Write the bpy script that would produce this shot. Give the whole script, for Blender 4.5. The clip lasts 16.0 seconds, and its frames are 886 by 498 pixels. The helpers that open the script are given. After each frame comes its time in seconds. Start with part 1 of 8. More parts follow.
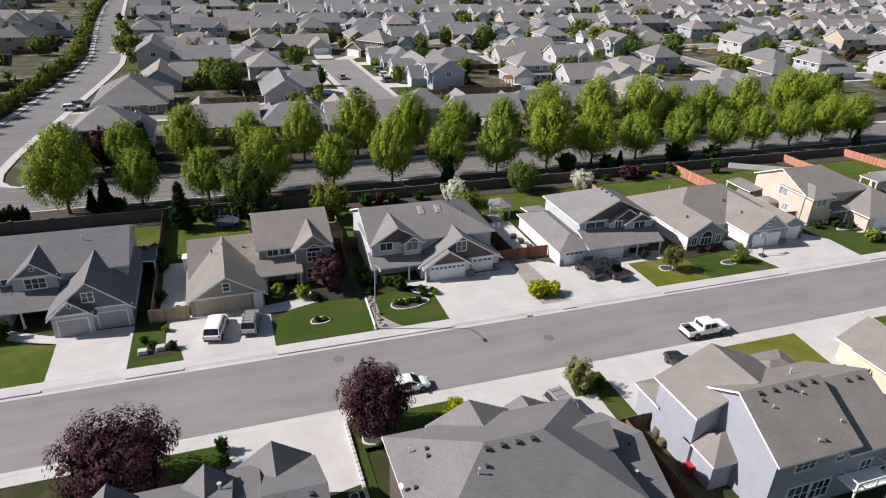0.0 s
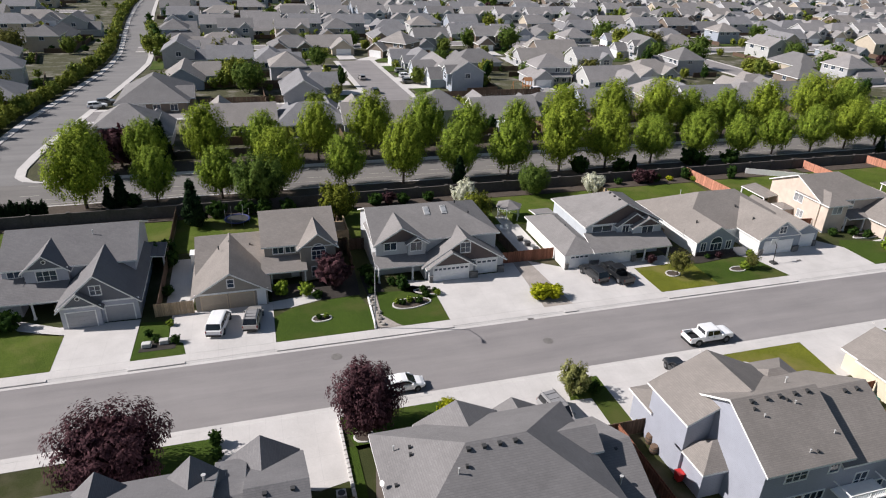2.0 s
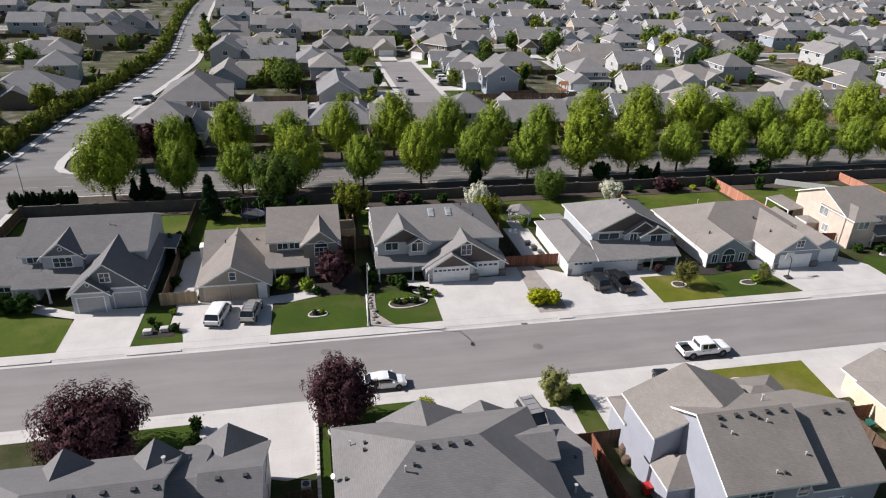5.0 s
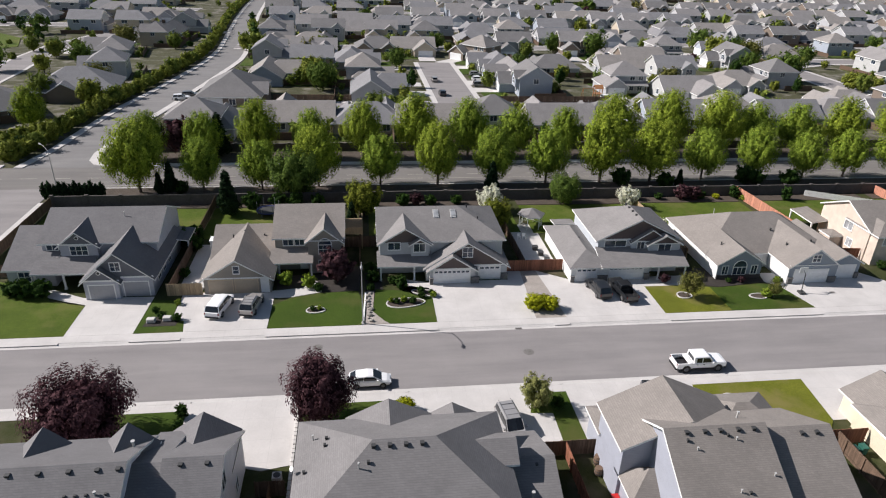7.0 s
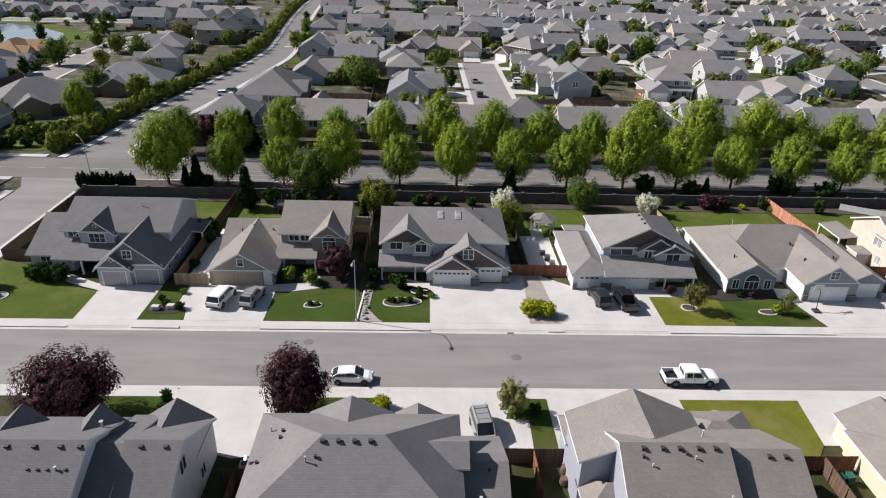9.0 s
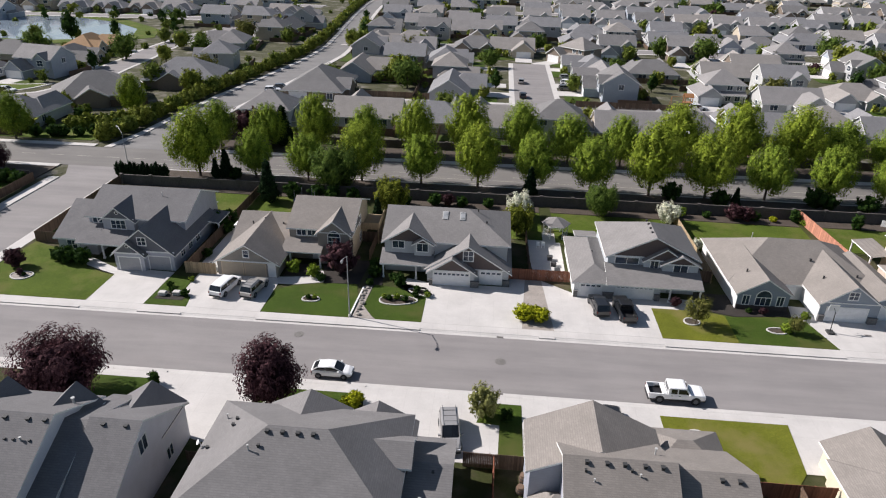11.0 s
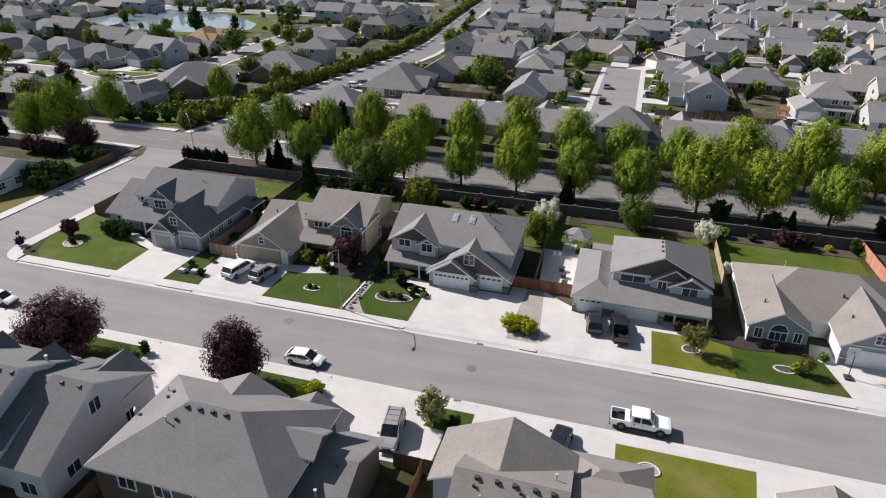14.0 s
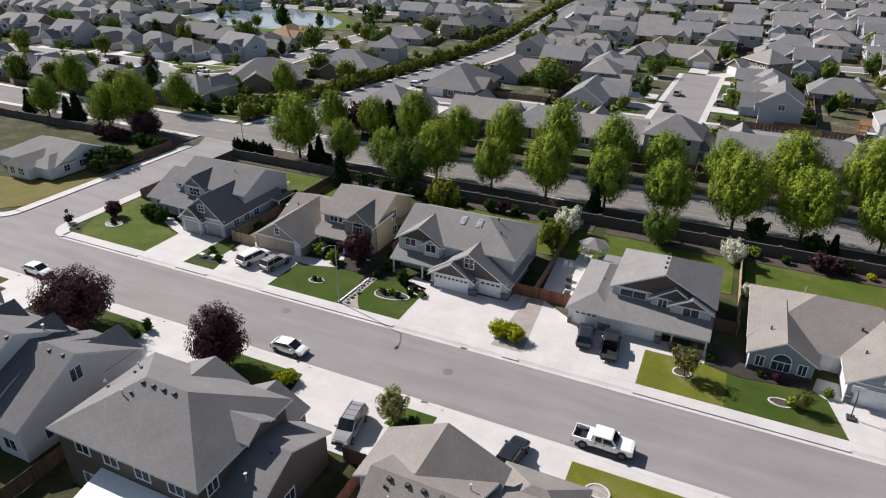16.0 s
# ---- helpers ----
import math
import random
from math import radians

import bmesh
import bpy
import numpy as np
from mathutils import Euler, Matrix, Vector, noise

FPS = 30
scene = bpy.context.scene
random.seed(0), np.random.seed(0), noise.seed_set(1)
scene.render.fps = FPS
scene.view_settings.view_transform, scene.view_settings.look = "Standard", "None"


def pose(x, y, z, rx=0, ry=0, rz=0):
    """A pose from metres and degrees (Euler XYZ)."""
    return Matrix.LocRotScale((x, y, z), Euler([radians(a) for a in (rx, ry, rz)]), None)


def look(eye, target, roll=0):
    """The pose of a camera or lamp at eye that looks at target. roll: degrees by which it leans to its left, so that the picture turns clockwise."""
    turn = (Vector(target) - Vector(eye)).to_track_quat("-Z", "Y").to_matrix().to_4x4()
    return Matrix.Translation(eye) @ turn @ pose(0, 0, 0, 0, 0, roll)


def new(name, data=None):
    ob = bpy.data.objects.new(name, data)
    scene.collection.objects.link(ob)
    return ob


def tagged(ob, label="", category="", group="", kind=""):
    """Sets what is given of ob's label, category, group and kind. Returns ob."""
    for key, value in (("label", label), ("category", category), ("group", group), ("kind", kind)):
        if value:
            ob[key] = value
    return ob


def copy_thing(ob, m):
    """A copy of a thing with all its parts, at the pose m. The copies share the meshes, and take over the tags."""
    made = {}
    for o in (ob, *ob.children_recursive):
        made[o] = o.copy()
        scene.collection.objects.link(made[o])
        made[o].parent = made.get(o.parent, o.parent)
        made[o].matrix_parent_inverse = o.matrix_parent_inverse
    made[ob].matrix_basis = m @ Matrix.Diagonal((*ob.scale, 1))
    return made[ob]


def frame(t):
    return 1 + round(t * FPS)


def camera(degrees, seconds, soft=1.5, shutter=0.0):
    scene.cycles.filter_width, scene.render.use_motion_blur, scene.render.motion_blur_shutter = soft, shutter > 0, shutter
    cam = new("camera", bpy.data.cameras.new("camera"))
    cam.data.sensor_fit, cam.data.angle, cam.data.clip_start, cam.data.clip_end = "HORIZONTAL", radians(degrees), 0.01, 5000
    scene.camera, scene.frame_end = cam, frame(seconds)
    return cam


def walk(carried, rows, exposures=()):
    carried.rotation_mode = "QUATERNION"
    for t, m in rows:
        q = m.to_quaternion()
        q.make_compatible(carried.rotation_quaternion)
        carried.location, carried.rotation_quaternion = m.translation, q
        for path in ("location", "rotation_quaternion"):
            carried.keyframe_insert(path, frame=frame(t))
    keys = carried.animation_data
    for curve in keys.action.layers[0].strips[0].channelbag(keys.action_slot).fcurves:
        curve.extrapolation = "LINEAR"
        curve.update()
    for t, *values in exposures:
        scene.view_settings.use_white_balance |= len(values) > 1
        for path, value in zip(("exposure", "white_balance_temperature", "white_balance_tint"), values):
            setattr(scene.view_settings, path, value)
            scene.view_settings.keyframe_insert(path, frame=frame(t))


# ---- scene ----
cam = camera(68.5, 16.0, 1.12)
PATH = [
    (0, (0.382, 0.915, 42.814), (0.982, 2.606, 41.932), 2.0),
    (0.5, (0.913, 0.676, 42.861), (1.503, 2.372, 41.98), 2.0),
    (1, (1.513, 0.382, 42.898), (2.078, 2.087, 42.017), 2.0),
    (1.5, (2.214, 0.09, 42.945), (2.759, 1.801, 42.064), 2.0),
    (2, (2.984, -0.22, 42.986), (3.512, 1.496, 42.105), 2.0),
    (2.5, (3.84, -0.555, 43.016), (4.348, 1.167, 42.135), 2.0),
    (3, (4.753, -0.923, 43.057), (5.24, 0.806, 42.177), 2.0),
    (5.5, (10.746, -2.781, 43.636), (11.092, -1.019, 42.754), 1.9),
    (6, (12.219, -3.131, 43.79), (12.531, -1.364, 42.908), 1.9),
    (6.5, (13.768, -3.464, 43.949), (14.043, -1.691, 43.065), 1.9),
    (7, (15.396, -3.75, 44.083), (15.632, -1.972, 43.198), 1.9),
    (7.5, (16.985, -3.985, 44.181), (17.184, -2.203, 43.295), 1.9),
    (8, (18.914, -4.202, 44.334), (19.068, -2.416, 43.447), 1.8),
    (8.5, (20.808, -4.356, 44.469), (20.921, -2.568, 43.58), 1.8),
    (9, (22.779, -4.457, 44.566), (22.846, -2.666, 43.676), 1.8),
    (11.5, (33.807, -4.091, 45.159), (33.625, -2.314, 44.26), 1.5),
    (12, (36.234, -3.775, 45.267), (35.996, -2.005, 44.367), 1.5),
    (12.5, (38.737, -3.367, 45.384), (38.442, -1.606, 44.482), 1.4),
    (13, (41.135, -2.883, 45.506), (40.787, -1.133, 44.603), 1.3),
    (13.5, (43.93, -2.238, 45.628), (43.518, -0.503, 44.723), 1.2),
    (14, (46.592, -1.527, 45.737), (46.118, 0.192, 44.831), 1.1),
    (14.5, (49.325, -0.684, 45.849), (48.788, 1.015, 44.941), 1.1),
    (15, (52.108, 0.261, 45.993), (51.508, 1.939, 45.085), 1.0),
    (15.5, (54.909, 1.312, 46.1), (54.245, 2.966, 45.191), 0.9),
    (16, (57.744, 2.478, 46.233), (57.016, 4.103, 45.323), 0.8),
]
walk(cam, [(t, look(eye, target, roll)) for t, eye, target, roll in PATH], [(0.0, 0.36), (8.0, 0.40), (16.0, 0.48)])

# ---- world and light ----
SUN_DIR = Vector((-0.97, 0.25, 0.775)).normalized()      # towards the sun
world = bpy.data.worlds.new("world")
scene.world = world
world.use_nodes = True
wn, wl = world.node_tree.nodes, world.node_tree.links
wn.clear()
sky = wn.new("ShaderNodeTexSky")
sky.sky_type = "NISHITA"
sky.sun_disc = False
sky.sun_elevation = math.asin(SUN_DIR.z)
sky.sun_rotation = math.atan2(SUN_DIR.x, SUN_DIR.y)
wbg = wn.new("ShaderNodeBackground")
wbg.inputs["Strength"].default_value = 0.057
wout = wn.new("ShaderNodeOutputWorld")
wl.new(sky.outputs[0], wbg.inputs["Color"])
wl.new(wbg.outputs[0], wout.inputs["Surface"])
sun_data = bpy.data.lights.new("sun", "SUN")
sun_data.energy, sun_data.angle, sun_data.color = 5.0, radians(0.53), (1.0, 0.945, 0.925)
sun = new("sun", sun_data)
sun.matrix_world = look(SUN_DIR * 100, (0, 0, 0))


# ---- materials ----
class Mat:
    """A small builder of node materials."""

    def __init__(self, name, rough=0.8, metal=0.0, spec=0.5):
        self.m = bpy.data.materials.new(name)
        self.m.use_nodes = True
        self.n, self.l = self.m.node_tree.nodes, self.m.node_tree.links
        self.n.clear()
        self.out = self.n.new("ShaderNodeOutputMaterial")
        self.b = self.n.new("ShaderNodeBsdfPrincipled")
        self.b.inputs["Roughness"].default_value = rough
        self.b.inputs["Metallic"].default_value = metal
        self.b.inputs["Specular IOR Level"].default_value = spec
        self.l.new(self.b.outputs[0], self.out.inputs["Surface"])
        self.pos = self.n.new("ShaderNodeNewGeometry").outputs["Position"]

    def noise(self, scale, detail=4.0, rough=0.6, vec=None):
        t = self.n.new("ShaderNodeTexNoise")
        t.inputs["Scale"].default_value, t.inputs["Detail"].default_value, t.inputs["Roughness"].default_value = scale, detail, rough
        self.l.new(vec or self.pos, t.inputs["Vector"])
        return t.outputs["Fac"]

    def ramp(self, fac, stops):
        r = self.n.new("ShaderNodeValToRGB")
        e = r.color_ramp.elements
        while len(e) < len(stops):
            e.new(0.5)
        for k, (p, c) in zip(e, stops):
            k.position, k.color = p, (*c, 1)
        self.l.new(fac, r.inputs["Fac"])
        return r.outputs["Color"]

    def mix(self, fac, a, b, mode="MIX"):
        x = self.n.new("ShaderNodeMix")
        x.data_type, x.blend_type = "RGBA", mode
        for v, i in ((fac, 0), (a, 6), (b, 7)):
            if isinstance(v, (int, float)):
                x.inputs[i].default_value = v
            elif isinstance(v, tuple):
                x.inputs[i].default_value = (*v, 1)
            else:
                self.l.new(v, x.inputs[i])
        return x.outputs[2]

    def math(self, op, a, b=0.0, c=0.0):
        x = self.n.new("ShaderNodeMath")
        x.operation = op
        for i, v in enumerate((a, b, c)):
            if isinstance(v, (int, float)):
                x.inputs[i].default_value = v
            else:
                self.l.new(v, x.inputs[i])
        return x.outputs[0]

    def xyz(self):
        x = self.n.new("ShaderNodeSeparateXYZ")
        self.l.new(self.pos, x.inputs[0])
        return x.outputs

    def random(self):
        return self.n.new("ShaderNodeObjectInfo").outputs["Random"]

    def island(self):
        return self.n.new("ShaderNodeNewGeometry").outputs["Random Per Island"]

    def vec(self, x, y, z=0.0):
        v = self.n.new("ShaderNodeCombineXYZ")
        for i, a in enumerate((x, y, z)):
            if isinstance(a, (int, float)):
                v.inputs[i].default_value = a
            else:
                self.l.new(a, v.inputs[i])
        return v.outputs[0]

    def color(self, c):
        if isinstance(c, tuple):
            self.b.inputs["Base Color"].default_value = (*c, 1)
        else:
            self.l.new(c, self.b.inputs["Base Color"])
        return self

    def bump(self, h, strength=0.3, dist=0.02):
        x = self.n.new("ShaderNodeBump")
        x.inputs["Strength"].default_value, x.inputs["Distance"].default_value = strength, dist
        self.l.new(h, x.inputs["Height"])
        self.l.new(x.outputs[0], self.b.inputs["Normal"])
        return self


def tint(c, k):
    return tuple(min(1.0, max(0.0, v * k)) for v in c)


def speckled(name, c, spread=0.25, big=0.15, small=6.0, rough=0.85, bump=0.2, dist=0.02, spec=0.3):
    """A mineral or earthy surface: fine grain over broad stains."""
    m = Mat(name, rough, spec=spec)
    fine = m.ramp(m.noise(small, 6), [(0.25, tint(c, 1 - spread)), (0.75, tint(c, 1 + spread))])
    wide = m.ramp(m.noise(big, 5), [(0.3, (0.82, 0.82, 0.82)), (0.7, (1.12, 1.12, 1.12))])
    m.color(m.mix(1.0, fine, wide, "MULTIPLY"))
    return m.bump(m.noise(small * 3, 4), bump, dist).m


def shingles(name, c):
    """Asphalt shingles: courses that follow the height, tabs of uneven tone, weather streaks."""
    m = Mat(name, 0.9, spec=0.25)
    x, y, z = m.xyz()
    along = m.math("ADD", x, y)
    brick = m.n.new("ShaderNodeTexBrick")
    brick.inputs["Scale"].default_value = 1.0
    brick.inputs["Brick Width"].default_value, brick.inputs["Row Height"].default_value = 0.3, 0.085
    brick.inputs["Mortar Size"].default_value, brick.inputs["Bias"].default_value = 0.008, 0.0
    brick.inputs["Color1"].default_value = (*tint(c, 0.93), 1)
    brick.inputs["Color2"].default_value = (*tint(c, 1.06), 1)
    brick.inputs["Mortar"].default_value = (*tint(c, 0.82), 1)
    m.l.new(m.vec(along, z), brick.inputs["Vector"])
    wide = m.ramp(m.noise(0.35, 5), [(0.3, (0.9, 0.9, 0.9)), (0.7, (1.08, 1.08, 1.08))])
    grain = m.ramp(m.noise(14.0, 3), [(0.3, (0.9, 0.9, 0.9)), (0.7, (1.1, 1.1, 1.1))])
    m.color(m.mix(1.0, m.mix(1.0, brick.outputs["Color"], wide, "MULTIPLY"), grain, "MULTIPLY"))
    saw = m.math("FRACT", m.math("DIVIDE", z, 0.085))
    return m.bump(m.math("ADD", saw, m.noise(20.0, 2)), 0.2, 0.012).m


def siding(name, c, lap=0.18):
    """Painted lap siding."""
    m = Mat(name, 0.6, spec=0.35)
    z = m.xyz()[2]
    saw = m.math("FRACT", m.math("DIVIDE", z, lap))
    edge = m.ramp(saw, [(0.0, tint(c, 0.72)), (0.12, c)])
    wide = m.ramp(m.noise(0.8, 5), [(0.3, (0.93, 0.93, 0.93)), (0.7, (1.05, 1.05, 1.05))])
    m.color(m.mix(1.0, edge, wide, "MULTIPLY"))
    return m.bump(saw, 0.5, 0.02).m


def stucco(name, c):
    return speckled(name, c, 0.06, 0.5, 12.0, 0.85, 0.25, 0.01)


def painted(name, c, rough=0.5):
    m = Mat(name, rough, spec=0.4)
    wide = m.ramp(m.noise(2.0, 4), [(0.3, tint(c, 0.94)), (0.7, tint(c, 1.04))])
    return m.color(wide).m


def planks(name, c, width=0.14, axis=0):
    m = Mat(name, 0.8, spec=0.25)
    x, y, z = m.xyz()
    grain = m.ramp(m.noise(5.0, 6, vec=m.vec(m.math("MULTIPLY", x, 3.0), m.math("MULTIPLY", y, 3.0), m.math("MULTIPLY", z, 0.4))), [(0.3, tint(c, 0.7)), (0.7, tint(c, 1.2))])
    one = m.ramp(m.random(), [(0.0, (0.75, 0.75, 0.75)), (1.0, (1.2, 1.2, 1.2))])
    return m.color(m.mix(1.0, grain, one, "MULTIPLY")).bump(m.noise(9.0, 4), 0.3, 0.01).m


def turf(name, c1, c2, c3=None):
    """Mown grass: blades, mowing tone and dry patches."""
    m = Mat(name, 0.95, spec=0.15)
    fine = m.ramp(m.noise(9.0, 8, 0.75), [(0.25, tint(c1, 0.55)), (0.5, c1), (0.78, c2)])
    wide = m.ramp(m.noise(0.22, 5), [(0.3, (0.78, 0.8, 0.7)), (0.7, (1.15, 1.1, 1.0))])
    col = m.mix(1.0, fine, wide, "MULTIPLY")
    if c3:
        col = m.mix(m.ramp(m.noise(0.16, 4), [(0.5, (0, 0, 0)), (0.68, (1, 1, 1))]), col, c3)
    return m.color(col).bump(m.noise(26.0, 4), 0.8, 0.06).m


def leafy(name, c1, c2, glow=0.35):
    """Leaves: a little light passes through them."""
    m = Mat(name, 0.8, spec=0.06)
    col = m.ramp(m.island(), [(0.0, tint(c1, 0.7)), (0.45, c1), (1.0, c2)])
    col = m.mix(1.0, col, m.ramp(m.noise(0.5, 3), [(0.3, (0.8, 0.8, 0.8)), (0.7, (1.15, 1.15, 1.1))]), "MULTIPLY")
    m.color(col)
    tr = m.n.new("ShaderNodeBsdfTranslucent")
    m.l.new(col, tr.inputs["Color"])
    mx = m.n.new("ShaderNodeMixShader")
    mx.inputs[0].default_value = glow
    m.l.new(m.b.outputs[0], mx.inputs[1])
    m.l.new(tr.outputs[0], mx.inputs[2])
    m.l.new(mx.outputs[0], m.out.inputs["Surface"])
    return m.m


def asphalt(name, c):
    """Worn asphalt with patches and tar-sealed cracks."""
    m = Mat(name, 0.85, spec=0.3)
    grain = m.ramp(m.noise(18.0, 4), [(0.3, tint(c, 0.88)), (0.7, tint(c, 1.12))])
    x, y, z = m.xyz()
    lanes = m.ramp(m.noise(0.5, 5, vec=m.vec(m.math("MULTIPLY", x, 0.12), y)), [(0.3, (0.86, 0.86, 0.87)), (0.7, (1.1, 1.1, 1.09))])
    col = m.mix(1.0, grain, lanes, "MULTIPLY")
    blot = m.ramp(m.noise(0.12, 4), [(0.3, (0.93, 0.93, 0.93)), (0.7, (1.06, 1.06, 1.06))])
    return m.color(m.mix(1.0, col, blot, "MULTIPLY")).bump(m.noise(30.0, 3), 0.3, 0.01).m


def concrete(name, c, joint=1.5):
    """Broom-finished concrete with saw joints."""
    m = Mat(name, 0.8, spec=0.3)
    x, y, z = m.xyz()
    grain = m.ramp(m.noise(10.0, 5), [(0.3, tint(c, 0.94)), (0.7, tint(c, 1.05))])
    wide = m.ramp(m.noise(0.3, 6), [(0.3, (0.88, 0.88, 0.87)), (0.7, (1.06, 1.06, 1.05))])
    col = m.mix(1.0, grain, wide, "MULTIPLY")
    lines = []
    for a in (x, y):
        lines.append(m.math("LESS_THAN", m.math("FRACT", m.math("DIVIDE", a, joint)), 0.03 / joint * 1.5))
    col = m.mix(m.math("MULTIPLY", m.math("MAXIMUM", lines[0], lines[1]), 0.25), col, tint(c, 0.62))
    return m.color(col).bump(m.noise(22.0, 3), 0.2, 0.008).m


def glass(name, c=(0.03, 0.04, 0.05)):
    m = Mat(name, 0.06, spec=0.6)
    return m.color(m.ramp(m.noise(0.7, 2), [(0.3, tint(c, 0.6)), (0.7, tint(c, 1.5))])).m


def carpaint(name, c, metal=0.0):
    m = Mat(name, 0.28, metal, 0.5)
    m.b.inputs["Coat Weight"].default_value = 0.6
    m.b.inputs["Coat Roughness"].default_value = 0.05
    return m.color(m.ramp(m.noise(3.0, 3), [(0.3, tint(c, 0.96)), (0.7, tint(c, 1.03))])).m


M_road = asphalt("street asphalt", (0.240, 0.224, 0.220))
M_road2 = asphalt("avenue asphalt", (0.172, 0.162, 0.153))
M_road3 = asphalt("north avenue asphalt", (0.195, 0.188, 0.184))
M_conc = concrete("driveway concrete", (0.535, 0.512, 0.497), 3.0)
M_walk = concrete("pavement concrete", (0.53, 0.507, 0.492), 1.5)
M_patio = concrete("patio concrete", (0.55, 0.53, 0.51), 2.0)
M_soil = turf("yard soil and grass", (0.045, 0.055, 0.02), (0.09, 0.08, 0.045), (0.10, 0.085, 0.055))
M_ground = turf("open ground", (0.072, 0.074, 0.045), (0.135, 0.127, 0.09), (0.205, 0.19, 0.165))
M_lawn = turf("green lawn", (0.046, 0.079, 0.012), (0.086, 0.130, 0.018), (0.075, 0.085, 0.022))
M_lawn_dry = turf("yellowing lawn", (0.072, 0.108, 0.016), (0.13, 0.165, 0.028), (0.12, 0.125, 0.035))
M_lawn_yellow = turf("sunlit yellow-green lawn", (0.125, 0.14, 0.018), (0.20, 0.21, 0.035), (0.18, 0.16, 0.05))
M_lawn_straw = turf("straw-dry lawn", (0.16, 0.14, 0.05), (0.26, 0.21, 0.08), (0.12, 0.13, 0.035))
M_bark = speckled("bark mulch", (0.078, 0.062, 0.05), 0.4, 0.8, 8.0, 0.95, 0.6, 0.05)
# the shade lying on the beds is put into this dark soil colour
M_soil_shade = speckled("dark soil with shade in its tone", (0.04, 0.034, 0.03), 0.4, 0.8, 8.0, 0.95, 0.6, 0.05)
M_gravel = speckled("gravel", (0.33, 0.295, 0.265), 0.4, 0.8, 7.0, 0.95, 0.6, 0.04)
M_roof_grey = shingles("grey shingles", (0.222, 0.211, 0.206))
M_roof_blue = shingles("blue-grey shingles", (0.167, 0.162, 0.165))
M_roof_tan = shingles("tan-grey shingles", (0.235, 0.213, 0.195))
M_roof_slate = shingles("slate-grey shingles", (0.195, 0.187, 0.186))
M_trim = painted("white trim", (0.80, 0.80, 0.78))
M_white = painted("white door paint", (0.80, 0.80, 0.80), 0.45)
M_tan_door = painted("tan door paint", (0.42, 0.35, 0.27), 0.5)
M_vent = painted("dark vent metal", (0.05, 0.05, 0.05), 0.6)
M_pipe = painted("pipe grey", (0.45, 0.45, 0.44), 0.5)
M_glass = glass("window glass", (0.035, 0.05, 0.075))
M_pane_pale = glass("pale curtained glass", (0.30, 0.31, 0.32))
M_stone = speckled("stone veneer", (0.17, 0.165, 0.16), 0.5, 1.2, 5.0, 0.9, 0.6, 0.04)
M_wall_wood = planks("brown fence wood", (0.15, 0.10, 0.07))
# two tones of one red timber: sunlight and shade are in the colours
M_fence_red_lit = planks("sunlit red fence wood", (0.50, 0.23, 0.155))
M_fence_red = planks("red-brown fence wood", (0.25, 0.105, 0.065))
M_fence_tan = planks("tan fence wood", (0.40, 0.30, 0.19))
M_block = speckled("block wall", (0.102, 0.092, 0.086), 0.25, 0.6, 4.0, 0.9, 0.4, 0.03)
M_trunk = speckled("tree bark", (0.11, 0.085, 0.065), 0.4, 1.0, 6.0, 0.95, 0.6, 0.04)
M_leaf = leafy("maple leaves", (0.160, 0.232, 0.030), (0.300, 0.376, 0.048), 0.12)
M_leaf2 = leafy("yellow-green leaves", (0.182, 0.244, 0.028), (0.332, 0.394, 0.046), 0.12)
M_leaf_far = leafy("garden leaves", (0.125, 0.165, 0.032), (0.235, 0.28, 0.055), 0.14)
M_leaf_far2 = leafy("yellowish garden leaves", (0.165, 0.192, 0.032), (0.29, 0.315, 0.058), 0.14)
M_leaf_mid = leafy("mid green leaves", (0.085, 0.135, 0.028), (0.17, 0.235, 0.048), 0.3)
M_leaf_dark = leafy("dark green leaves", (0.030, 0.065, 0.016), (0.06, 0.11, 0.02), 0.25)
M_leaf_red = leafy("dark red leaves", (0.066, 0.031, 0.038), (0.128, 0.064, 0.073), 0.2)
M_leaf_olive = leafy("olive leaves", (0.12, 0.125, 0.035), (0.24, 0.23, 0.07), 0.3)
M_leaf_white = leafy("white blossom", (0.66, 0.66, 0.54), (0.86, 0.86, 0.74), 0.3)
M_leaf_yellow = leafy("golden leaves", (0.33, 0.36, 0.02), (0.56, 0.56, 0.03), 0.2)
M_needle = leafy("conifer needles", (0.012, 0.028, 0.012), (0.03, 0.055, 0.02), 0.1)


# ---- mesh helpers ----
ORIGIN = {}


def thing(name, at, label="", category="", group="", kind=""):
    ob = new(name)
    ob.empty_display_size = 0.3
    ob.location = at
    ORIGIN[ob.name] = Vector(at)
    return tagged(ob, label, category, group, kind)


def part(name, bm, mats, parent=None, label="", smooth=False):
    """One bmesh, in world coordinates, as one mesh object; under a parent it is moved into the parent's own space."""
    o = ORIGIN.get(parent.name, Vector((0, 0, 0))) if parent else Vector((0, 0, 0))
    me = bpy.data.meshes.new(name)
    if o.length > 0:
        bmesh.ops.translate(bm, vec=-o, verts=bm.verts)
    bm.to_mesh(me)
    bm.free()
    for m in mats if isinstance(mats, (list, tuple)) else [mats]:
        me.materials.append(m)
    if smooth:
        me.shade_smooth()
    ob = new(name, me)
    if parent:
        ob.parent = parent
    ORIGIN[ob.name] = o.copy()
    if label:
        ob["label"] = label
    return ob


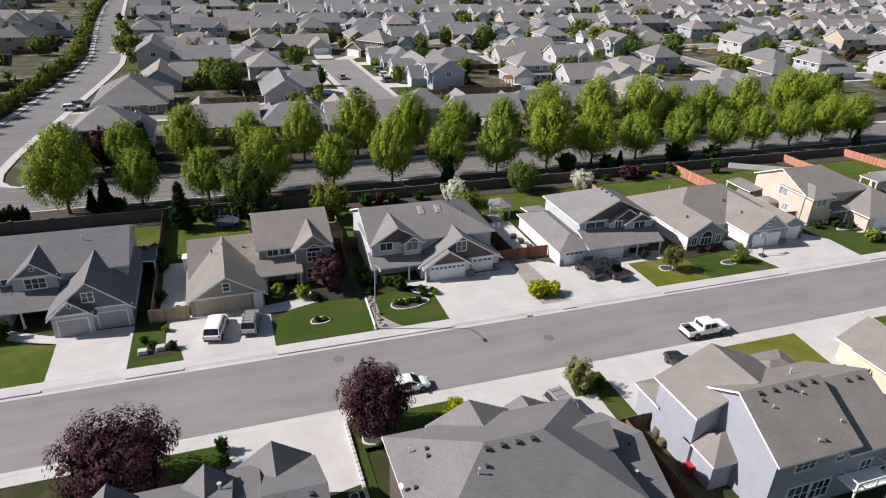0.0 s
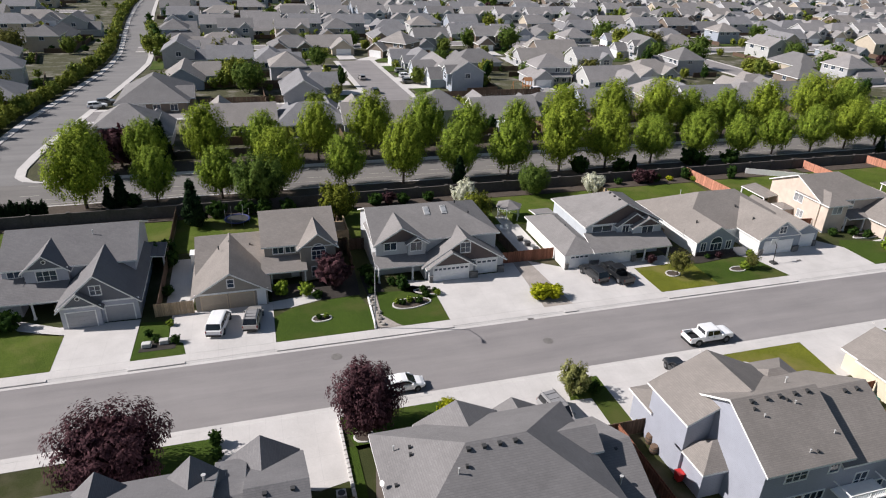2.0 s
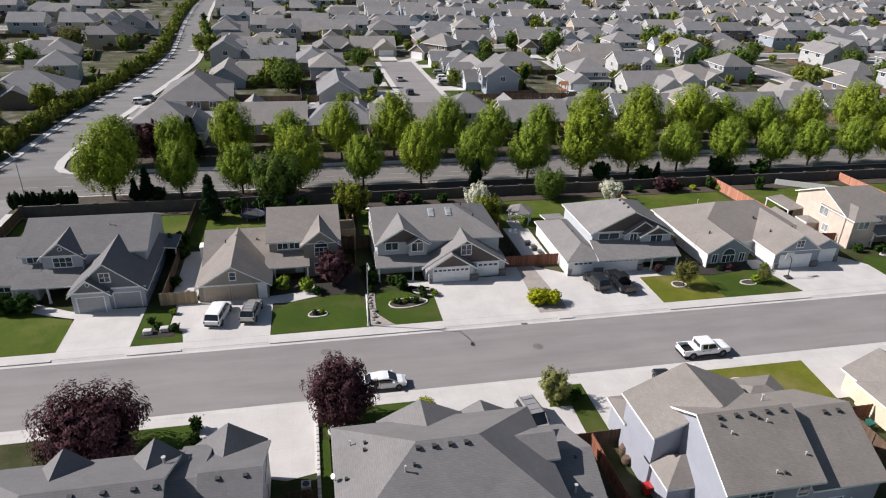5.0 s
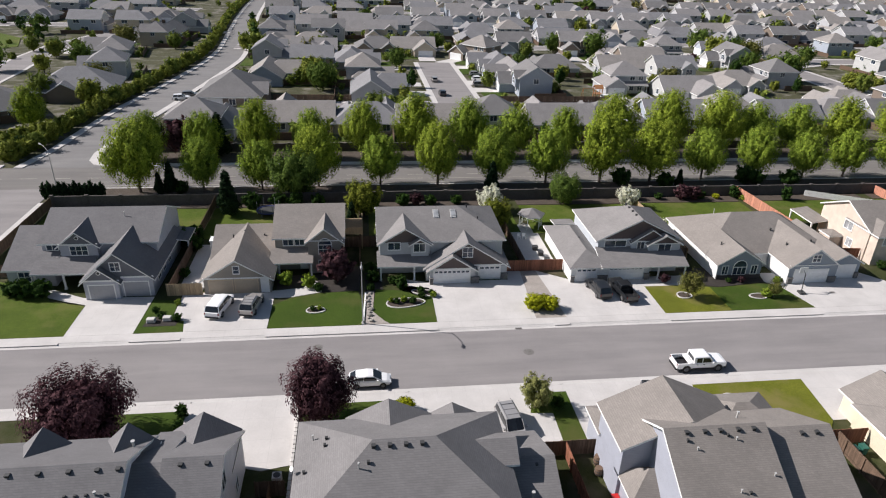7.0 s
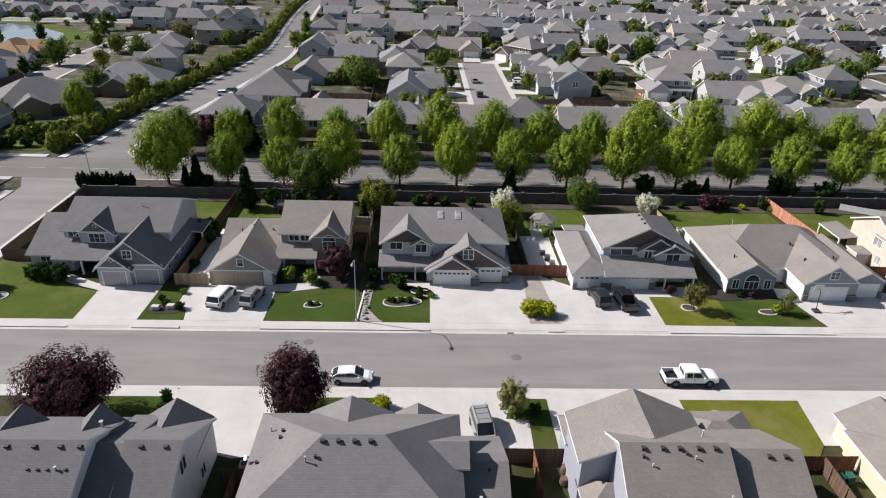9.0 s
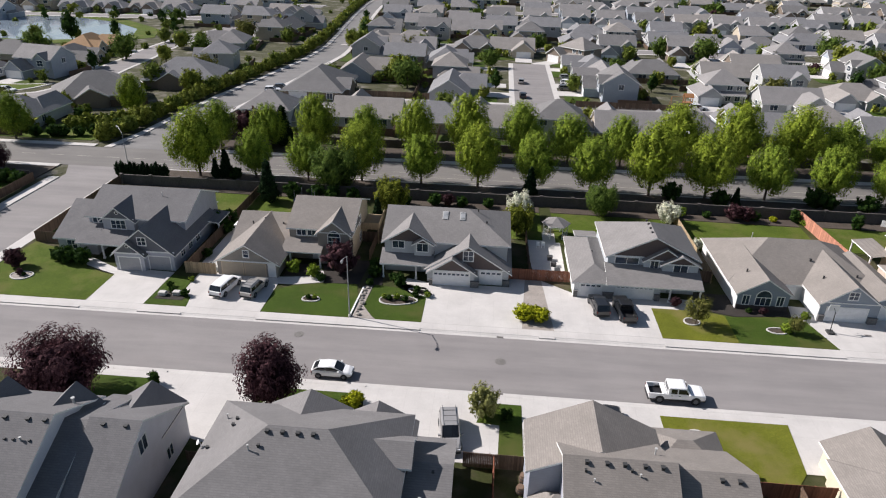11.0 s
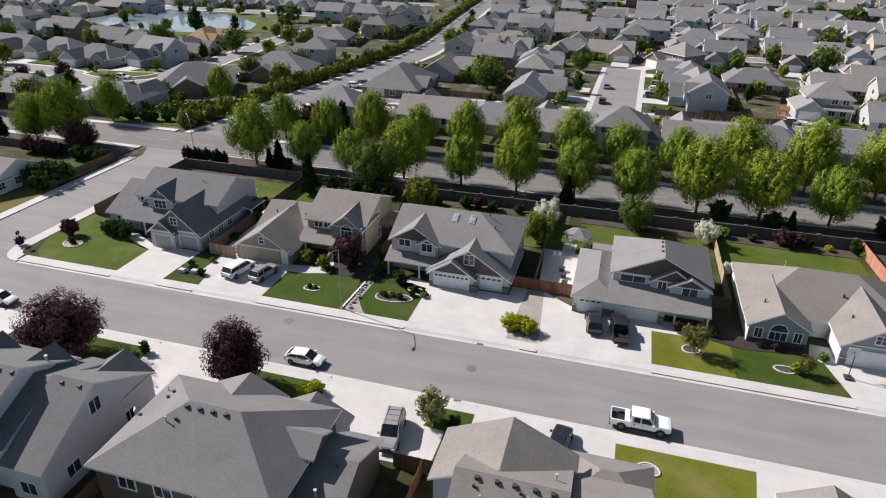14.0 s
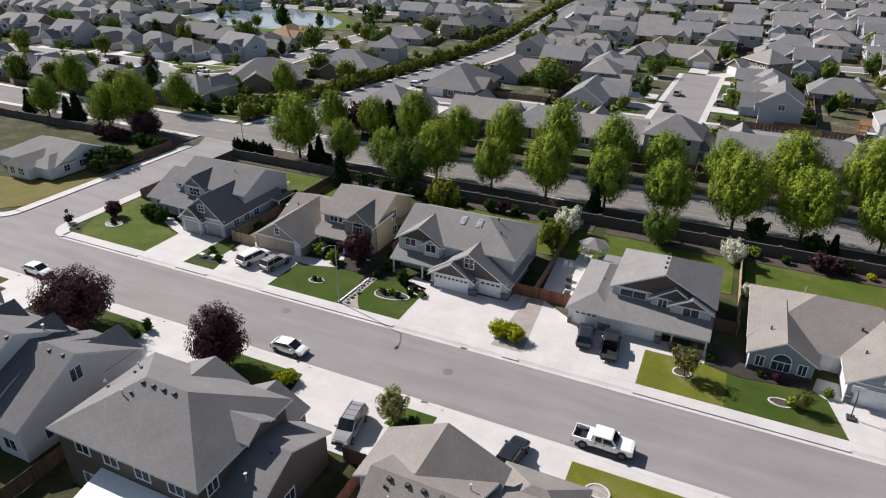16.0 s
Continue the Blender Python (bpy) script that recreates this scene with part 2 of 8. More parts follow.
def raw(name, verts, faces, mats, parent=None, label="", smooth=False, index=None):
    me = bpy.data.meshes.new(name)
    me.from_pydata(verts, [], faces)
    for m in mats if isinstance(mats, (list, tuple)) else [mats]:
        me.materials.append(m)
    if index is not None:
        me.polygons.foreach_set("material_index", index)
    if smooth:
        me.shade_smooth()
    ob = new(name, me)
    if parent:
        ob.parent = parent
    if label:
        ob["label"] = label
    return ob


def box(bm, x0, x1, y0, y1, z0, z1, mi=0):
    v = [bm.verts.new(p) for p in ((x0, y0, z0), (x1, y0, z0), (x1, y1, z0), (x0, y1, z0), (x0, y0, z1), (x1, y0, z1), (x1, y1, z1), (x0, y1, z1))]
    for q in ((3, 2, 1, 0), (4, 5, 6, 7), (0, 1, 5, 4), (1, 2, 6, 5), (2, 3, 7, 6), (3, 0, 4, 7)):
        bm.faces.new([v[i] for i in q]).material_index = mi
    return v


def boxes(*rows):
    bm = bmesh.new()
    for r in rows:
        box(bm, *r)
    return bm


def slab(bm, pts, z0, z1, mi=0):
    """A flat plate with the outline pts."""
    if sum(a[0] * b[1] - b[0] * a[1] for a, b in zip(pts, pts[1:] + pts[:1])) < 0:
        pts = pts[::-1]
    lo = [bm.verts.new((x, y, z0)) for x, y in pts]
    hi = [bm.verts.new((x, y, z1)) for x, y in pts]
    n = len(pts)
    bm.faces.new(hi).material_index = mi
    bm.faces.new(lo[::-1]).material_index = mi
    for i in range(n):
        bm.faces.new([lo[i], lo[(i + 1) % n], hi[(i + 1) % n], hi[i]]).material_index = mi


def plate(name, pts, z0, z1, mat, label="", category="", kind="structure", parent=None):
    bm = bmesh.new()
    slab(bm, list(pts), z0, z1)
    bmesh.ops.triangulate(bm, faces=[f for f in bm.faces if len(f.verts) > 4])
    ob = part(name, bm, mat, parent)
    return tagged(ob, label, category, "", kind) if not parent else ob


def tube(bm, a, b, r0, r1, n=8, mi=0):
    a, b = Vector(a), Vector(b)
    d = (b - a).normalized()
    u = d.orthogonal().normalized()
    w = d.cross(u)
    ra = [bm.verts.new(a + (u * math.cos(k) + w * math.sin(k)) * r0) for k in (2 * math.pi * i / n for i in range(n))]
    rb = [bm.verts.new(b + (u * math.cos(k) + w * math.sin(k)) * r1) for k in (2 * math.pi * i / n for i in range(n))]
    for i in range(n):
        bm.faces.new([ra[i], ra[(i + 1) % n], rb[(i + 1) % n], rb[i]]).material_index = mi
    bm.faces.new(ra[::-1]).material_index = mi
    bm.faces.new(rb).material_index = mi


# ---- houses ----
def roof_faces(x0, x1, y0, y1, eave, axis, slope, ends, ov, rake):
    """The sloping planes of one roof over a rectangle: ridge along an axis, each end gabled (g) or hipped (h)."""
    swap = axis == "x"
    if swap:
        x0, x1, y0, y1 = y0, y1, x0, x1
    w = (x1 - x0) / 2
    xm, top, low = (x0 + x1) / 2, eave + slope * w, eave - slope * ov
    a, b = x0 - ov, x1 + ov
    c = y0 - (ov if ends[0] == "h" else rake)
    d = y1 + (ov if ends[1] == "h" else rake)
    run = w + ov
    ra = c + (run if ends[0] == "h" else 0)
    rb = d - (run if ends[1] == "h" else 0)
    if ra > rb:
        ra = rb = (ra + rb) / 2
    P = {"A": (a, c, low), "B": (b, c, low), "C": (b, d, low), "D": (a, d, low), "R": (xm, ra, top), "S": (xm, rb, top)}
    F = ["ARSD", "BCSR"]
    if ends[0] == "h":
        F.append("ABR")
    if ends[1] == "h":
        F.append("CDS")
    out = [[P[k] for k in f] for f in F]
    if swap:
        out = [[(q[1], q[0], q[2]) for q in f] for f in out]
    return out


def solid(faces, th):
    """Plates of thickness th under the given faces, joined; the rim takes the second material."""
    bm = bmesh.new()
    key = {}

    def vert(p, dz):
        k = (round(p[0], 3), round(p[1], 3), round(p[2], 3), dz)
        if k not in key:
            key[k] = bm.verts.new((p[0], p[1], p[2] - dz))
        return key[k]

    edges = {}
    for f in faces:
        q, g = [], []
        for p in f:
            v = vert(p, 0.0)
            if not q or v is not q[-1]:
                q.append(v)
                g.append(vert(p, th))
        if q[0] is q[-1]:
            q.pop(), g.pop()
        if len(q) < 3:
            continue
        n = sum(((Vector(f[i - 1]).to_2d().x * Vector(f[i]).to_2d().y - Vector(f[i]).to_2d().x * Vector(f[i - 1]).to_2d().y) for i in range(len(f))))
        if n < 0:
            q, g = q[::-1], g[::-1]
        bm.faces.new(q).material_index = 0
        bm.faces.new(g[::-1]).material_index = 1
        for i in range(len(q)):
            edges[(q[i], q[(i + 1) % len(q)])] = (g[i], g[(i + 1) % len(q)])
    for (a, b), (c, d) in edges.items():
        if (b, a) not in edges:
            bm.faces.new([a, c, d, b]).material_index = 1
    return bm


def lattice(us, zs, place, d0, d1):
    """A window frame in one piece: bars between the given lines, open cells at every odd step both ways."""
    bm = bmesh.new()
    front = {(i, j): bm.verts.new(place(d1, u, z)) for i, u in enumerate(us) for j, z in enumerate(zs)}
    back = {(i, j): bm.verts.new(place(d0, u, z)) for i, u in enumerate(us) for j, z in enumerate(zs)}

    def full(i, j):
        return 0 <= i < len(us) - 1 and 0 <= j < len(zs) - 1 and not (i % 2 and j % 2)

    for i in range(len(us) - 1):
        for j in range(len(zs) - 1):
            if not full(i, j):
                continue
            q = [(i, j), (i + 1, j), (i + 1, j + 1), (i, j + 1)]
            bm.faces.new([front[k] for k in q])
            bm.faces.new([back[k] for k in q[::-1]])
            for (a, b), nb in zip(zip(q, q[1:] + q[:1]), ((i, j - 1), (i + 1, j), (i, j + 1), (i - 1, j))):
                if not full(*nb):
                    bm.faces.new([front[a], back[a], back[b], front[b]])
    bmesh.ops.recalc_face_normals(bm, faces=bm.faces)
    return bm


class House:
    def __init__(self, name, at, label, wall, roof, trim=None, group=""):
        self.t = thing(name, at, label, "house", group)
        self.wall, self.roof, self.trim, self.plain, self.pane = wall, roof, trim or M_trim, False, M_glass

    def block(self, x0, x1, y0, y1, eave, axis, slope, ends="gg", z0=0.1, ov=0.45, rake=0.4, roof=None, wall=None, th=0.2, gable=None):
        """A walled box with its roof."""
        slope0 = slope
        bm = bmesh.new()
        box(bm, x0, x1, y0, y1, z0, eave - 0.12)
        w = ((x1 - x0) if axis == "y" else (y1 - y0)) / 2
        top = eave + slope * w - th - 0.02
        base = eave - 0.12
        for e, s in zip(ends, (0, 1)):
            if e != "g":
                continue
            if axis == "y":
                y = (y0, y1)[s]
                p = [(x0, y, base), (x1, y, base), ((x0 + x1) / 2, y, top)]
                off = Vector((0, 0.15 if s == 0 else -0.15, 0))
            else:
                x = (x0, x1)[s]
                p = [(x, y0, base), (x, y1, base), (x, (y0 + y1) / 2, top)]
                off = Vector((0.15 if s == 0 else -0.15, 0, 0))
            a = [bm.verts.new(q) for q in p]
            b = [bm.verts.new(Vector(q) + off) for q in p]
            fs = [bm.faces.new(a), bm.faces.new(b[::-1])]
            for i in range(3):
                fs.append(bm.faces.new([a[i], b[i], b[(i + 1) % 3], a[(i + 1) % 3]]))
            if gable:
                for f in fs:
                    f.material_index = 1
        bmesh.ops.recalc_face_normals(bm, faces=bm.faces)
        part("wall", bm, [wall or self.wall, gable or self.wall], self.t)
        part("roof", solid(roof_faces(x0, x1, y0, y1, eave, axis, slope0, ends, ov, rake), th), [roof or self.roof, self.trim], self.t)

    def shed(self, x0, x1, y0, y1, zlow, zhigh, side="S", roof=None, th=0.18):
        """A single sloping roof: low along one side."""
        z = {"S": (zlow, zlow, zhigh, zhigh), "N": (zhigh, zhigh, zlow, zlow), "W": (zlow, zhigh, zhigh, zlow), "E": (zhigh, zlow, zlow, zhigh)}[side]
        c = [(x0, y0), (x1, y0), (x1, y1), (x0, y1)]
        part("porch_roof", solid([[(*p, h) for p, h in zip(c, z)]], th), [roof or self.roof, self.trim], self.t)

    def post(self, x, y, z1, r=0.1, z0=0.1, mat=None):
        bm = boxes((x - r, x + r, y - r, y + r, z0, z1), (x - r * 1.5, x + r * 1.5, y - r * 1.5, y + r * 1.5, z0, z0 + 0.25), (x - r * 1.4, x + r * 1.4, y - r * 1.4, y + r * 1.4, z1 - 0.18, z1))
        part("porch_post", bm, mat or self.trim, self.t)

    def window(self, side, at, u0, u1, z0, z1, nx=2, nz=2, arch=False, shutters=None, name="window", trim=None):
        """A window on the wall plane side: S or N (at is y, u runs along x), W or E (at is x, u along y)."""
        trim = trim or self.trim
        if self.plain:
            nx = nz = 1
        s = 1 if side in "NE" else -1

        def b(bm, ua, ub, za, zb, d0, d1):
            lo, hi = sorted((at + s * d0, at + s * d1))
            if side in "SN":
                box(bm, ua, ub, lo, hi, za, zb)
            else:
                box(bm, lo, hi, ua, ub, za, zb)

        t = 0.11
        us = [u0 - t, u0]
        for i in range(1, nx):
            u = u0 + (u1 - u0) * i / nx
            us += [u - 0.035, u + 0.035]
        us += [u1, u1 + t]
        zs = [z0 - t - 0.03, z0]
        for i in range(1, nz):
            z = z0 + (z1 - z0) * i / nz
            zs += [z - 0.025, z + 0.025]
        zs += [z1, z1 + t]
        f = lattice(us, zs, lambda d, u, z: (u, at + s * d, z) if side in "SN" else (at + s * d, u, z), -0.05, 0.065)
        w = part(name, f, trim, self.t)
        g = bmesh.new()
        b(g, u0, u1, z0, z1, -0.04, 0.02)
        part("pane", g, self.pane, w)
        if arch:
            r, um = (u1 - u0) / 2, (u0 + u1) / 2
            n = 10

            def fan(rings, d):
                f = bmesh.new()
                loops = [[(um + rr * math.cos(math.pi * k / n), z1 + t + rr * math.sin(math.pi * k / n)) for k in range(n + 1)] for rr in rings]
                pts = loops[0] if len(loops) == 1 else loops[0] + loops[1][::-1]
                v0 = [f.verts.new((p[0], at - s * 0.04, p[1]) if side in "SN" else (at - s * 0.04, p[0], p[1])) for p in pts]
                v1 = [f.verts.new((p[0], at + s * d, p[1]) if side in "SN" else (at + s * d, p[0], p[1])) for p in pts]
                f.faces.new(v1)
                f.faces.new(v0[::-1])
                for i in range(len(v0)):
                    f.faces.new([v0[i], v0[(i + 1) % len(v0)], v1[(i + 1) % len(v1)], v1[i]])
                bmesh.ops.triangulate(f, faces=[q for q in f.faces if len(q.verts) > 4])
                bmesh.ops.recalc_face_normals(f, faces=f.faces)
                return f

            part("arch_frame", fan((r + t, r), 0.07), trim, w)
            part("pane", fan((r,), 0.02), M_glass, w)

    def garage(self, side, at, u0, u1, z1=2.15, z0=0.1, panes=0, mat=None, frame=None):
        """A panelled overhead door in its frame."""
        s = 1 if side in "NE" else -1
        mat = mat or M_white

        def b(bm, ua, ub, za, zb, d0, d1):
            lo, hi = sorted((at + s * d0, at + s * d1))
            if side in "SN":
                box(bm, ua, ub, lo, hi, za, zb)
            else:
                box(bm, lo, hi, ua, ub, za, zb)

        bm = bmesh.new()
        n = max(3, round((u1 - u0) / 0.62))
        h = (z1 - z0) / 4
        b(bm, u0, u1, z0, z1, -0.1, 0.01)
        for r in range(4):
            for k in range(n):
                if r == 3 and panes:
                    continue
                ua, ub = u0 + (u1 - u0) * k / n, u0 + (u1 - u0) * (k + 1) / n
                b(bm, ua + 0.07, ub - 0.07, z0 + h * r + 0.08, z0 + h * (r + 1) - 0.06, 0.0, 0.03)
        d = part("garage_door", bm, mat, self.t)
        if panes:
            for k in range(panes):
                ua, ub = u0 + (u1 - u0) * k / panes, u0 + (u1 - u0) * (k + 1) / panes
                g = bmesh.new()
                b(g, ua + 0.1, ub - 0.1, z1 - h + 0.12, z1 - 0.12, 0.0, 0.025)
                part("pane", g, M_glass, d)
        f = bmesh.new()
        t = 0.14
        b(f, u0 - t, u0, z0, z1 + t, -0.05, 0.06)
        b(f, u1, u1 + t, z0, z1 + t, -0.05, 0.06)
        b(f, u0, u1, z1, z1 + t, -0.05, 0.06)
        part("door_frame", f, frame or self.trim, self.t)

    def door(self, side, at, u0, u1, z0=0.2, z1=2.3, mat=None):
        s = 1 if side in "NE" else -1
        bm, f = bmesh.new(), bmesh.new()

        def b(m, ua, ub, za, zb, d0, d1):
            lo, hi = sorted((at + s * d0, at + s * d1))
            if side in "SN":
                box(m, ua, ub, lo, hi, za, zb)
            else:
                box(m, lo, hi, ua, ub, za, zb)

        b(bm, u0, u1, z0, z1, -0.05, 0.03)
        for k in range(3):
            b(bm, u0 + 0.15, u1 - 0.15, z0 + 0.15 + 0.68 * k, z0 + 0.65 + 0.68 * k, 0.03, 0.05)
        b(f, u0 - 0.1, u0, z0, z1 + 0.1, -0.05, 0.06)
        b(f, u1, u1 + 0.1, z0, z1 + 0.1, -0.05, 0.06)
        b(f, u0, u1, z1, z1 + 0.1, -0.05, 0.06)
        d = part("front_door", bm, mat or M_white, self.t)
        part("door_frame", f, self.trim, d)

    def pier(self, x0, x1, y0, y1, z1=1.0):
        part("stone_base", boxes((x0, x1, y0, y1, 0.1, z1), (x0 - 0.05, x1 + 0.05, y0 - 0.05, y1 + 0.05, z1, z1 + 0.08)), M_stone, self.t)

    def vent(self, x, y, z, r=0.17):
        r *= 0.8
        bm = boxes((x - r * 0.8, x + r * 0.8, y - r * 0.8, y + r * 0.8, z - 0.25, z + 0.12), (x - r, x + r, y - r, y + r, z + 0.12, z + 0.2))
        part("roof_vent", bm, M_vent, self.t)

    def pipe(self, x, y, z, h=0.45, r=0.05):
        bm = bmesh.new()
        tube(bm, (x, y, z - 0.3), (x, y, z + h), r, r)
        tube(bm, (x, y, z + h), (x, y, z + h + 0.06), r * 1.7, r * 1.7)
        part("vent_pipe", bm, M_pipe, self.t)

    def gable_trim(self, x0, x1, y, z, h=0.2):
        """A white band under a front gable."""
        part("band_board", boxes((x0, x1, y - 0.07, y + 0.02, z, z + h)), self.trim, self.t)


# ---- ground, streets and pavements ----
GROUND_Y = [-800, 0, 126] + [126 + 10 * k for k in range(1, 16)] + [320, 420, 600, 900, 2500]
bm = bmesh.new()
rows = [[(bm.verts.new((x, y, -0.4)), bm.verts.new((x, y, -0.06))) for x in (-1500, -600, -200, 30, 260, 700, 1500)] for y in GROUND_Y]
for r0, r1 in zip(rows, rows[1:]):
    for i in range(6):
        bm.faces.new([r0[i][1], r0[i + 1][1], r1[i + 1][1], r1[i][1]])
        bm.faces.new([r0[i][0], r1[i][0], r1[i + 1][0], r0[i + 1][0]])
tagged(part("ground", bm, M_ground), "open ground between the plots, grass and dry earth", "ground", "", "structure")
AVENUE_W = [(-50.0, 124.5), (-48.0, 135), (-46.8, 152), (-45.0, 172), (-42.2, 188), (-39.3, 209), (-37.0, 225), (-35.8, 241), (-35.6, 261), (-37.6, 286), (-40.5, 316), (-43.8, 353), (-47.5, 412), (-52, 620)]
AVENUE_E = [(-34.4, 124.5), (-37.4, 125.9), (-39.2, 128.6), (-39.8, 133), (-39.2, 142), (-37.6, 155), (-34.8, 172), (-33.0, 186), (-31.0, 200), (-27.6, 226), (-26.2, 240), (-26.4, 253), (-29.0, 278), (-32.3, 316), (-37.0, 374), (-41.0, 440), (-44, 620)]
plate("road_street", [(-220, 51.2), (260, 51.2), (260, 62.5), (-220, 62.5)], -0.3, 0.0, M_road, "wide grey asphalt residential street with worn lanes", "road")
plate("road_side_street", [(-50, 62.2), (-39.6, 62.2), (-39.6, 108), (-37, 112.9), (-52.5, 112.9), (-50, 108)], -0.3, 0.004, M_road, "asphalt side street joining the avenue", "road")
plate("road_side_street_south", [(-50, -60), (-39.6, -60), (-39.6, 51.6), (-50, 51.6)], -0.3, 0.004, M_road, "asphalt side street", "road")
plate("road_avenue", [(-420, 112.9), (420, 112.9), (420, 124.5), (-420, 124.5)], -0.3, 0.0, M_road2, "asphalt avenue between two rows of street trees", "road")
plate("road_north_avenue", AVENUE_E + AVENUE_W[::-1], -0.3, 0.004, M_road3, "asphalt avenue running away between planted verges", "road")

for n, (x, y) in {"north_east": (-39.6, 62.2), "south_east": (-39.6, 47.6), "north_west": (-54.0, 62.2), "south_west": (-54.0, 47.6)}.items():
    plate(f"road_corner_{n}", [(x, y), (x + 4.0, y), (x + 4.0, y + 4.0), (x, y + 4.0)], -0.3, 0.002, M_road, "asphalt rounding at the junction of two streets", "road")


def strip(name, x0, x1, y0, y1, z1, mat, label, category="pavement", z0=-0.3):
    return plate(name, [(x0, y0), (x1, y0), (x1, y1), (x0, y1)], z0, z1, mat, label, category)


# the blocks' raised yards
strip("ground_middle_block", -37.9, 240, 64.2, 104.0, 0.10, M_soil, "bare soil and rough grass of the back yards", "ground")
strip("ground_near_block", -37.9, 240, -60, 49.7, 0.10, M_soil, "bare soil and rough grass of the near yards", "ground")
strip("ground_west_block", -200, -51.6, 64.2, 104.0, 0.10, M_soil, "rough grass of the plots west of the side street", "ground")
strip("ground_south_west_block", -200, -51.6, -60, 49.7, 0.10, M_soil, "rough grass of the plots south of the street", "ground")

# driveway openings on each side of the street
DRIVES_FAR = [(-19.8, -12.1), (-6.4, 3.3), (24.0, 38.6), (40.6, 53.8), (74.8, 90.5), (104.0, 116.0)]
DRIVES_NEAR = [(-30.0, -21.0), (-2.6, 8.2), (19.5, 34.0), (36.2, 50.4), (63.2, 76.0), (92.0, 102.0)]


def street_edge(y_kerb, y_back, drives, x0, x1, side):
    """Kerb stones between the driveways, aprons at the driveways, and the pavement behind."""
    s = 1 if y_back > y_kerb else -1
    lo, hi = sorted((y_kerb + s * 0.32, y_back))
    strip(f"pavement_{side}", x0, x1, lo, hi, 0.14, M_walk, "pale concrete pavement beside the street")
    xs = [x0] + [v for d in drives for v in d] + [x1]
    bm = bmesh.new()
    for a, b in zip(xs[::2], xs[1::2]):
        ya, yb = sorted((y_kerb, y_kerb + s * 0.32))
        n = max(1, round((b - a) / 6))
        for k in range(n):
            box(bm, a + (b - a) * k / n + 0.01, a + (b - a) * (k + 1) / n - 0.01, ya, yb, -0.2, 0.15)
    tagged(part(f"kerb_{side}", bm, M_walk), "pale concrete kerb", "kerb", "", "structure")
    bm = bmesh.new()
    for a, b in drives:
        p = [(a, y_kerb, 0.02), (b, y_kerb, 0.02), (b, y_kerb + s * 0.35, 0.13), (a, y_kerb + s * 0.35, 0.13)]
        v = [bm.verts.new(q) for q in p]
        w = [bm.verts.new((q[0], q[1], -0.2)) for q in p]
        bm.faces.new(v)
        bm.faces.new(w[::-1])
        for i in range(4):
            bm.faces.new([w[i], w[(i + 1) % 4], v[(i + 1) % 4], v[i]])
    bmesh.ops.recalc_face_normals(bm, faces=bm.faces)
    tagged(part(f"apron_{side}", bm, M_walk), "lowered concrete kerb at the driveways", "kerb", "", "structure")
    bm = bmesh.new()
    g0, g1 = sorted((y_kerb, y_kerb - s * 0.45))
    box(bm, x0, x1, g0, g1, -0.1, 0.012)
    tagged(part(f"gutter_{side}", bm, M_walk), "concrete gutter along the kerb", "kerb", "", "structure")


street_edge(62.5, 64.2, DRIVES_FAR, -36.0, 240.0, "far")
street_edge(51.2, 49.7, DRIVES_NEAR, -36.0, 240.0, "near")


def corner(name, cx, cy, r, a0, a1, z=0.14, w=2.0):
    """A rounded pavement corner."""
    bm = bmesh.new()
    n = 12
    inner, outer = [], []
    for i in range(n + 1):
        a = radians(a0 + (a1 - a0) * i / n)
        outer.append((cx + r * math.cos(a), cy + r * math.sin(a)))
        inner.append((cx + (r - w) * math.cos(a), cy + (r - w) * math.sin(a)))
    slab(bm, outer + inner[::-1], -0.3, z)
    bmesh.ops.triangulate(bm, faces=[f for f in bm.faces if len(f.verts) > 4])
    return tagged(part(name, bm, M_walk), "rounded concrete pavement corner", "pavement", "", "structure")


corner("pavement_corner_north_east", -35.6, 66.2, 4.0, 180, 270)
corner("pavement_corner_south_east", -35.6, 47.6, 4.0, 90, 180)
strip("pavement_side_east", -39.6, -37.6, 66.2, 106, 0.14, M_walk, "concrete pavement along the side street")
strip("pavement_side_west", -52.0, -50.0, 66, 106, 0.14, M_walk, "concrete pavement along the side street")
strip("pavement_side_east_south", -39.6, -37.6, -60, 47.6, 0.14, M_walk, "concrete pavement along the side street")
strip("pavement_west", -200, -54, 62.2, 64.2, 0.14, M_walk, "concrete pavement beside the street")
corner("pavement_corner_north_west", -54, 66.2, 4.0, 270, 360)
strip("pavement_avenue_south", -36, 420, 112.5, 112.9, 0.14, M_walk, "concrete kerb along the avenue under the trees")
strip("pavement_avenue_south_west", -420, -54, 111.4, 112.9, 0.14, M_walk, "concrete pavement along the avenue")
strip("pavement_avenue_north", -34, 420, 124.5, 126.2, 0.14, M_walk, "concrete pavement along the far side of the avenue")
strip("pavement_avenue_north_west", -420, -54, 124.5, 126.2, 0.14, M_walk, "concrete pavement along the far side of the avenue")
strip("verge_avenue_south", -36, 420, 104.6, 112.5, 0.12, M_bark, "bark-covered verge between wall and pavement", "verge")
strip("verge_avenue_north", -34, 420, 126.2, 133.0, 0.12, M_bark, "bark-covered verge under the far row of trees", "verge")
strip("verge_avenue_south_west", -420, -54, 104.2, 111.4, 0.12, M_bark, "planted verge", "verge")
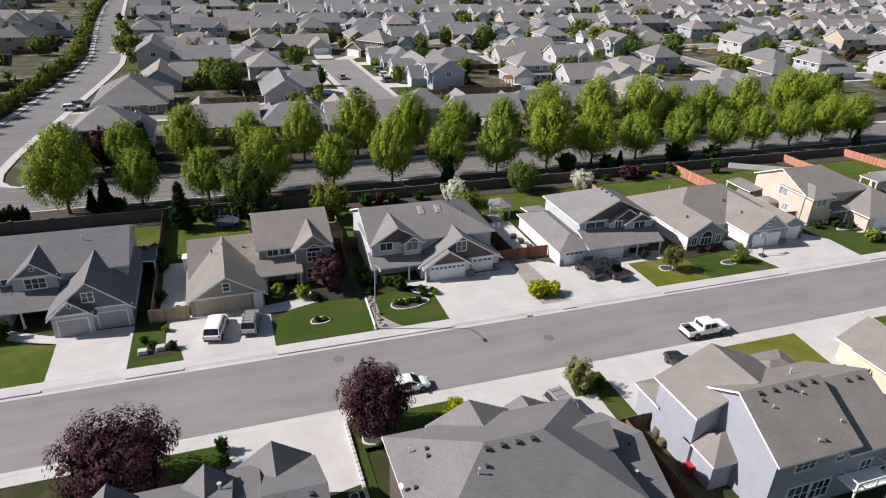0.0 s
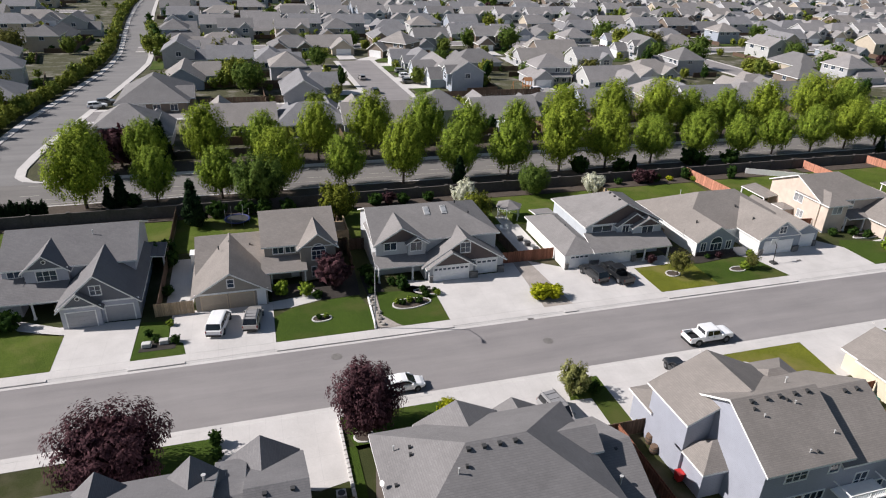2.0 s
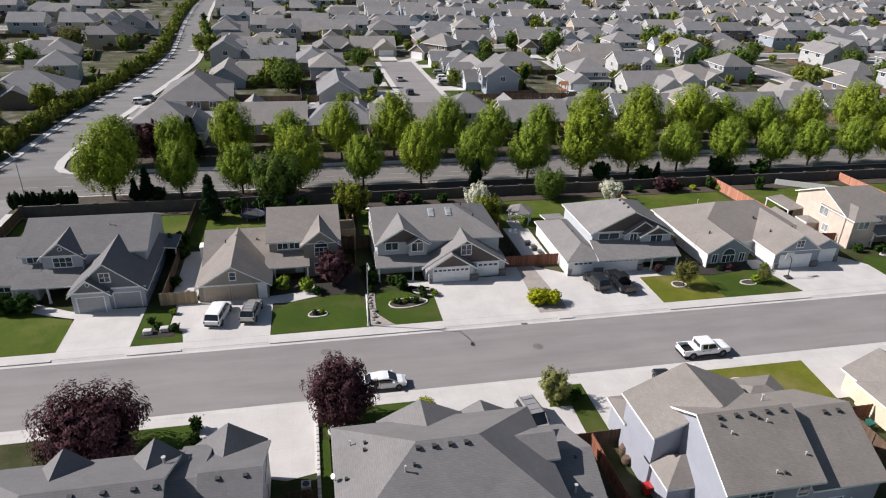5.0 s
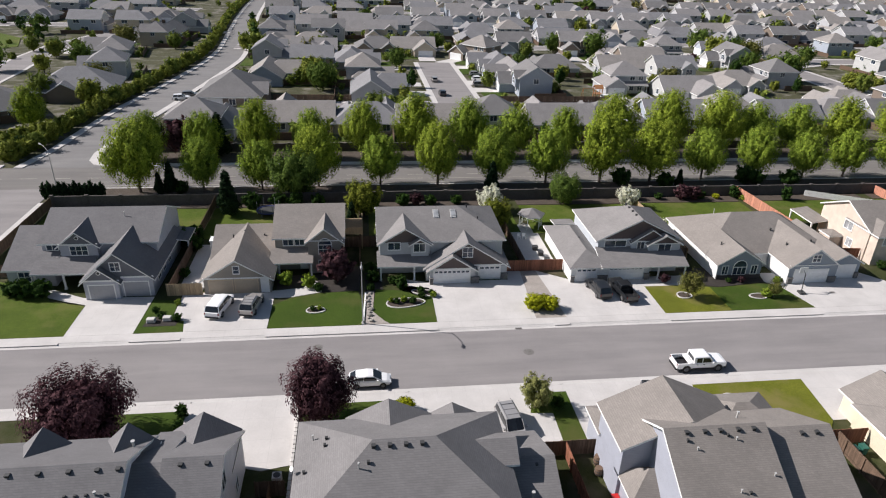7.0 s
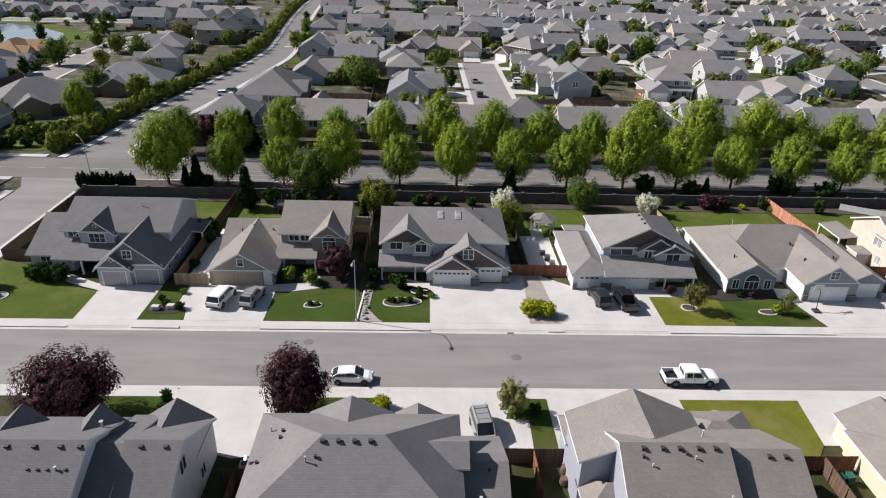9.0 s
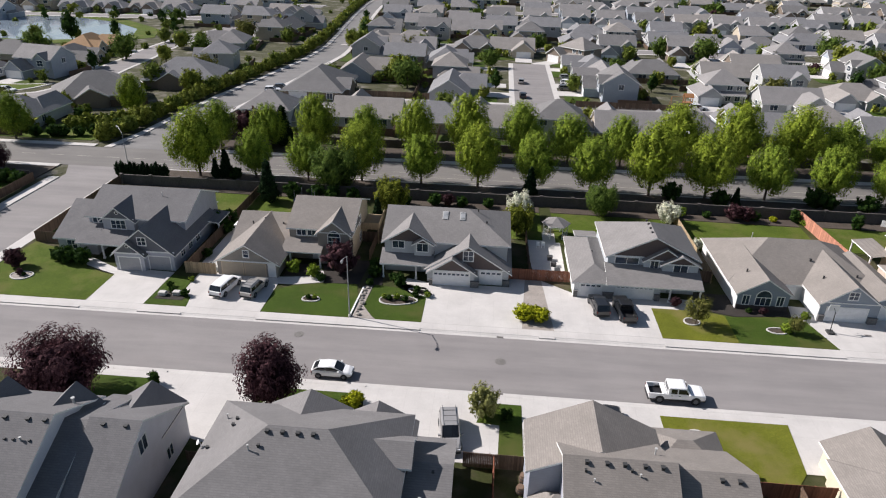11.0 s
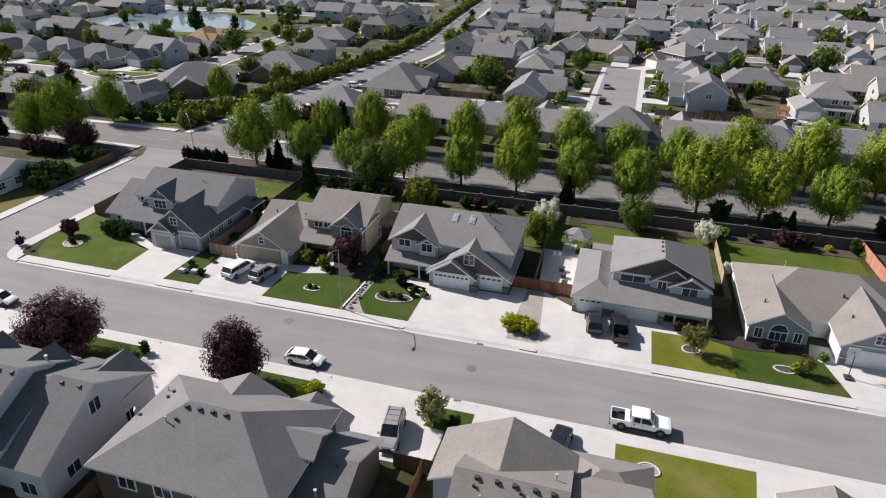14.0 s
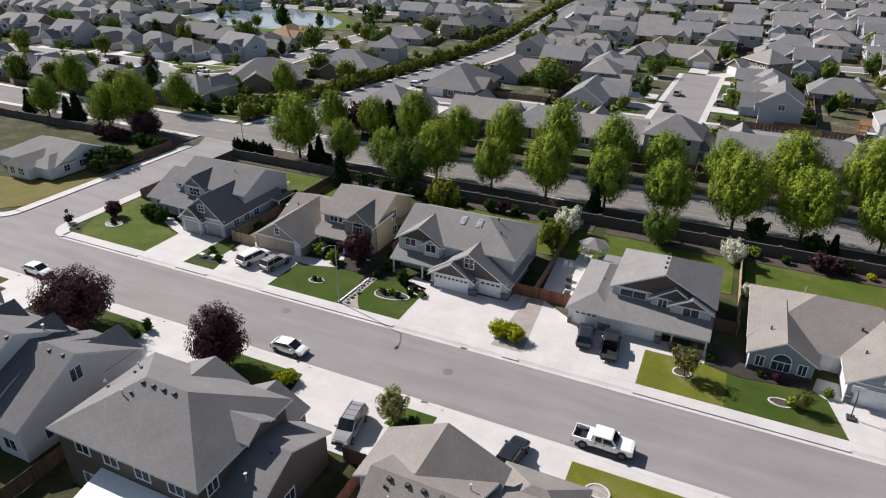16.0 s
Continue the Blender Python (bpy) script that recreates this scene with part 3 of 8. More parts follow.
for n, (line, s) in {"west": (AVENUE_W, -1), "east": (AVENUE_E, 1)}.items():
    bm = bmesh.new()
    for (xa, ya), (xb, yb) in zip(line, line[1:]):
        slab(bm, [(xa, ya), (xb, yb), (xb + s * 1.7, yb), (xa + s * 1.7, ya)], -0.3, 0.14)
    tagged(part(f"pavement_north_avenue_{n}", bm, M_walk), "concrete pavement along the north avenue", "pavement", "", "structure")
# lane lines of the avenue
bm = bmesh.new()
for x in range(-36, 70):
    box(bm, x * 6.0, x * 6.0 + 3.0, 118.4, 118.52, 0.0, 0.008)
box(bm, -36, 420, 114.1, 114.2, 0.0, 0.008)
box(bm, -36, 420, 123.4, 123.5, 0.0, 0.008)
box(bm, -36, 420, 116.2, 116.28, 0.0, 0.008)
tagged(part("lane_lines", bm, painted("worn lane paint", (0.40, 0.38, 0.33), 0.8)), "worn white painted lane lines", "road marking", "", "structure")

# lawns and driveways of the middle row
# the corner's brighter grass colour holds the glow of blades lit from behind
plate("lawn_corner", [(-33.2, 64.2), (-19.8, 64.2), (-19.8, 71.0), (-24.5, 72.4), (-26.5, 75.5), (-36.8, 79.5), (-37.4, 70.5), (-35.2, 65.8)], 0.0, 0.17, M_lawn_dry, "mown green corner lawn", "lawn")
plate("lawn_second", [(3.4, 64.2), (14.6, 64.2), (15.6, 66), (14.2, 72.6), (9.5, 72.3), (5.5, 71.3), (3.4, 69.5)], 0.0, 0.17, M_lawn, "mown green front lawn", "lawn")
plate("lawn_third", [(18.2, 64.2), (24.0, 64.2), (24.0, 70.4), (22.0, 70.8), (20.3, 72.2), (16.6, 72.8), (16.0, 66.5)], 0.0, 0.17, M_lawn, "mown green front lawn", "lawn")
plate("lawn_fourth", [(53.8, 64.2), (63.0, 64.2), (63.0, 70.4), (60.5, 71.2), (53.8, 71.2)], 0.0, 0.17, M_lawn_yellow, "sunlit front lawn with yellowing patches", "lawn")
plate("lawn_fifth", [(63.0, 64.2), (74.8, 64.2), (73.2, 70.2), (70.5, 71.0), (63.8, 70.2), (63.0, 70.4)], 0.0, 0.172, M_lawn, "mown green front lawn", "lawn")
plate("lawn_sixth", [(90.5, 64.2), (104, 64.2), (104, 68.5), (97, 71.0), (92, 72.5), (90.5, 71)], 0.0, 0.17, M_lawn, "mown green front lawn", "lawn")
plate("lawn_small_bed", [(-12.1, 64.2), (-6.4, 64.2), (-6.8, 66.5), (-8.4, 67.5), (-8.6, 71.6), (-11.8, 72.0)], 0.0, 0.16, M_lawn, "narrow strip of grass between two driveways", "lawn")
for n, (a, b, y0, y1) in {"first": (-36, -10.1, 88.5, 104.6), "second": (-9.7, 2.6, 90, 104.4), "third": (16, 40.5, 90, 103.4), "fourth": (42.5, 62.5, 89.5, 103.4), "fifth": (64, 84.5, 90, 103.4), "sixth": (86, 110, 92, 103.4), "seventh": (112, 140, 88, 103.4)}.items():
    plate(f"lawn_back_{n}", [(a, y0), (b, y0), (b, y1 - 2.5), (a, y1 - 2.2)], 0.0, 0.165, M_lawn_dry, "mown back lawn behind the house", "lawn")
    plate(f"bed_back_{n}", [(a, y1 - 1.9), (b, y1 - 2.2), (b, 104.0), (a, 104.0)], 0.0, 0.168, M_bark, "dark bark bed under the garden wall", "planting bed")


def driveway(name, pts, label="pale concrete driveway"):
    return plate(name, pts, 0.0, 0.15, M_conc, label, "driveway")


driveway("driveway_first", [(-19.8, 64.2), (-12.1, 64.2), (-11.9, 72.8), (-17, 73), (-20.6, 73), (-25.2, 75.4), (-27, 75.4), (-27.2, 74.4), (-22.5, 72.2), (-19.8, 71.2)])
driveway("driveway_second", [(-6.4, 64.2), (3.3, 64.2), (3.4, 73.4), (-8.4, 73.4), (-8.4, 68.0)])
plate("path_second", [(3.4, 71.5), (5.5, 71.5), (9.4, 72.6), (9.6, 74.2), (7.5, 77.5), (6.4, 77.5), (7.2, 74), (3.4, 73.4)], 0.0, 0.145, M_walk, "curved concrete garden path", "path")
driveway("driveway_third", [(24.0, 64.2), (36.6, 64.2), (37.3, 76.8), (35.1, 77), (35.1, 74.4), (23.6, 74.4), (20.8, 75.3), (20.4, 73.6), (23.8, 72.8)])
plate("driveway_gravel", [(36.6, 64.2), (40.6, 64.2), (40.6, 66.5), (39.6, 76.8), (37.3, 76.8)], 0.0, 0.14, M_gravel, "brown paving strip beside the driveway", "driveway")
driveway("driveway_fourth", [(40.6, 64.2), (53.8, 64.2), (53.8, 71.2), (60.5, 71.3), (60.5, 74), (43.6, 74), (39.6, 76.8)])
driveway("driveway_fifth", [(74.8, 64.2), (90.5, 64.2), (90.5, 70), (88.0, 73.0), (72.4, 74), (71.8, 71.4), (73.2, 70.2)])
driveway("driveway_sixth", [(104, 64.2), (116, 64.2), (116, 71), (101, 71.5), (97, 71.0), (104, 68.5)])
plate("patio_fourth", [(38.6, 78), (43.2, 77), (43.2, 90), (44, 93), (37.6, 93)], 0.0, 0.15, M_patio, "pale concrete patio beside the house", "patio")
plate("patio_second", [(-9.3, 73.4), (-6.2, 73.4), (-5.5, 88), (-9.3, 88)], 0.0, 0.14, M_patio, "concrete side yard strip", "patio")

# near side
plate("lawn_near_first", [(-8.8, 49.7), (-2.8, 49.7), (-2.6, 47.2), (-3.6, 44.5), (-12, 44.5), (-12, 49.7)], 0.0, 0.17, M_lawn, "green front lawn beside a driveway", "lawn")
plate("lawn_near_west", [(-38, 49.7), (-30, 49.7), (-30, 43), (-38, 43)], 0.0, 0.17, M_lawn, "green front lawn at the corner", "lawn")
plate("lawn_near_second", [(8.4, 49.7), (19.5, 49.7), (19.5, 47.5), (17, 45.5), (8.4, 45.5), (8.2, 30), (9.4, 30), (9.4, 45)], 0.0, 0.17, M_lawn, "green front lawn shaded by a red maple", "lawn")
plate("lawn_near_strip", [(34.0, 49.7), (36.2, 49.7), (36.2, 42.2), (33.8, 42.2)], 0.0, 0.17, M_lawn, "narrow green lawn between driveways", "lawn")
plate("lawn_near_strip_end", [(32.5, 49.7), (34.0, 49.7), (34.0, 46.4), (31.6, 46.6)], 0.0, 0.174, M_lawn_dry, "end of a green lawn under a small tree", "lawn")
plate("lawn_near_third", [(50.4, 49.7), (63.2, 49.7), (62.4, 43.0), (60.8, 41.0), (56, 40.5), (50.4, 42.5)], 0.0, 0.17, M_lawn_yellow, "sunlit yellow-green front lawn with thin patches", "lawn")
plate("lawn_near_fourth", [(76, 49.7), (92, 49.7), (92, 44), (76, 44)], 0.0, 0.17, M_lawn_dry, "sunlit front lawn", "lawn")
driveway("driveway_near_first", [(-2.8, 49.7), (8.2, 49.7), (8.2, 41.5), (5.6, 41), (-2.6, 43.5)])
driveway("driveway_near_second", [(19.5, 49.7), (34.0, 49.7), (33.8, 41), (26, 41), (20.2, 46.0)])
driveway("driveway_near_third", [(36.2, 49.7), (50.4, 49.7), (50.4, 42.5), (48, 41.5), (36.2, 41.5)])
driveway("driveway_near_fourth", [(63.2, 49.7), (76, 49.7), (76, 43), (62.4, 43)])
driveway("driveway_near_zero", [(-30, 49.7), (-21, 49.7), (-21, 43), (-30, 43)])

# ---- walls of the houses ----
M_h1 = siding("grey-blue siding", (0.45, 0.46, 0.51))
M_h1b = siding("slate gable shingle", (0.15, 0.155, 0.175), 0.12)
M_h2 = siding("taupe siding", (0.30, 0.27, 0.235))
M_h2b = siding("tan siding", (0.52, 0.42, 0.30))
M_h3 = siding("light grey siding", (0.50, 0.51, 0.52))
M_h3b = siding("dark brown gable shingle", (0.115, 0.088, 0.085), 0.12)
M_h4 = siding("pale blue-grey siding", (0.47, 0.50, 0.53))
M_h4w = siding("white siding", (0.72, 0.72, 0.71))
M_h5 = siding("slate blue siding", (0.27, 0.31, 0.36))
M_h6 = stucco("cream stucco", (0.60, 0.505, 0.425))
M_n1 = siding("white-grey siding", (0.74, 0.73, 0.77))
M_n2 = siding("brown siding", (0.12, 0.098, 0.085))
M_n3 = siding("pale lavender siding", (0.355, 0.37, 0.425))
M_n4 = siding("cream siding", (0.68, 0.61, 0.47))

# first house: grey-blue, two gables over two garage doors
h = House("house", (-20, 80, 0), "two-storey grey-blue house with dark slate gables on a corner plot", M_h1, M_roof_blue)
h.block(-27.2, -12.6, 79.2, 90.6, 5.4, "x", 0.44)
h.block(-31.0, -25.2, 76.6, 90.2, 2.9, "x", 0.45, "gg")
h.block(-20.2, -11.9, 73.2, 87.5, 3.0, "y", 0.84, gable=M_h1b)
h.block(-20.1, -15.9, 72.5, 75.0, 2.9, "y", 0.86, gable=M_h1b, rake=0.35)
h.block(-24.6, -19.9, 78.3, 84.5, 5.3, "y", 0.80, z0=3.0, gable=M_h1b)
for x, y, z in ((-22.25, 78.3, 6.2), (-18.0, 72.5, 3.95)):
    bm = bmesh.new()
    tube(bm, (x, y - 0.06, z), (x, y + 0.03, z), 0.27, 0.27, 14)
    ob = part("gable_vent", bm, M_trim, h.t, "round white gable vent")
    bm = bmesh.new()
    tube(bm, (x, y - 0.075, z), (x, y - 0.05, z), 0.18, 0.18, 14)
    part("louvre", bm, M_vent, ob)
h.shed(-27.6, -20.0, 75.2, 78.6, 2.55, 3.7)
for x in (-27.2, -23.7, -20.6):
    h.post(x, 75.6, 2.5)
h.window("S", 78.3, -23.3, -21.2, 3.75, 5.0, 3, 2)
h.window("S", 79.2, -26.6, -25.2, 4.1, 5.0, 2, 1)
h.window("S", 73.2, -16.7, -15.6, 3.9, 5.0, 2, 2)
h.window("S", 76.6, -29.6, -28.2, 0.9, 2.2, 2, 2)
h.window("S", 78.2, -22.4, -21.0, 1.0, 2.2, 2, 2)
M_grey_door = painted("grey door paint", (0.37, 0.37, 0.385), 0.5)
h.garage("S", 72.5, -19.5, -16.5, 2.2, mat=M_grey_door)
h.garage("S", 73.2, -15.5, -12.5, 2.2, mat=M_grey_door)
h.gable_trim(-20.3, -15.7, 72.5, 2.75)
h.gable_trim(-15.7, -11.7, 73.2, 2.85)
h.gable_trim(-24.7, -19.8, 78.3, 5.15)
h.door("S", 79.19, -25.6, -24.6)
h.pipe(-17.5, 83.2, 7.3)
for y in (76, 78.5, 81):
    h.window("E", -11.9, y - 0.6, y + 0.6, 1.2, 2.2, 2, 2)
h.shed(-12.4, -9.9, 84.5, 89.0, 2.6, 2.9, "E")
h.post(-10.1, 84.8, 2.5)
h.post(-10.1, 88.7, 2.5)

# second house: taupe front, tan side
h = House("house", (3, 80, 0), "two-storey taupe house with tan sides and a broad front garage gable", M_h2, M_roof_tan)
h.block(3.0, 12.2, 79.4, 91.0, 5.3, "x", 0.42, wall=M_h2b)
part("front_wall", boxes((2.98, 12.22, 79.33, 79.42, 0.1, 5.2)), M_h2, h.t)
h.block(7.5, 12.1, 78.0, 84.0, 5.2, "y", 0.80)
h.block(-5.4, 3.2, 78.5, 90.2, 2.5, "x", 0.44)
h.block(-5.6, 2.9, 73.0, 84.3, 2.5, "y", 0.62, ov=0.5)
h.shed(2.4, 8.2, 76.6, 79.6, 2.5, 3.7)
for x in (3.6, 7.9):
    h.post(x, 76.9, 2.45)
h.garage("S", 73.0, -4.9, -2.0, 2.1, mat=M_tan_door, frame=M_h2b)
h.garage("S", 73.0, -1.6, 1.2, 2.1, mat=M_tan_door, frame=M_h2b)
h.door("S", 73.0, 1.7, 2.6)
h.window("S", 73.0, -1.7, -1.0, 3.1, 4.1, 1, 2)
h.window("S", 79.33, 4.1, 5.4, 3.95, 5.0, 2, 1)
h.window("S", 79.33, 5.7, 6.9, 3.95, 5.0, 2, 1)
h.window("S", 78.0, 9.0, 10.7, 3.2, 4.45, 3, 2, arch=True)
h.window("S", 78.0, 8.9, 10.8, 0.8, 2.1, 3, 2)
h.window("E", 12.2, 84.4, 85.6, 3.6, 5.0, 2, 2)
h.window("E", 12.2, 84.4, 85.6, 0.9, 2.2, 2, 2)
h.gable_trim(-5.7, 3.0, 73.0, 2.3)
h.gable_trim(7.4, 12.3, 78.0, 5.05, 0.14)
h.door("S", 79.33, 6.3, 7.2)
for p in ((-2.7, 80.5, 5.0), (-1.4, 82.0, 5.0), (1.2, 82.3, 4.2)):
    h.vent(*p, 0.12)
bm = boxes((12.25, 15.0, 85.5, 91, 2.5, 2.7), (12.25, 15.0, 85.5, 85.6, 2.7, 3.6), (14.9, 15.0, 85.6, 91, 2.7, 3.6), (14.8, 15.0, 85.5, 85.7, 0.1, 2.5), (14.8, 15.0, 90.8, 91, 0.1, 2.5))
part("deck", bm, M_fence_tan, h.t)
bm = boxes((-6.4, -5.5, 82.2, 83.6, 0.1, 3.4), (-6.5, -5.4, 82.1, 83.7, 3.4, 3.55))
part("chimney", bm, M_trim, h.t)

# third house: light grey with brown gables and three garage bays
h = House("house", (26, 80, 0), "two-storey light grey house with dark brown gables and white garage doors", M_h3, M_roof_grey)
h.block(17.3, 34.6, 77.4, 89.0, 5.3, "x", 0.44, "gh")
h.block(17.36, 24.3, 76.9, 84.0, 5.2, "y", 0.62, z0=3.0, gable=M_h3b, rake=0.5)
h.block(21.6, 24.06, 76.4, 79.5, 5.2, "y", 0.6, z0=3.2, gable=M_h3b, ov=0.35)
h.block(23.6, 34.9, 74.8, 84.2, 2.35, "y", 0.64, gable=M_h3b)
h.block(24.0, 30.2, 73.9, 77.5, 2.4, "y", 0.66, gable=M_h3b)
h.shed(16.9, 24.4, 74.9, 77.6, 2.4, 3.6)
for x in (17.4, 22.0):
    h.post(x, 75.2, 2.35)
h.window("S", 76.9, 18.5, 20.1, 4.05, 5.05, 2, 1)
h.window("S", 76.4, 22.0, 23.5, 3.9, 5.05, 2, 1)
h.window("S", 77.4, 18.2, 19.6, 1.0, 2.1, 2, 1)
h.window("S", 77.4, 20.0, 21.4, 1.0, 2.1, 2, 1)
h.window("S", 74.8, 28.6, 29.9, 3.7, 5.1, 2, 2)
h.garage("S", 73.9, 24.6, 29.5, 2.15, panes=8)
h.garage("S", 74.8, 31.0, 33.9, 2.15, panes=4)
h.gable_trim(23.9, 30.3, 73.9, 2.3, 0.16)
h.gable_trim(30.2, 35.0, 74.8, 2.3, 0.16)
h.door("S", 77.4, 22.6, 23.5)
h.pier(24.0, 24.45, 73.6, 73.9)
h.pier(29.7, 30.85, 73.6, 73.9)
h.pier(34.1, 35.0, 74.5, 74.8)
h.window("E", 34.6, 80.0, 81.0, 1.0, 2.2, 2, 1)
h.window("E", 34.6, 84.0, 85.0, 4.0, 5.0, 2, 1)
for x in (25.5, 28.0):
    def slope_box(x0, x1, y0, y1, d0, d1):
        bm = bmesh.new()
        lo = [bm.verts.new((u, v, 5.3 + 0.44 * (v - 77.4) + d0)) for u, v in ((x0, y0), (x1, y0), (x1, y1), (x0, y1))]
        hi = [bm.verts.new((q.co.x, q.co.y, q.co.z + d1 - d0)) for q in lo]
        bm.faces.new(hi)
        bm.faces.new(lo[::-1])
        for i in range(4):
            bm.faces.new([lo[i], lo[(i + 1) % 4], hi[(i + 1) % 4], hi[i]])
        return bm

    ob = part("skylight", slope_box(x - 0.4, x + 0.4, 81.0, 82.4, -0.1, 0.11), M_pipe, h.t)
    part("pane", slope_box(x - 0.31, x + 0.31, 81.1, 82.3, 0.05, 0.14), M_pane_pale, ob)
for p in ((21.0, 80.6, 6.6), (20.0, 79.5, 6.5), (30.2, 83.5, 7.6), (31.5, 81.0, 6.8)):
    h.vent(*p, 0.13)

# fourth house: blue-grey with stepped dark gables
h = House("house", (52, 80, 0), "two-storey pale blue-grey house with stepped dark gables", M_h4, M_roof_grey)
h.block(48.3, 60.3, 76.4, 87.4, 5.15, "y", 0.50, "gh", gable=M_h3b, rake=0.35)
h.block(43.7, 49.2, 73.2, 87.0, 2.6, "y", 0.46, "hh", wall=M_h4w, ov=0.4)
h.block(53.1, 58.6, 76.0, 80.5, 4.9, "y", 0.66, z0=3.2, gable=M_h3b, ov=0.3)
h.block(55.5, 60.24, 75.5, 79.5, 4.7, "y", 0.55, z0=3.0, gable=M_h3b, ov=0.35)
h.shed(47.9, 60.6, 72.6, 76.5, 2.45, 3.9)
part("wall", boxes((48.3, 55.2, 73.4, 76.5, 0.1, 2.45)), M_h4, h.t)
part("front_wall", boxes((55.2, 60.3, 75.6, 76.5, 0.1, 3.2)), M_h4, h.t)
for x in (56.4, 60.3):
    h.post(x, 73.0, 2.4)
h.garage("S", 73.2, 44.5, 47.3, 2.15, panes=4)
h.garage("S", 73.4, 49.3, 54.2, 2.15, panes=8)
h.pier(43.7, 44.2, 72.95, 73.2)
h.pier(47.6, 49.0, 73.0, 73.2)
h.pier(54.5, 55.2, 73.1, 73.4)
h.window("S", 76.4, 49.3, 52.4, 3.9, 4.8, 2, 1)
h.window("S", 76.0, 54.0, 55.0, 3.6, 4.8, 2, 1)
h.window("S", 75.5, 57.0, 58.8, 3.2, 4.5, 2, 1)
h.door("S", 75.6, 55.6, 56.5)
h.window("S", 75.6, 57.4, 59.2, 0.9, 2.2, 3, 2)
h.window("E", 60.3, 84, 85.2, 3.6, 4.8, 2, 1)
h.gable_trim(48.2, 53.0, 76.4, 4.95, 0.16)
h.gable_trim(53.0, 56.0, 76.0, 4.7, 0.14)
h.gable_trim(55.4, 60.4, 75.5, 4.5, 0.14)
for y in (78.0, 79.4, 80.8, 82.0):
    h.vent(54.0, y, 8.0)
h.vent(46.6, 79.8, 3.75, 0.12)
h.shed(45.0, 48.4, 87.0, 89.6, 2.5, 2.8, "N")

# fifth house: single storey with an arched window
h = House("house", (75, 80, 0), "single-storey slate-blue house with a broad tan-grey hipped roof", M_h5, M_roof_tan)
h.block(64.9, 84.5, 76.0, 88.8, 2.8, "x", 0.55, "hh", wall=M_h4w)
h.block(65.0, 71.6, 72.6, 82.0, 2.8, "y", 0.62, wall=M_h5)
h.block(74.7, 82.0, 70.8, 82.0, 3.0, "y", 0.70)
h.block(81.5, 86.3, 71.8, 84.0, 2.8, "y", 0.55, "gg", rake=0.3)
part("wall", boxes((64.93, 65.02, 72.62, 88.7, 0.1, 2.65)), M_h4w, h.t, "white side wall")
part("wall", boxes((74.64, 74.72, 70.82, 78, 0.1, 2.85)), M_h4w, h.t, "white side wall")
h.window("S", 72.6, 67.35, 69.25, 0.85, 1.95, 3, 1, arch=True)
h.window("S", 72.6, 65.7, 66.5, 0.9, 2.2, 2, 1)
h.window("S", 72.6, 70.1, 70.9, 0.9, 2.2, 2, 1)
h.window("S", 70.8, 77.8, 78.9, 3.5, 4.5, 2, 2)
h.garage("S", 70.8, 75.6, 80.6, 2.2)
h.garage("S", 71.8, 82.7, 85.6, 2.2)
h.pier(74.7, 75.4, 70.55, 70.8)
h.pier(80.9, 82.0, 70.55, 70.8)
h.pier(85.7, 86.3, 71.55, 71.8)
part("brick_skirt", boxes((65.0, 71.6, 72.5, 72.6, 0.1, 0.8)), speckled("dark brick", (0.075, 0.062, 0.06), 0.4, 1.5, 5.0), h.t)
h.gable_trim(74.6, 82.1, 70.8, 2.85, 0.12)
h.door("S", 75.9, 72.6, 73.6)
h.vent(66.8, 76.0, 4.2, 0.12)
h.vent(76.3, 75.0, 4.3, 0.12)
h.vent(76.2, 79.2, 4.7, 0.16)
h.vent(81.8, 77.2, 3.6, 0.12)
h.pipe(70.5, 85.8, 4.9)

# sixth house: cream stucco, two storeys
h = House("house", (97, 80, 0), "two-storey cream stucco house with a shaded entry", M_h6, M_roof_tan)
h.pane = M_pane_pale
h.block(91.0, 104.5, 77.0, 88.0, 5.3, "x", 0.46, "gh")
h.block(91.2, 95.2, 75.4, 82.0, 5.2, "y", 0.55, "hg")
h.block(99.5, 110.0, 71.2, 86.0, 2.8, "y", 0.5, "hh")
h.shed(88.2, 91.2, 86.0, 92.0, 2.5, 2.9, "W")
for y in (86.2, 91.8):
    h.post(88.4, y, 2.4)
h.block(88.8, 91.2, 82.0, 84.5, 2.0, "y", 0.25, "hh", ov=0.15)
h.window("W", 91.0, 80.6, 82.4, 3.4, 4.8, 2, 1)
h.window("W", 91.0, 79.8, 81.0, 1.0, 2.2, 2, 1)
h.window("S", 75.4, 92.2, 94.0, 3.4, 4.7, 2, 1)
h.window("S", 77.0, 96.4, 98.0, 3.5, 4.7, 2, 1)
h.garage("S", 71.2, 101.0, 106.0, 2.2)
h.door("S", 77.0, 96.5, 97.5)
h.post(95.6, 75.4, 2.6)
h.post(98.8, 74.8, 2.6)
h.shed(95.2, 99.6, 74.4, 77.1, 2.6, 3.2)

# seventh house, only partly in view
h = House("house", (127, 80, 0), "white house beyond the cream stucco one", M_h4w, M_roof_grey)
h.block(119.8, 132, 73.0, 88.0, 2.9, "y", 0.45, "hh")
h.shed(116.5, 120, 84, 88, 2.5, 2.9, "W")
h.post(116.8, 84.3, 2.4)
h.post(116.8, 87.7, 2.4)
h.window("W", 119.8, 78, 80, 1.0, 2.2, 2, 2)
h.garage("S", 73.0, 121.5, 126.5, 2.2)

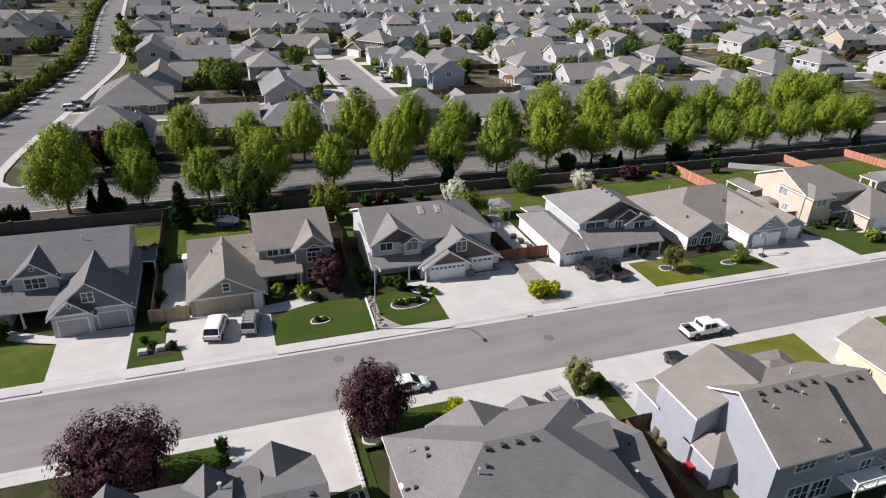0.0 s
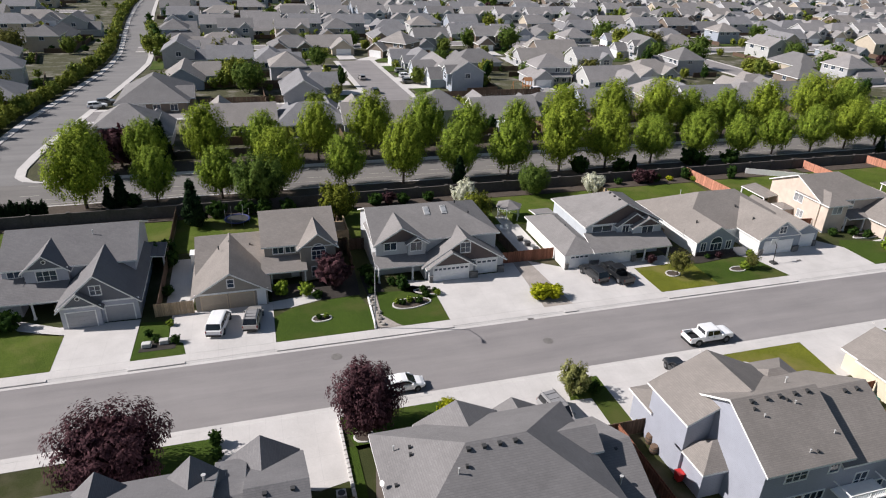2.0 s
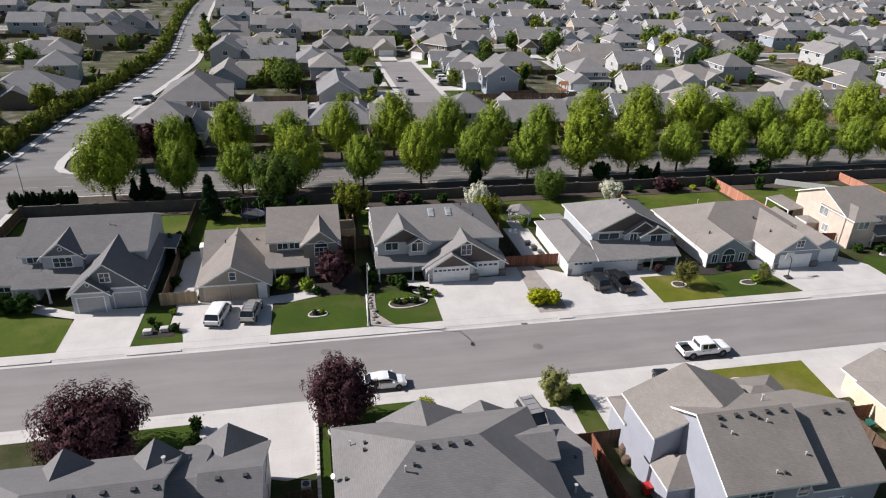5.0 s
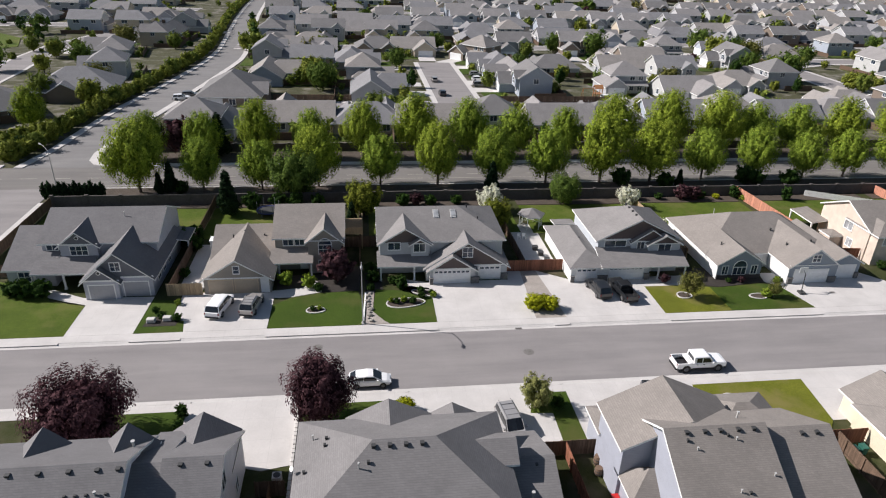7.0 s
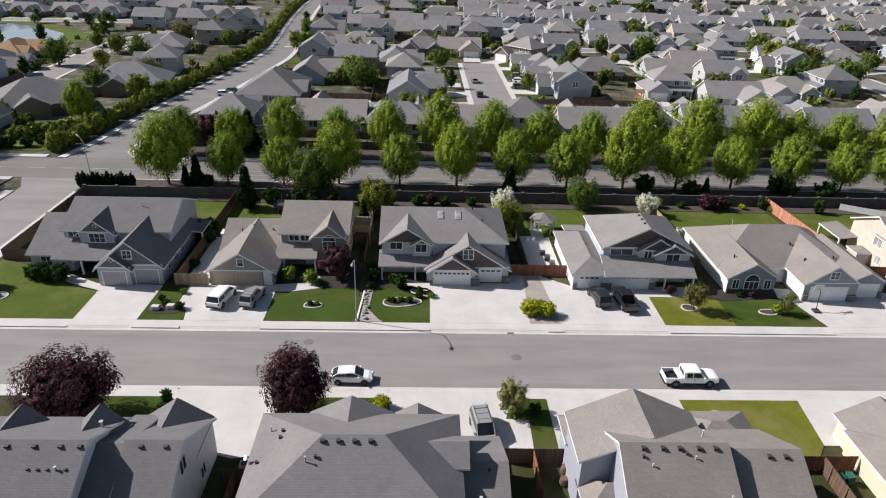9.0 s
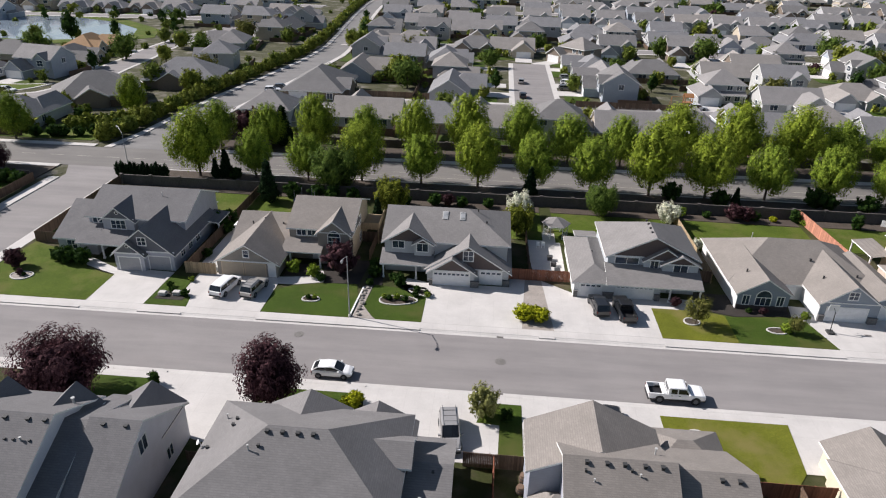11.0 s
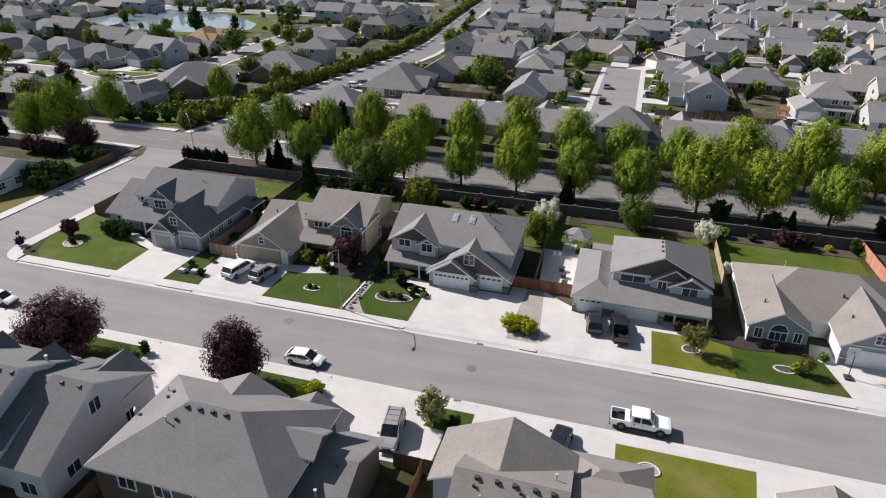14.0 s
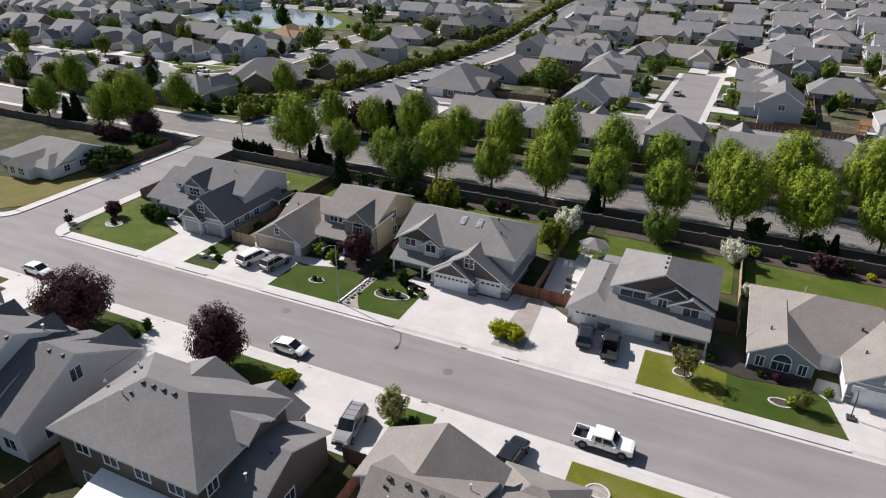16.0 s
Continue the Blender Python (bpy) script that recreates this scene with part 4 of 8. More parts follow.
# near row, seen from behind and above
h = House("house", (14, 35, 0), "large two-storey brown house under a grey hipped roof", M_n2, M_roof_slate)
h.block(10.0, 25.8, 27.9, 39.0, 7.06, "x", 0.525, "hh", ov=0.5)
h.block(13.7, 20.3, 35.0, 39.8, 6.55, "y", 0.50, "gg", ov=0.4)
h.block(19.4, 26.0, 38.0, 41.4, 4.3, "y", 0.55, "gg", ov=0.4)
h.block(12.0, 19.4, 38.8, 41.2, 3.6, "x", 0.40, "gh", ov=0.4)
h.block(24.0, 29.6, 29.0, 39.6, 4.1, "x", 0.46, "gg", ov=0.4)
h.block(23.0, 26.4, 33.1, 36.1, 7.35, "x", 0.62, "gg", ov=0.3, z0=6.3)
for k in range(4):
    h.vent(15.6 + 1.2 * k, 32.95, 9.72, 0.2)
for p in ((12.0, 35.8, 8.15), (11.9, 35.1, 8.1), (15.2, 31.9, 9.2), (28.4, 33.6, 6.15), (10.4, 33.2, 7.3)):
    h.vent(*p, 0.14)
bm = bmesh.new()
tube(bm, (9.6, 33.7, 6.7), (9.6, 33.7, 7.35), 0.03, 0.03, 6)
tube(bm, (9.6, 33.7, 7.3), (9.45, 33.6, 7.42), 0.05, 0.22, 14)
part("satellite_dish", bm, M_trim, h.t, "small white satellite dish at the eaves")
h.pipe(10.9, 36.4, 7.55)
h.pipe(14.5, 31.6, 9.05)
h.pipe(27.6, 31.2, 5.15, 0.7, 0.09)
for x in (12.9, 16.2, 19.8, 23.4):
    h.window("S", 27.9, x - 0.75, x + 0.75, 4.9, 6.1, 2, 1)
for x in (12.9, 23.6):
    h.window("S", 27.9, x - 0.8, x + 0.8, 1.1, 2.4, 2, 1)
h.window("E", 25.8, 28.8, 29.9, 4.9, 6.0, 2, 1)
h.window("N", 39.8, 16.2, 17.8, 4.4, 5.7, 2, 2)
h.window("E", 29.6, 33.2, 34.4, 1.0, 2.2, 2, 1)
h.garage("N", 41.4, 20.3, 25.1, 2.3)
part("patio_cover", solid([[(14.8, 24.4, 3.3), (24.3, 24.4, 3.3), (24.3, 27.85, 4.1), (14.8, 27.85, 4.1)]], 0.14), [M_trim, M_trim], h.t, "white sloping patio cover")
for x in (15.0, 19.5, 24.0):
    part("cover_post", boxes((x - 0.1, x + 0.1, 24.6, 24.8, 0.1, 3.2)), M_trim, h.t)

h = House("house", (-6, 35, 0), "two-storey pale grey house under several grey gables", M_n1, M_roof_blue)
h.block(-16.5, -2.2, 27.5, 39.1, 6.45, "x", 0.52, "hg", ov=0.45)
h.block(0.3, 4.2, 27.8, 41.6, 4.27, "x", 0.57, "gg", ov=0.4, rake=0.3)
h.block(-1.5, 3.9, 37.5, 41.8, 4.3, "y", 0.70, "gg", ov=0.35)
h.block(-5.45, -1.65, 35.0, 38.3, 6.6, "y", 0.95, "gg", ov=0.3)
h.block(-11.75, -7.95, 35.0, 38.3, 6.6, "y", 0.95, "gg", ov=0.3)
h.block(-2.3, 0.1, 28.4, 41.0, 5.1, "x", 0.44, "gg", ov=0.3, rake=0.0)
for p in ((-9.6, 32.8, 9.15), (-7.6, 32.8, 9.15), (-5.6, 32.8, 9.15), (-3.7, 32.8, 9.15), (-2.3, 32.8, 9.15), (1.4, 34.2, 7.85), (3.3, 34.2, 7.85)):
    h.vent(*p, 0.2)
for x in (-5.5, -4.8, -4.1, -2.8):
    h.vent(x, 31.3, 8.35, 0.11)
h.pipe(-3.5, 31.3, 8.35, 0.35, 0.07)
h.pipe(-2.6, 36.6, 7.7, 0.6, 0.1)
h.window("E", 4.2, 33.8, 35.0, 5.2, 6.6, 2, 1)
h.window("E", 4.2, 37.4, 38.4, 1.2, 2.4, 2, 1)
h.window("E", 4.2, 30.0, 31.4, 1.2, 2.4, 2, 1)
h.window("S", 27.8, 1.4, 3.0, 1.0, 2.3, 2, 1)
h.window("N", 38.3, -10.4, -9.3, 6.5, 7.4, 2, 1)
h.window("N", 38.3, -4.1, -3.0, 6.5, 7.4, 2, 1)
for x in (-13.4, -9.4, -5.0):
    h.window("S", 27.5, x - 0.8, x + 0.8, 4.2, 5.5, 2, 1)
    h.window("S", 27.5, x - 0.8, x + 0.8, 0.9, 2.3, 2, 1)
h.garage("N", 41.8, -0.9, 3.4, 2.3)

h = House("house", (-24, 35, 0), "grey-roofed house at the corner of the near row", M_h5, M_roof_blue)
h.block(-33, -20, 29.5, 42.0, 5.2, "x", 0.48, "hh")
h.block(-31, -24, 38, 45.0, 2.9, "y", 0.5, "gh")
h.window("E", -20, 33, 34.4, 3.6, 4.7, 2, 1)

h = House("house", (44, 35, 0), "two-storey pale lavender house under a tan-grey roof", M_n3, M_roof_tan)
h.block(38.6, 46.4, 28.4, 38.4, 6.5, "x", 0.58, "gg", ov=0.5, rake=0.4)
h.block(36.1, 46.7, 34.9, 40.2, 6.4, "y", 0.47, "gg", ov=0.4, rake=0.4)
h.block(46.4, 52.6, 28.4, 39.2, 5.45, "x", 0.55, "gg", ov=0.4, rake=0.4)
h.block(36.3, 44.5, 39.9, 43.0, 3.6, "x", 0.40, "hh", ov=0.4)
h.block(36.4, 38.8, 32.2, 35.6, 3.3, "x", 0.80, "hg", ov=0.3)
h.block(46.2, 53.0, 37.4, 42.9, 4.3, "x", 0.50, "hh", ov=0.4)
for p in ((40.0, 32.95, 9.15), (41.5, 32.95, 9.15), (42.8, 32.95, 9.15), (44.3, 32.95, 9.15), (45.6, 32.95, 9.15), (50.2, 33.2, 8.1), (51.5, 33.2, 8.1)):
    h.vent(*p, 0.2)
for p in ((39.9, 32.4, 8.85), (43.3, 32.6, 8.95), (43.6, 28.8, 6.75)):
    h.vent(*p, 0.12)
h.pipe(40.5, 31.8, 8.45, 0.25)
h.pipe(43.9, 32.3, 8.75, 0.25)
h.pipe(42.9, 28.9, 6.8, 0.25)
h.pipe(46.0, 29.8, 7.3, 0.25)
h.pipe(45.6, 35.2, 8.4, 0.55, 0.07)
h.window("S", 28.4, 40.7, 42.7, 4.6, 5.6, 3, 2)
h.window("S", 28.4, 45.0, 45.9, 4.6, 5.5, 1, 1)
h.window("S", 28.4, 40.8, 43.0, 0.9, 2.7, 3, 2)
h.window("S", 28.4, 43.3, 45.2, 0.9, 2.7, 3, 2)
h.window("S", 28.4, 48.2, 49.4, 2.2, 3.7, 2, 2)
h.window("S", 28.4, 50.2, 51.6, 0.9, 2.3, 2, 2)
h.garage("N", 43.0, 37.6, 42.8, 2.3)
bm = boxes((45.8, 50.2, 26.5, 28.3, 2.6, 2.75), (45.8, 45.95, 26.5, 26.65, 0.1, 3.6), (50.05, 50.2, 26.5, 26.65, 0.1, 3.6), (47.95, 48.05, 26.5, 26.6, 2.75, 3.6))
part("deck", bm, M_trim, h.t, "white raised rear deck")
bm = boxes((45.95, 50.05, 26.52, 26.6, 3.52, 3.62), (45.82, 45.9, 26.65, 28.3, 3.52, 3.62), (50.1, 50.18, 26.65, 28.3, 3.52, 3.62), *[(45.95 + 0.25 * k, 45.99 + 0.25 * k, 26.54, 26.58, 2.75, 3.52) for k in range(1, 16) if k != 8])
part("deck_railing", bm, M_trim, h.t)

h = House("house", (69, 35, 0), "cream house with a low tan-grey roof", M_n4, M_roof_tan)
h.block(63.6, 78.0, 31.0, 42.0, 2.9, "x", 0.5, "hh")
h.block(64.0, 71.0, 38.0, 44.4, 2.9, "y", 0.55, "gg")
h.garage("N", 44.4, 65.0, 70.0, 2.2)
h.window("W", 63.6, 34.0, 35.4, 1.0, 2.2, 2, 1)
h.vent(68.8, 40.5, 4.6, 0.14)

# white house west of the side street
h = House("house", (-66, 84, 0), "low white house with grey hipped roof behind a dry lawn", M_h4w, M_roof_grey)
h.block(-76, -58.8, 80.0, 92.0, 2.7, "x", 0.45, "hg")
h.block(-68.5, -62.5, 76.6, 84.0, 2.7, "y", 0.5, "gg")
h.block(-64.2, -59.0, 78.4, 83.8, 2.7, "y", 0.5, "hg")
for u in ((-67.6, -66.4), (-65.2, -63.8)):
    h.window("S", 76.6, *u, 0.9, 2.2, 2, 2)
for y in (82, 85.5, 89):
    h.window("E", -58.8, y - 0.6, y + 0.6, 0.9, 2.1, 2, 2)
plate("lawn_west", [(-80, 64.2), (-56, 64.2), (-52, 68), (-52, 88), (-58, 88), (-58, 78), (-70, 75.5), (-80, 76)], 0.0, 0.17, M_lawn_straw, "dry yellowing lawn before a white house", "lawn")
plate("lawn_west_back", [(-60.5, 97), (-54, 97), (-54, 103), (-60.5, 103)], 0.0, 0.165, M_lawn, "green back lawn", "lawn")

# ---- trees and shrubs ----
def profile(kind, f):
    """The half width of a crown, as a share, at the share f of its height."""
    f = np.clip(f, 0.0, 1.0)
    if kind == "egg":
        return np.sin(np.pi * f ** 0.74) ** 0.76
    if kind == "cone":
        return (1 - f) ** 0.85 * np.minimum(1, f * 9 + 0.35)
    if kind == "column":
        return np.sin(np.pi * (0.08 + 0.86 * f)) ** 0.45
    return np.sin(np.pi * (0.04 + 0.93 * f)) ** 0.6


def leaf_cloud(rng, kind, h, w, base, count, size, lean=1.2, long=1.0):
    """Leaves over the skins of many overlapping sprays: upright spindles where lean is high, rounded tufts where it is low."""
    span = h - base
    n = int(np.clip(count / (105 if count > 2500 else 55), 7, 135))
    f = (np.arange(n) + rng.random(n)) / n
    f = 0.06 + 0.86 * (f ** (0.9 if kind != "cone" else 1.5))
    ang = np.arange(n) * 2.39996 + rng.normal(size=n) * 0.35
    inner = np.where(rng.random(n) < 0.16, 0.5, 1.0)
    reach = w * profile(kind, f) * (0.93 + 0.07 * rng.normal(size=n)) * inner
    tuft = w * (0.13 + 0.07 * rng.random(n)) * (1.5 if count < 2500 else 1.3 if lean < 1.3 else 1.0)
    tall = tuft * (1.0 + 0.85 * lean * long)
    if kind == "cone":
        tuft, tall = w * 0.34 * (1.12 - 0.85 * f), w * 0.26 * (1.2 - 0.6 * f)
    reach = np.maximum(0.0, reach - tuft * 0.75)
    c = np.stack([reach * np.cos(ang), reach * np.sin(ang), base + span * f], 1)
    c[:, 2] = np.clip(c[:, 2], base + tall * 0.5, h - tall * 0.72)
    tilt = 0.30 + 0.42 * (1 - f) ** 2 if kind == "egg" else 0.36 + 0 * f
    d = np.stack([np.cos(ang) * tilt, np.sin(ang) * tilt, np.full(n, max(0.25, lean * 0.75))], 1)
    d /= np.linalg.norm(d, axis=1)[:, None]
    i = rng.choice(n, count, p=(tuft * tall) / (tuft * tall).sum())
    q = rng.normal(size=(count, 3))
    q /= np.linalg.norm(q, axis=1)[:, None]
    along = q @ np.array([0, 0, 1.0])
    taper = np.where(along > 0, 1.0 - 0.38 * along, 1.0)
    depth = 1.0 - 0.34 * rng.random(count) ** 1.5
    side = q - along[:, None] * np.array([0, 0, 1.0])
    e = side * (tuft[i] * taper * depth)[:, None]
    pos = c[i] + e + d[i] * (along * tall[i] * depth)[:, None] + rng.normal(size=(count, 3)) * size * 0.2
    out = np.stack([np.cos(ang), np.sin(ang), 0 * ang], 1)
    crown = (pos - np.array([0, 0, base + span * 0.42])) / np.array([w, w, span * 0.5])
    nor = side * 0.75 + q * 0.25 + crown * 1.15 + out[i] * 0.15 + rng.normal(size=(count, 3)) * 0.22
    # oversized inner quads, added to block light through the crown
    fill = max(6, count // 9)
    ff = rng.random(fill)
    fa = rng.random(fill) * 2 * np.pi
    fr = w * profile(kind, ff) * 0.66 * np.sqrt(rng.random(fill))
    pos = np.concatenate([pos, np.stack([fr * np.cos(fa), fr * np.sin(fa), base + span * (0.1 + 0.75 * ff)], 1)])
    nor = np.concatenate([nor, rng.normal(size=(fill, 3))])
    sz = np.concatenate([size * (0.6 + 0.7 * rng.random(count)), np.full(fill, size * 3.2)])[:, None]
    nor /= np.linalg.norm(nor, axis=1)[:, None]
    ax = np.concatenate([d[i] + side * 0.5, rng.normal(size=(fill, 3))]) + rng.normal(size=(count + fill, 3)) * 0.3
    u = ax - nor * (ax * nor).sum(1)[:, None]
    u /= np.linalg.norm(u, axis=1)[:, None]
    v = np.cross(nor, u)
    fold = nor * sz * 0.25
    P = np.stack([pos - u * sz * 0.45, pos - v * sz * 0.34 - fold * 0.6, pos + u * sz * 0.8 - fold * 0.6, pos + v * sz * 0.34 - fold * 0.4], 1).reshape(-1, 3)
    F = (np.arange(len(pos))[:, None] * 4 + np.array([[0, 1, 2, 3]])).tolist()
    return P.tolist(), F


def trunk_mesh(rng, height, r, limbs, spread, start):
    bm = bmesh.new()
    tube(bm, (0, 0, -0.1), (0, 0, start), r * 1.25, r, 8)
    tube(bm, (0, 0, start), (rng.normal() * 0.1, rng.normal() * 0.1, height * 0.85), r, r * 0.25, 7)
    for k in range(limbs):
        a = 2 * math.pi * k / limbs + rng.normal() * 0.3
        z0 = start * (0.8 + 0.5 * rng.random())
        z1 = z0 + height * (0.25 + 0.25 * rng.random())
        e = (spread * math.cos(a) * 0.7, spread * math.sin(a) * 0.7, z1)
        tube(bm, (0, 0, z0), e, r * 0.5, r * 0.15, 5)
        for j in range(2):
            b = a + (j - 0.5) * 0.9
            m = Vector(e) * 0.65 + Vector((0, 0, z0 * 0.35))
            tube(bm, m, m + Vector((math.cos(b) * spread * 0.35, math.sin(b) * spread * 0.35, height * 0.15)), r * 0.22, r * 0.08, 4)
    return bm


TREES = {}
FAR_LEAVES = {}


def make_tree(key, kind, h, w, base, mat, leaves, size, label, name="tree", category="tree", limbs=6, r=0.16, seed=1, lean=1.2, long=1.0):
    """The pattern of one sort of tree; it stands at the first place that plant() gives it."""
    TREES[key] = dict(kind=kind, h=h, w=w, base=base, mat=mat, leaves=leaves, size=size, label=label, name=name, category=category, limbs=limbs, r=r, seed=seed, lean=lean, long=long, ob=None)


def plant(key, x, y, s=1.0, turn=None, z=0.1, sz=None, group="", joined=False):
    """A tree or shrub of one sort at a place."""
    d = TREES[key]
    rng = np.random.default_rng(d["seed"])
    if joined or (y > 270 and key.startswith("far")):
        step = "near_cloud" if y < 270 else "cloud"
        if step not in d:
            less, more = (4, 1.5) if y < 270 else (7, 1.8)
            P, F = leaf_cloud(rng, d["kind"], d["h"], d["w"], d["base"], d["leaves"] // less, d["size"] * more, d["lean"], d["long"])
            d[step] = np.array(P)
        a = radians((x * 37 + y * 53) % 360)
        r = np.array([[math.cos(a), -math.sin(a), 0], [math.sin(a), math.cos(a), 0], [0, 0, 1]])
        FAR_LEAVES.setdefault(d["mat"], []).append(d[step] @ r.T * s + np.array([x, y, z]))
        return None
    t = turn if turn is not None else (x * 37 + y * 53) % 360
    m = Matrix.LocRotScale((x, y, z), Euler((0, 0, radians(t))), (s, s, sz or s))
    if d["ob"] is None:
        ob = thing(d["name"], (0, 0, 0), d["label"], d["category"], group)
        if d["base"] > 0.3:
            part("trunk", trunk_mesh(rng, d["h"], d["r"], d["limbs"], d["w"] * 0.7, max(0.5, d["base"] * 1.1)), M_trunk, ob)
        P, F = leaf_cloud(rng, d["kind"], d["h"], d["w"], d["base"], d["leaves"], d["size"], d["lean"], d["long"])
        raw("crown" if d["base"] > 0.3 else "foliage", P, F, d["mat"], ob)
        d["ob"] = ob
        ob.matrix_basis = m
        return ob
    src = d["ob"]
    ob = copy_thing(src, Matrix.Identity(4))
    ob.matrix_basis = m
    if group:
        ob["group"] = group
    return ob


for k, (hh, ww, cnt) in enumerate(((11.8, 4.35, 10600), (12.8, 4.45, 10600), (11.2, 4.55, 10600), (12.2, 4.85, 11000))):
    make_tree(f"maple{k}", "egg", hh * 0.96, ww * 1.04, 1.75, M_leaf if k % 2 == 0 else M_leaf2, cnt, 0.272, "tall leafy green street tree with an upright oval crown", "street_tree", "tree", 7, 0.2, 11 + k, 2.0, 0.9)
make_tree("plane", "round", 9.0, 4.9, 0.9, M_leaf_mid, 8200, 0.36, "broad dark green leafy tree", "tree", "tree", 6, 0.2, 31)
make_tree("red", "round", 7.7, 4.8, 0.7, M_leaf_red, 13500, 0.26, "round-crowned dark red maple tree", "maple_tree", "tree", 7, 0.2, 41, 0.7, 0.7)
make_tree("red2", "egg", 8.3, 3.6, 1.0, M_leaf_red, 13000, 0.23, "upright dark red maple tree on a lawn", "maple_tree", "tree", 7, 0.18, 42, 1.2, 0.8)
make_tree("redbush", "round", 3.0, 1.7, 0.2, M_leaf_red, 2600, 0.19, "round dark red leafy garden shrub", "shrub", "shrub", 4, 0.06, 43, 0.5, 0.45)
make_tree("blossom", "round", 4.6, 2.6, 0.6, M_leaf_white, 3600, 0.22, "white blossoming small garden tree", "tree", "tree", 5, 0.1, 51)
make_tree("bush", "round", 1.5, 0.95, 0.0, M_leaf_dark, 1000, 0.165, "rounded dark green leafy shrub", "shrub", "shrub", 3, 0.05, 61, 0.5, 0.45)
make_tree("bushlight", "round", 1.6, 1.0, 0.0, M_leaf, 1000, 0.165, "rounded light green leafy shrub", "shrub", "shrub", 3, 0.05, 62, 0.5, 0.45)
make_tree("gold", "round", 1.7, 1.2, 0.0, M_leaf_yellow, 4800, 0.11, "rounded golden-yellow leafy garden shrub", "shrub", "shrub", 3, 0.05, 63, 0.4, 0.4)
make_tree("small", "round", 4.0, 1.9, 0.8, M_leaf_olive, 1500, 0.17, "small thin-leaved young garden tree", "tree", "tree", 6, 0.07, 64)
make_tree("olive", "round", 3.9, 1.85, 0.35, leafy("pale olive leaves", (0.24, 0.25, 0.09), (0.40, 0.40, 0.16), 0.35), 2600, 0.18, "bushy pale olive-green small tree beside a driveway", "tree", "tree", 6, 0.07, 66, 1.2, 0.7)
make_tree("yellowtree", "round", 5.4, 2.8, 0.7, leafy("olive-yellow leaves", (0.125, 0.145, 0.02), (0.30, 0.32, 0.045), 0.25), 3800, 0.27, "yellow-green leafy garden tree", "tree", "tree", 5, 0.11, 65)
make_tree("cone", "cone", 7.5, 2.1, 0.4, M_needle, 4800, 0.29, "dark green conical conifer tree", "conifer", "tree", 0, 0.16, 71)
make_tree("cypress", "egg", 3.3, 0.8, 0.0, M_needle, 1300, 0.18, "dark green narrow upright evergreen", "evergreen", "shrub", 0, 0.05, 72, 1.8, 0.9)
make_tree("dome", "column", 2.2, 0.9, 0.0, M_leaf_dark, 1300, 0.16, "clipped dark green evergreen dome", "evergreen", "shrub", 0, 0.05, 73, 0.5, 0.45)
make_tree("far1", "round", 6.6, 3.3, 0.9, M_leaf_far, 1200, 0.47, "leafy green garden tree in a yard", "tree", "tree", 4, 0.14, 81)
make_tree("far2", "round", 5.8, 3.0, 0.9, M_leaf_far2, 1150, 0.46, "yellow-green leafy garden tree", "tree", "tree", 4, 0.14, 82)
make_tree("far3", "egg", 8.0, 2.4, 0.9, M_leaf_dark, 1000, 0.46, "dark green upright leafy tree", "tree", "tree", 4, 0.14, 83)
make_tree("far5", "round", 8.4, 4.6, 0.9, M_leaf_mid, 1500, 0.54, "broad dark green garden tree", "tree", "tree", 5, 0.2, 87)
make_tree("far6", "round", 7.2, 4.2, 0.9, M_leaf_olive, 1400, 0.52, "broad olive-green garden tree", "tree", "tree", 5, 0.2, 88)
make_tree("far4", "round", 4.5, 2.4, 0.7, M_leaf_red, 1000, 0.42, "dark red leafy garden tree", "tree", "tree", 4, 0.12, 84)
make_tree("farbush", "round", 2.6, 1.7, 0.0, M_leaf_far, 420, 0.42, "rounded green shrub in a yard", "shrub", "shrub", 0, 0.1, 85, 0.5, 0.45)
make_tree("hedge", "round", 2.7, 2.2, 0.0, M_leaf_far2, 620, 0.43, "rounded yellow-green shrub of a roadside hedge", "shrub", "shrub", 0, 0.1, 89, 0.5, 0.45)
make_tree("farbush2", "round", 2.4, 1.6, 0.0, M_leaf_dark, 400, 0.42, "rounded dark green shrub in a yard", "shrub", "shrub", 0, 0.1, 86, 0.5, 0.45)

# the two rows along the avenue
FRONT_ROW = [(-24.2, 110.4, 1.14, 3), (-13.4, 110.9, 0.85, 0), (-3.0, 110.6, 0.86, 2), (7.0, 112.2, 0.98, 3), (18.5, 112.3, 0.90, 2), (29.3, 112.0, 1.02, 1), (40.0, 112.2, 0.98, 0), (50.4, 112.2, 0.98, 2), (61.3, 112.3, 1.13, 1), (71.7, 112.5, 1.04, 3), (82.8, 113.2, 0.97, 2), (94.2, 113.6, 0.95, 0), (104.5, 112.9, 0.88, 2), (114.5, 114.0, 0.90, 2), (125.0, 113.9, 0.92, 0), (135.0, 114.2, 0.95, 3), (145.0, 115.0, 1.0, 2)]
for x, y, s, k in FRONT_ROW:
    plant(f"maple{k}", x, y, s, z=0.12, group="street trees along the avenue")
BACK_ROW = [(-27.0, 128, 0.9, 0), (-16.5, 129, 0.9, 2), (-5.7, 128.5, 1.02, 1), (5.0, 128, 0.93, 0), (15.5, 128.5, 1.0, 1), (26.5, 129, 1.1, 1), (37.7, 129, 1.1, 0), (47.6, 128.5, 0.98, 2), (58.5, 128.5, 0.95, 0), (69.7, 129, 1.14, 3), (81.8, 129, 1.18, 1), (94.0, 129.5, 1.2, 3), (102.5, 129, 1.02, 0), (112.5, 129, 1.05, 2), (124.0, 129, 1.05, 1), (139.0, 130, 1.2, 3), (150.0, 130, 1.1, 0)]
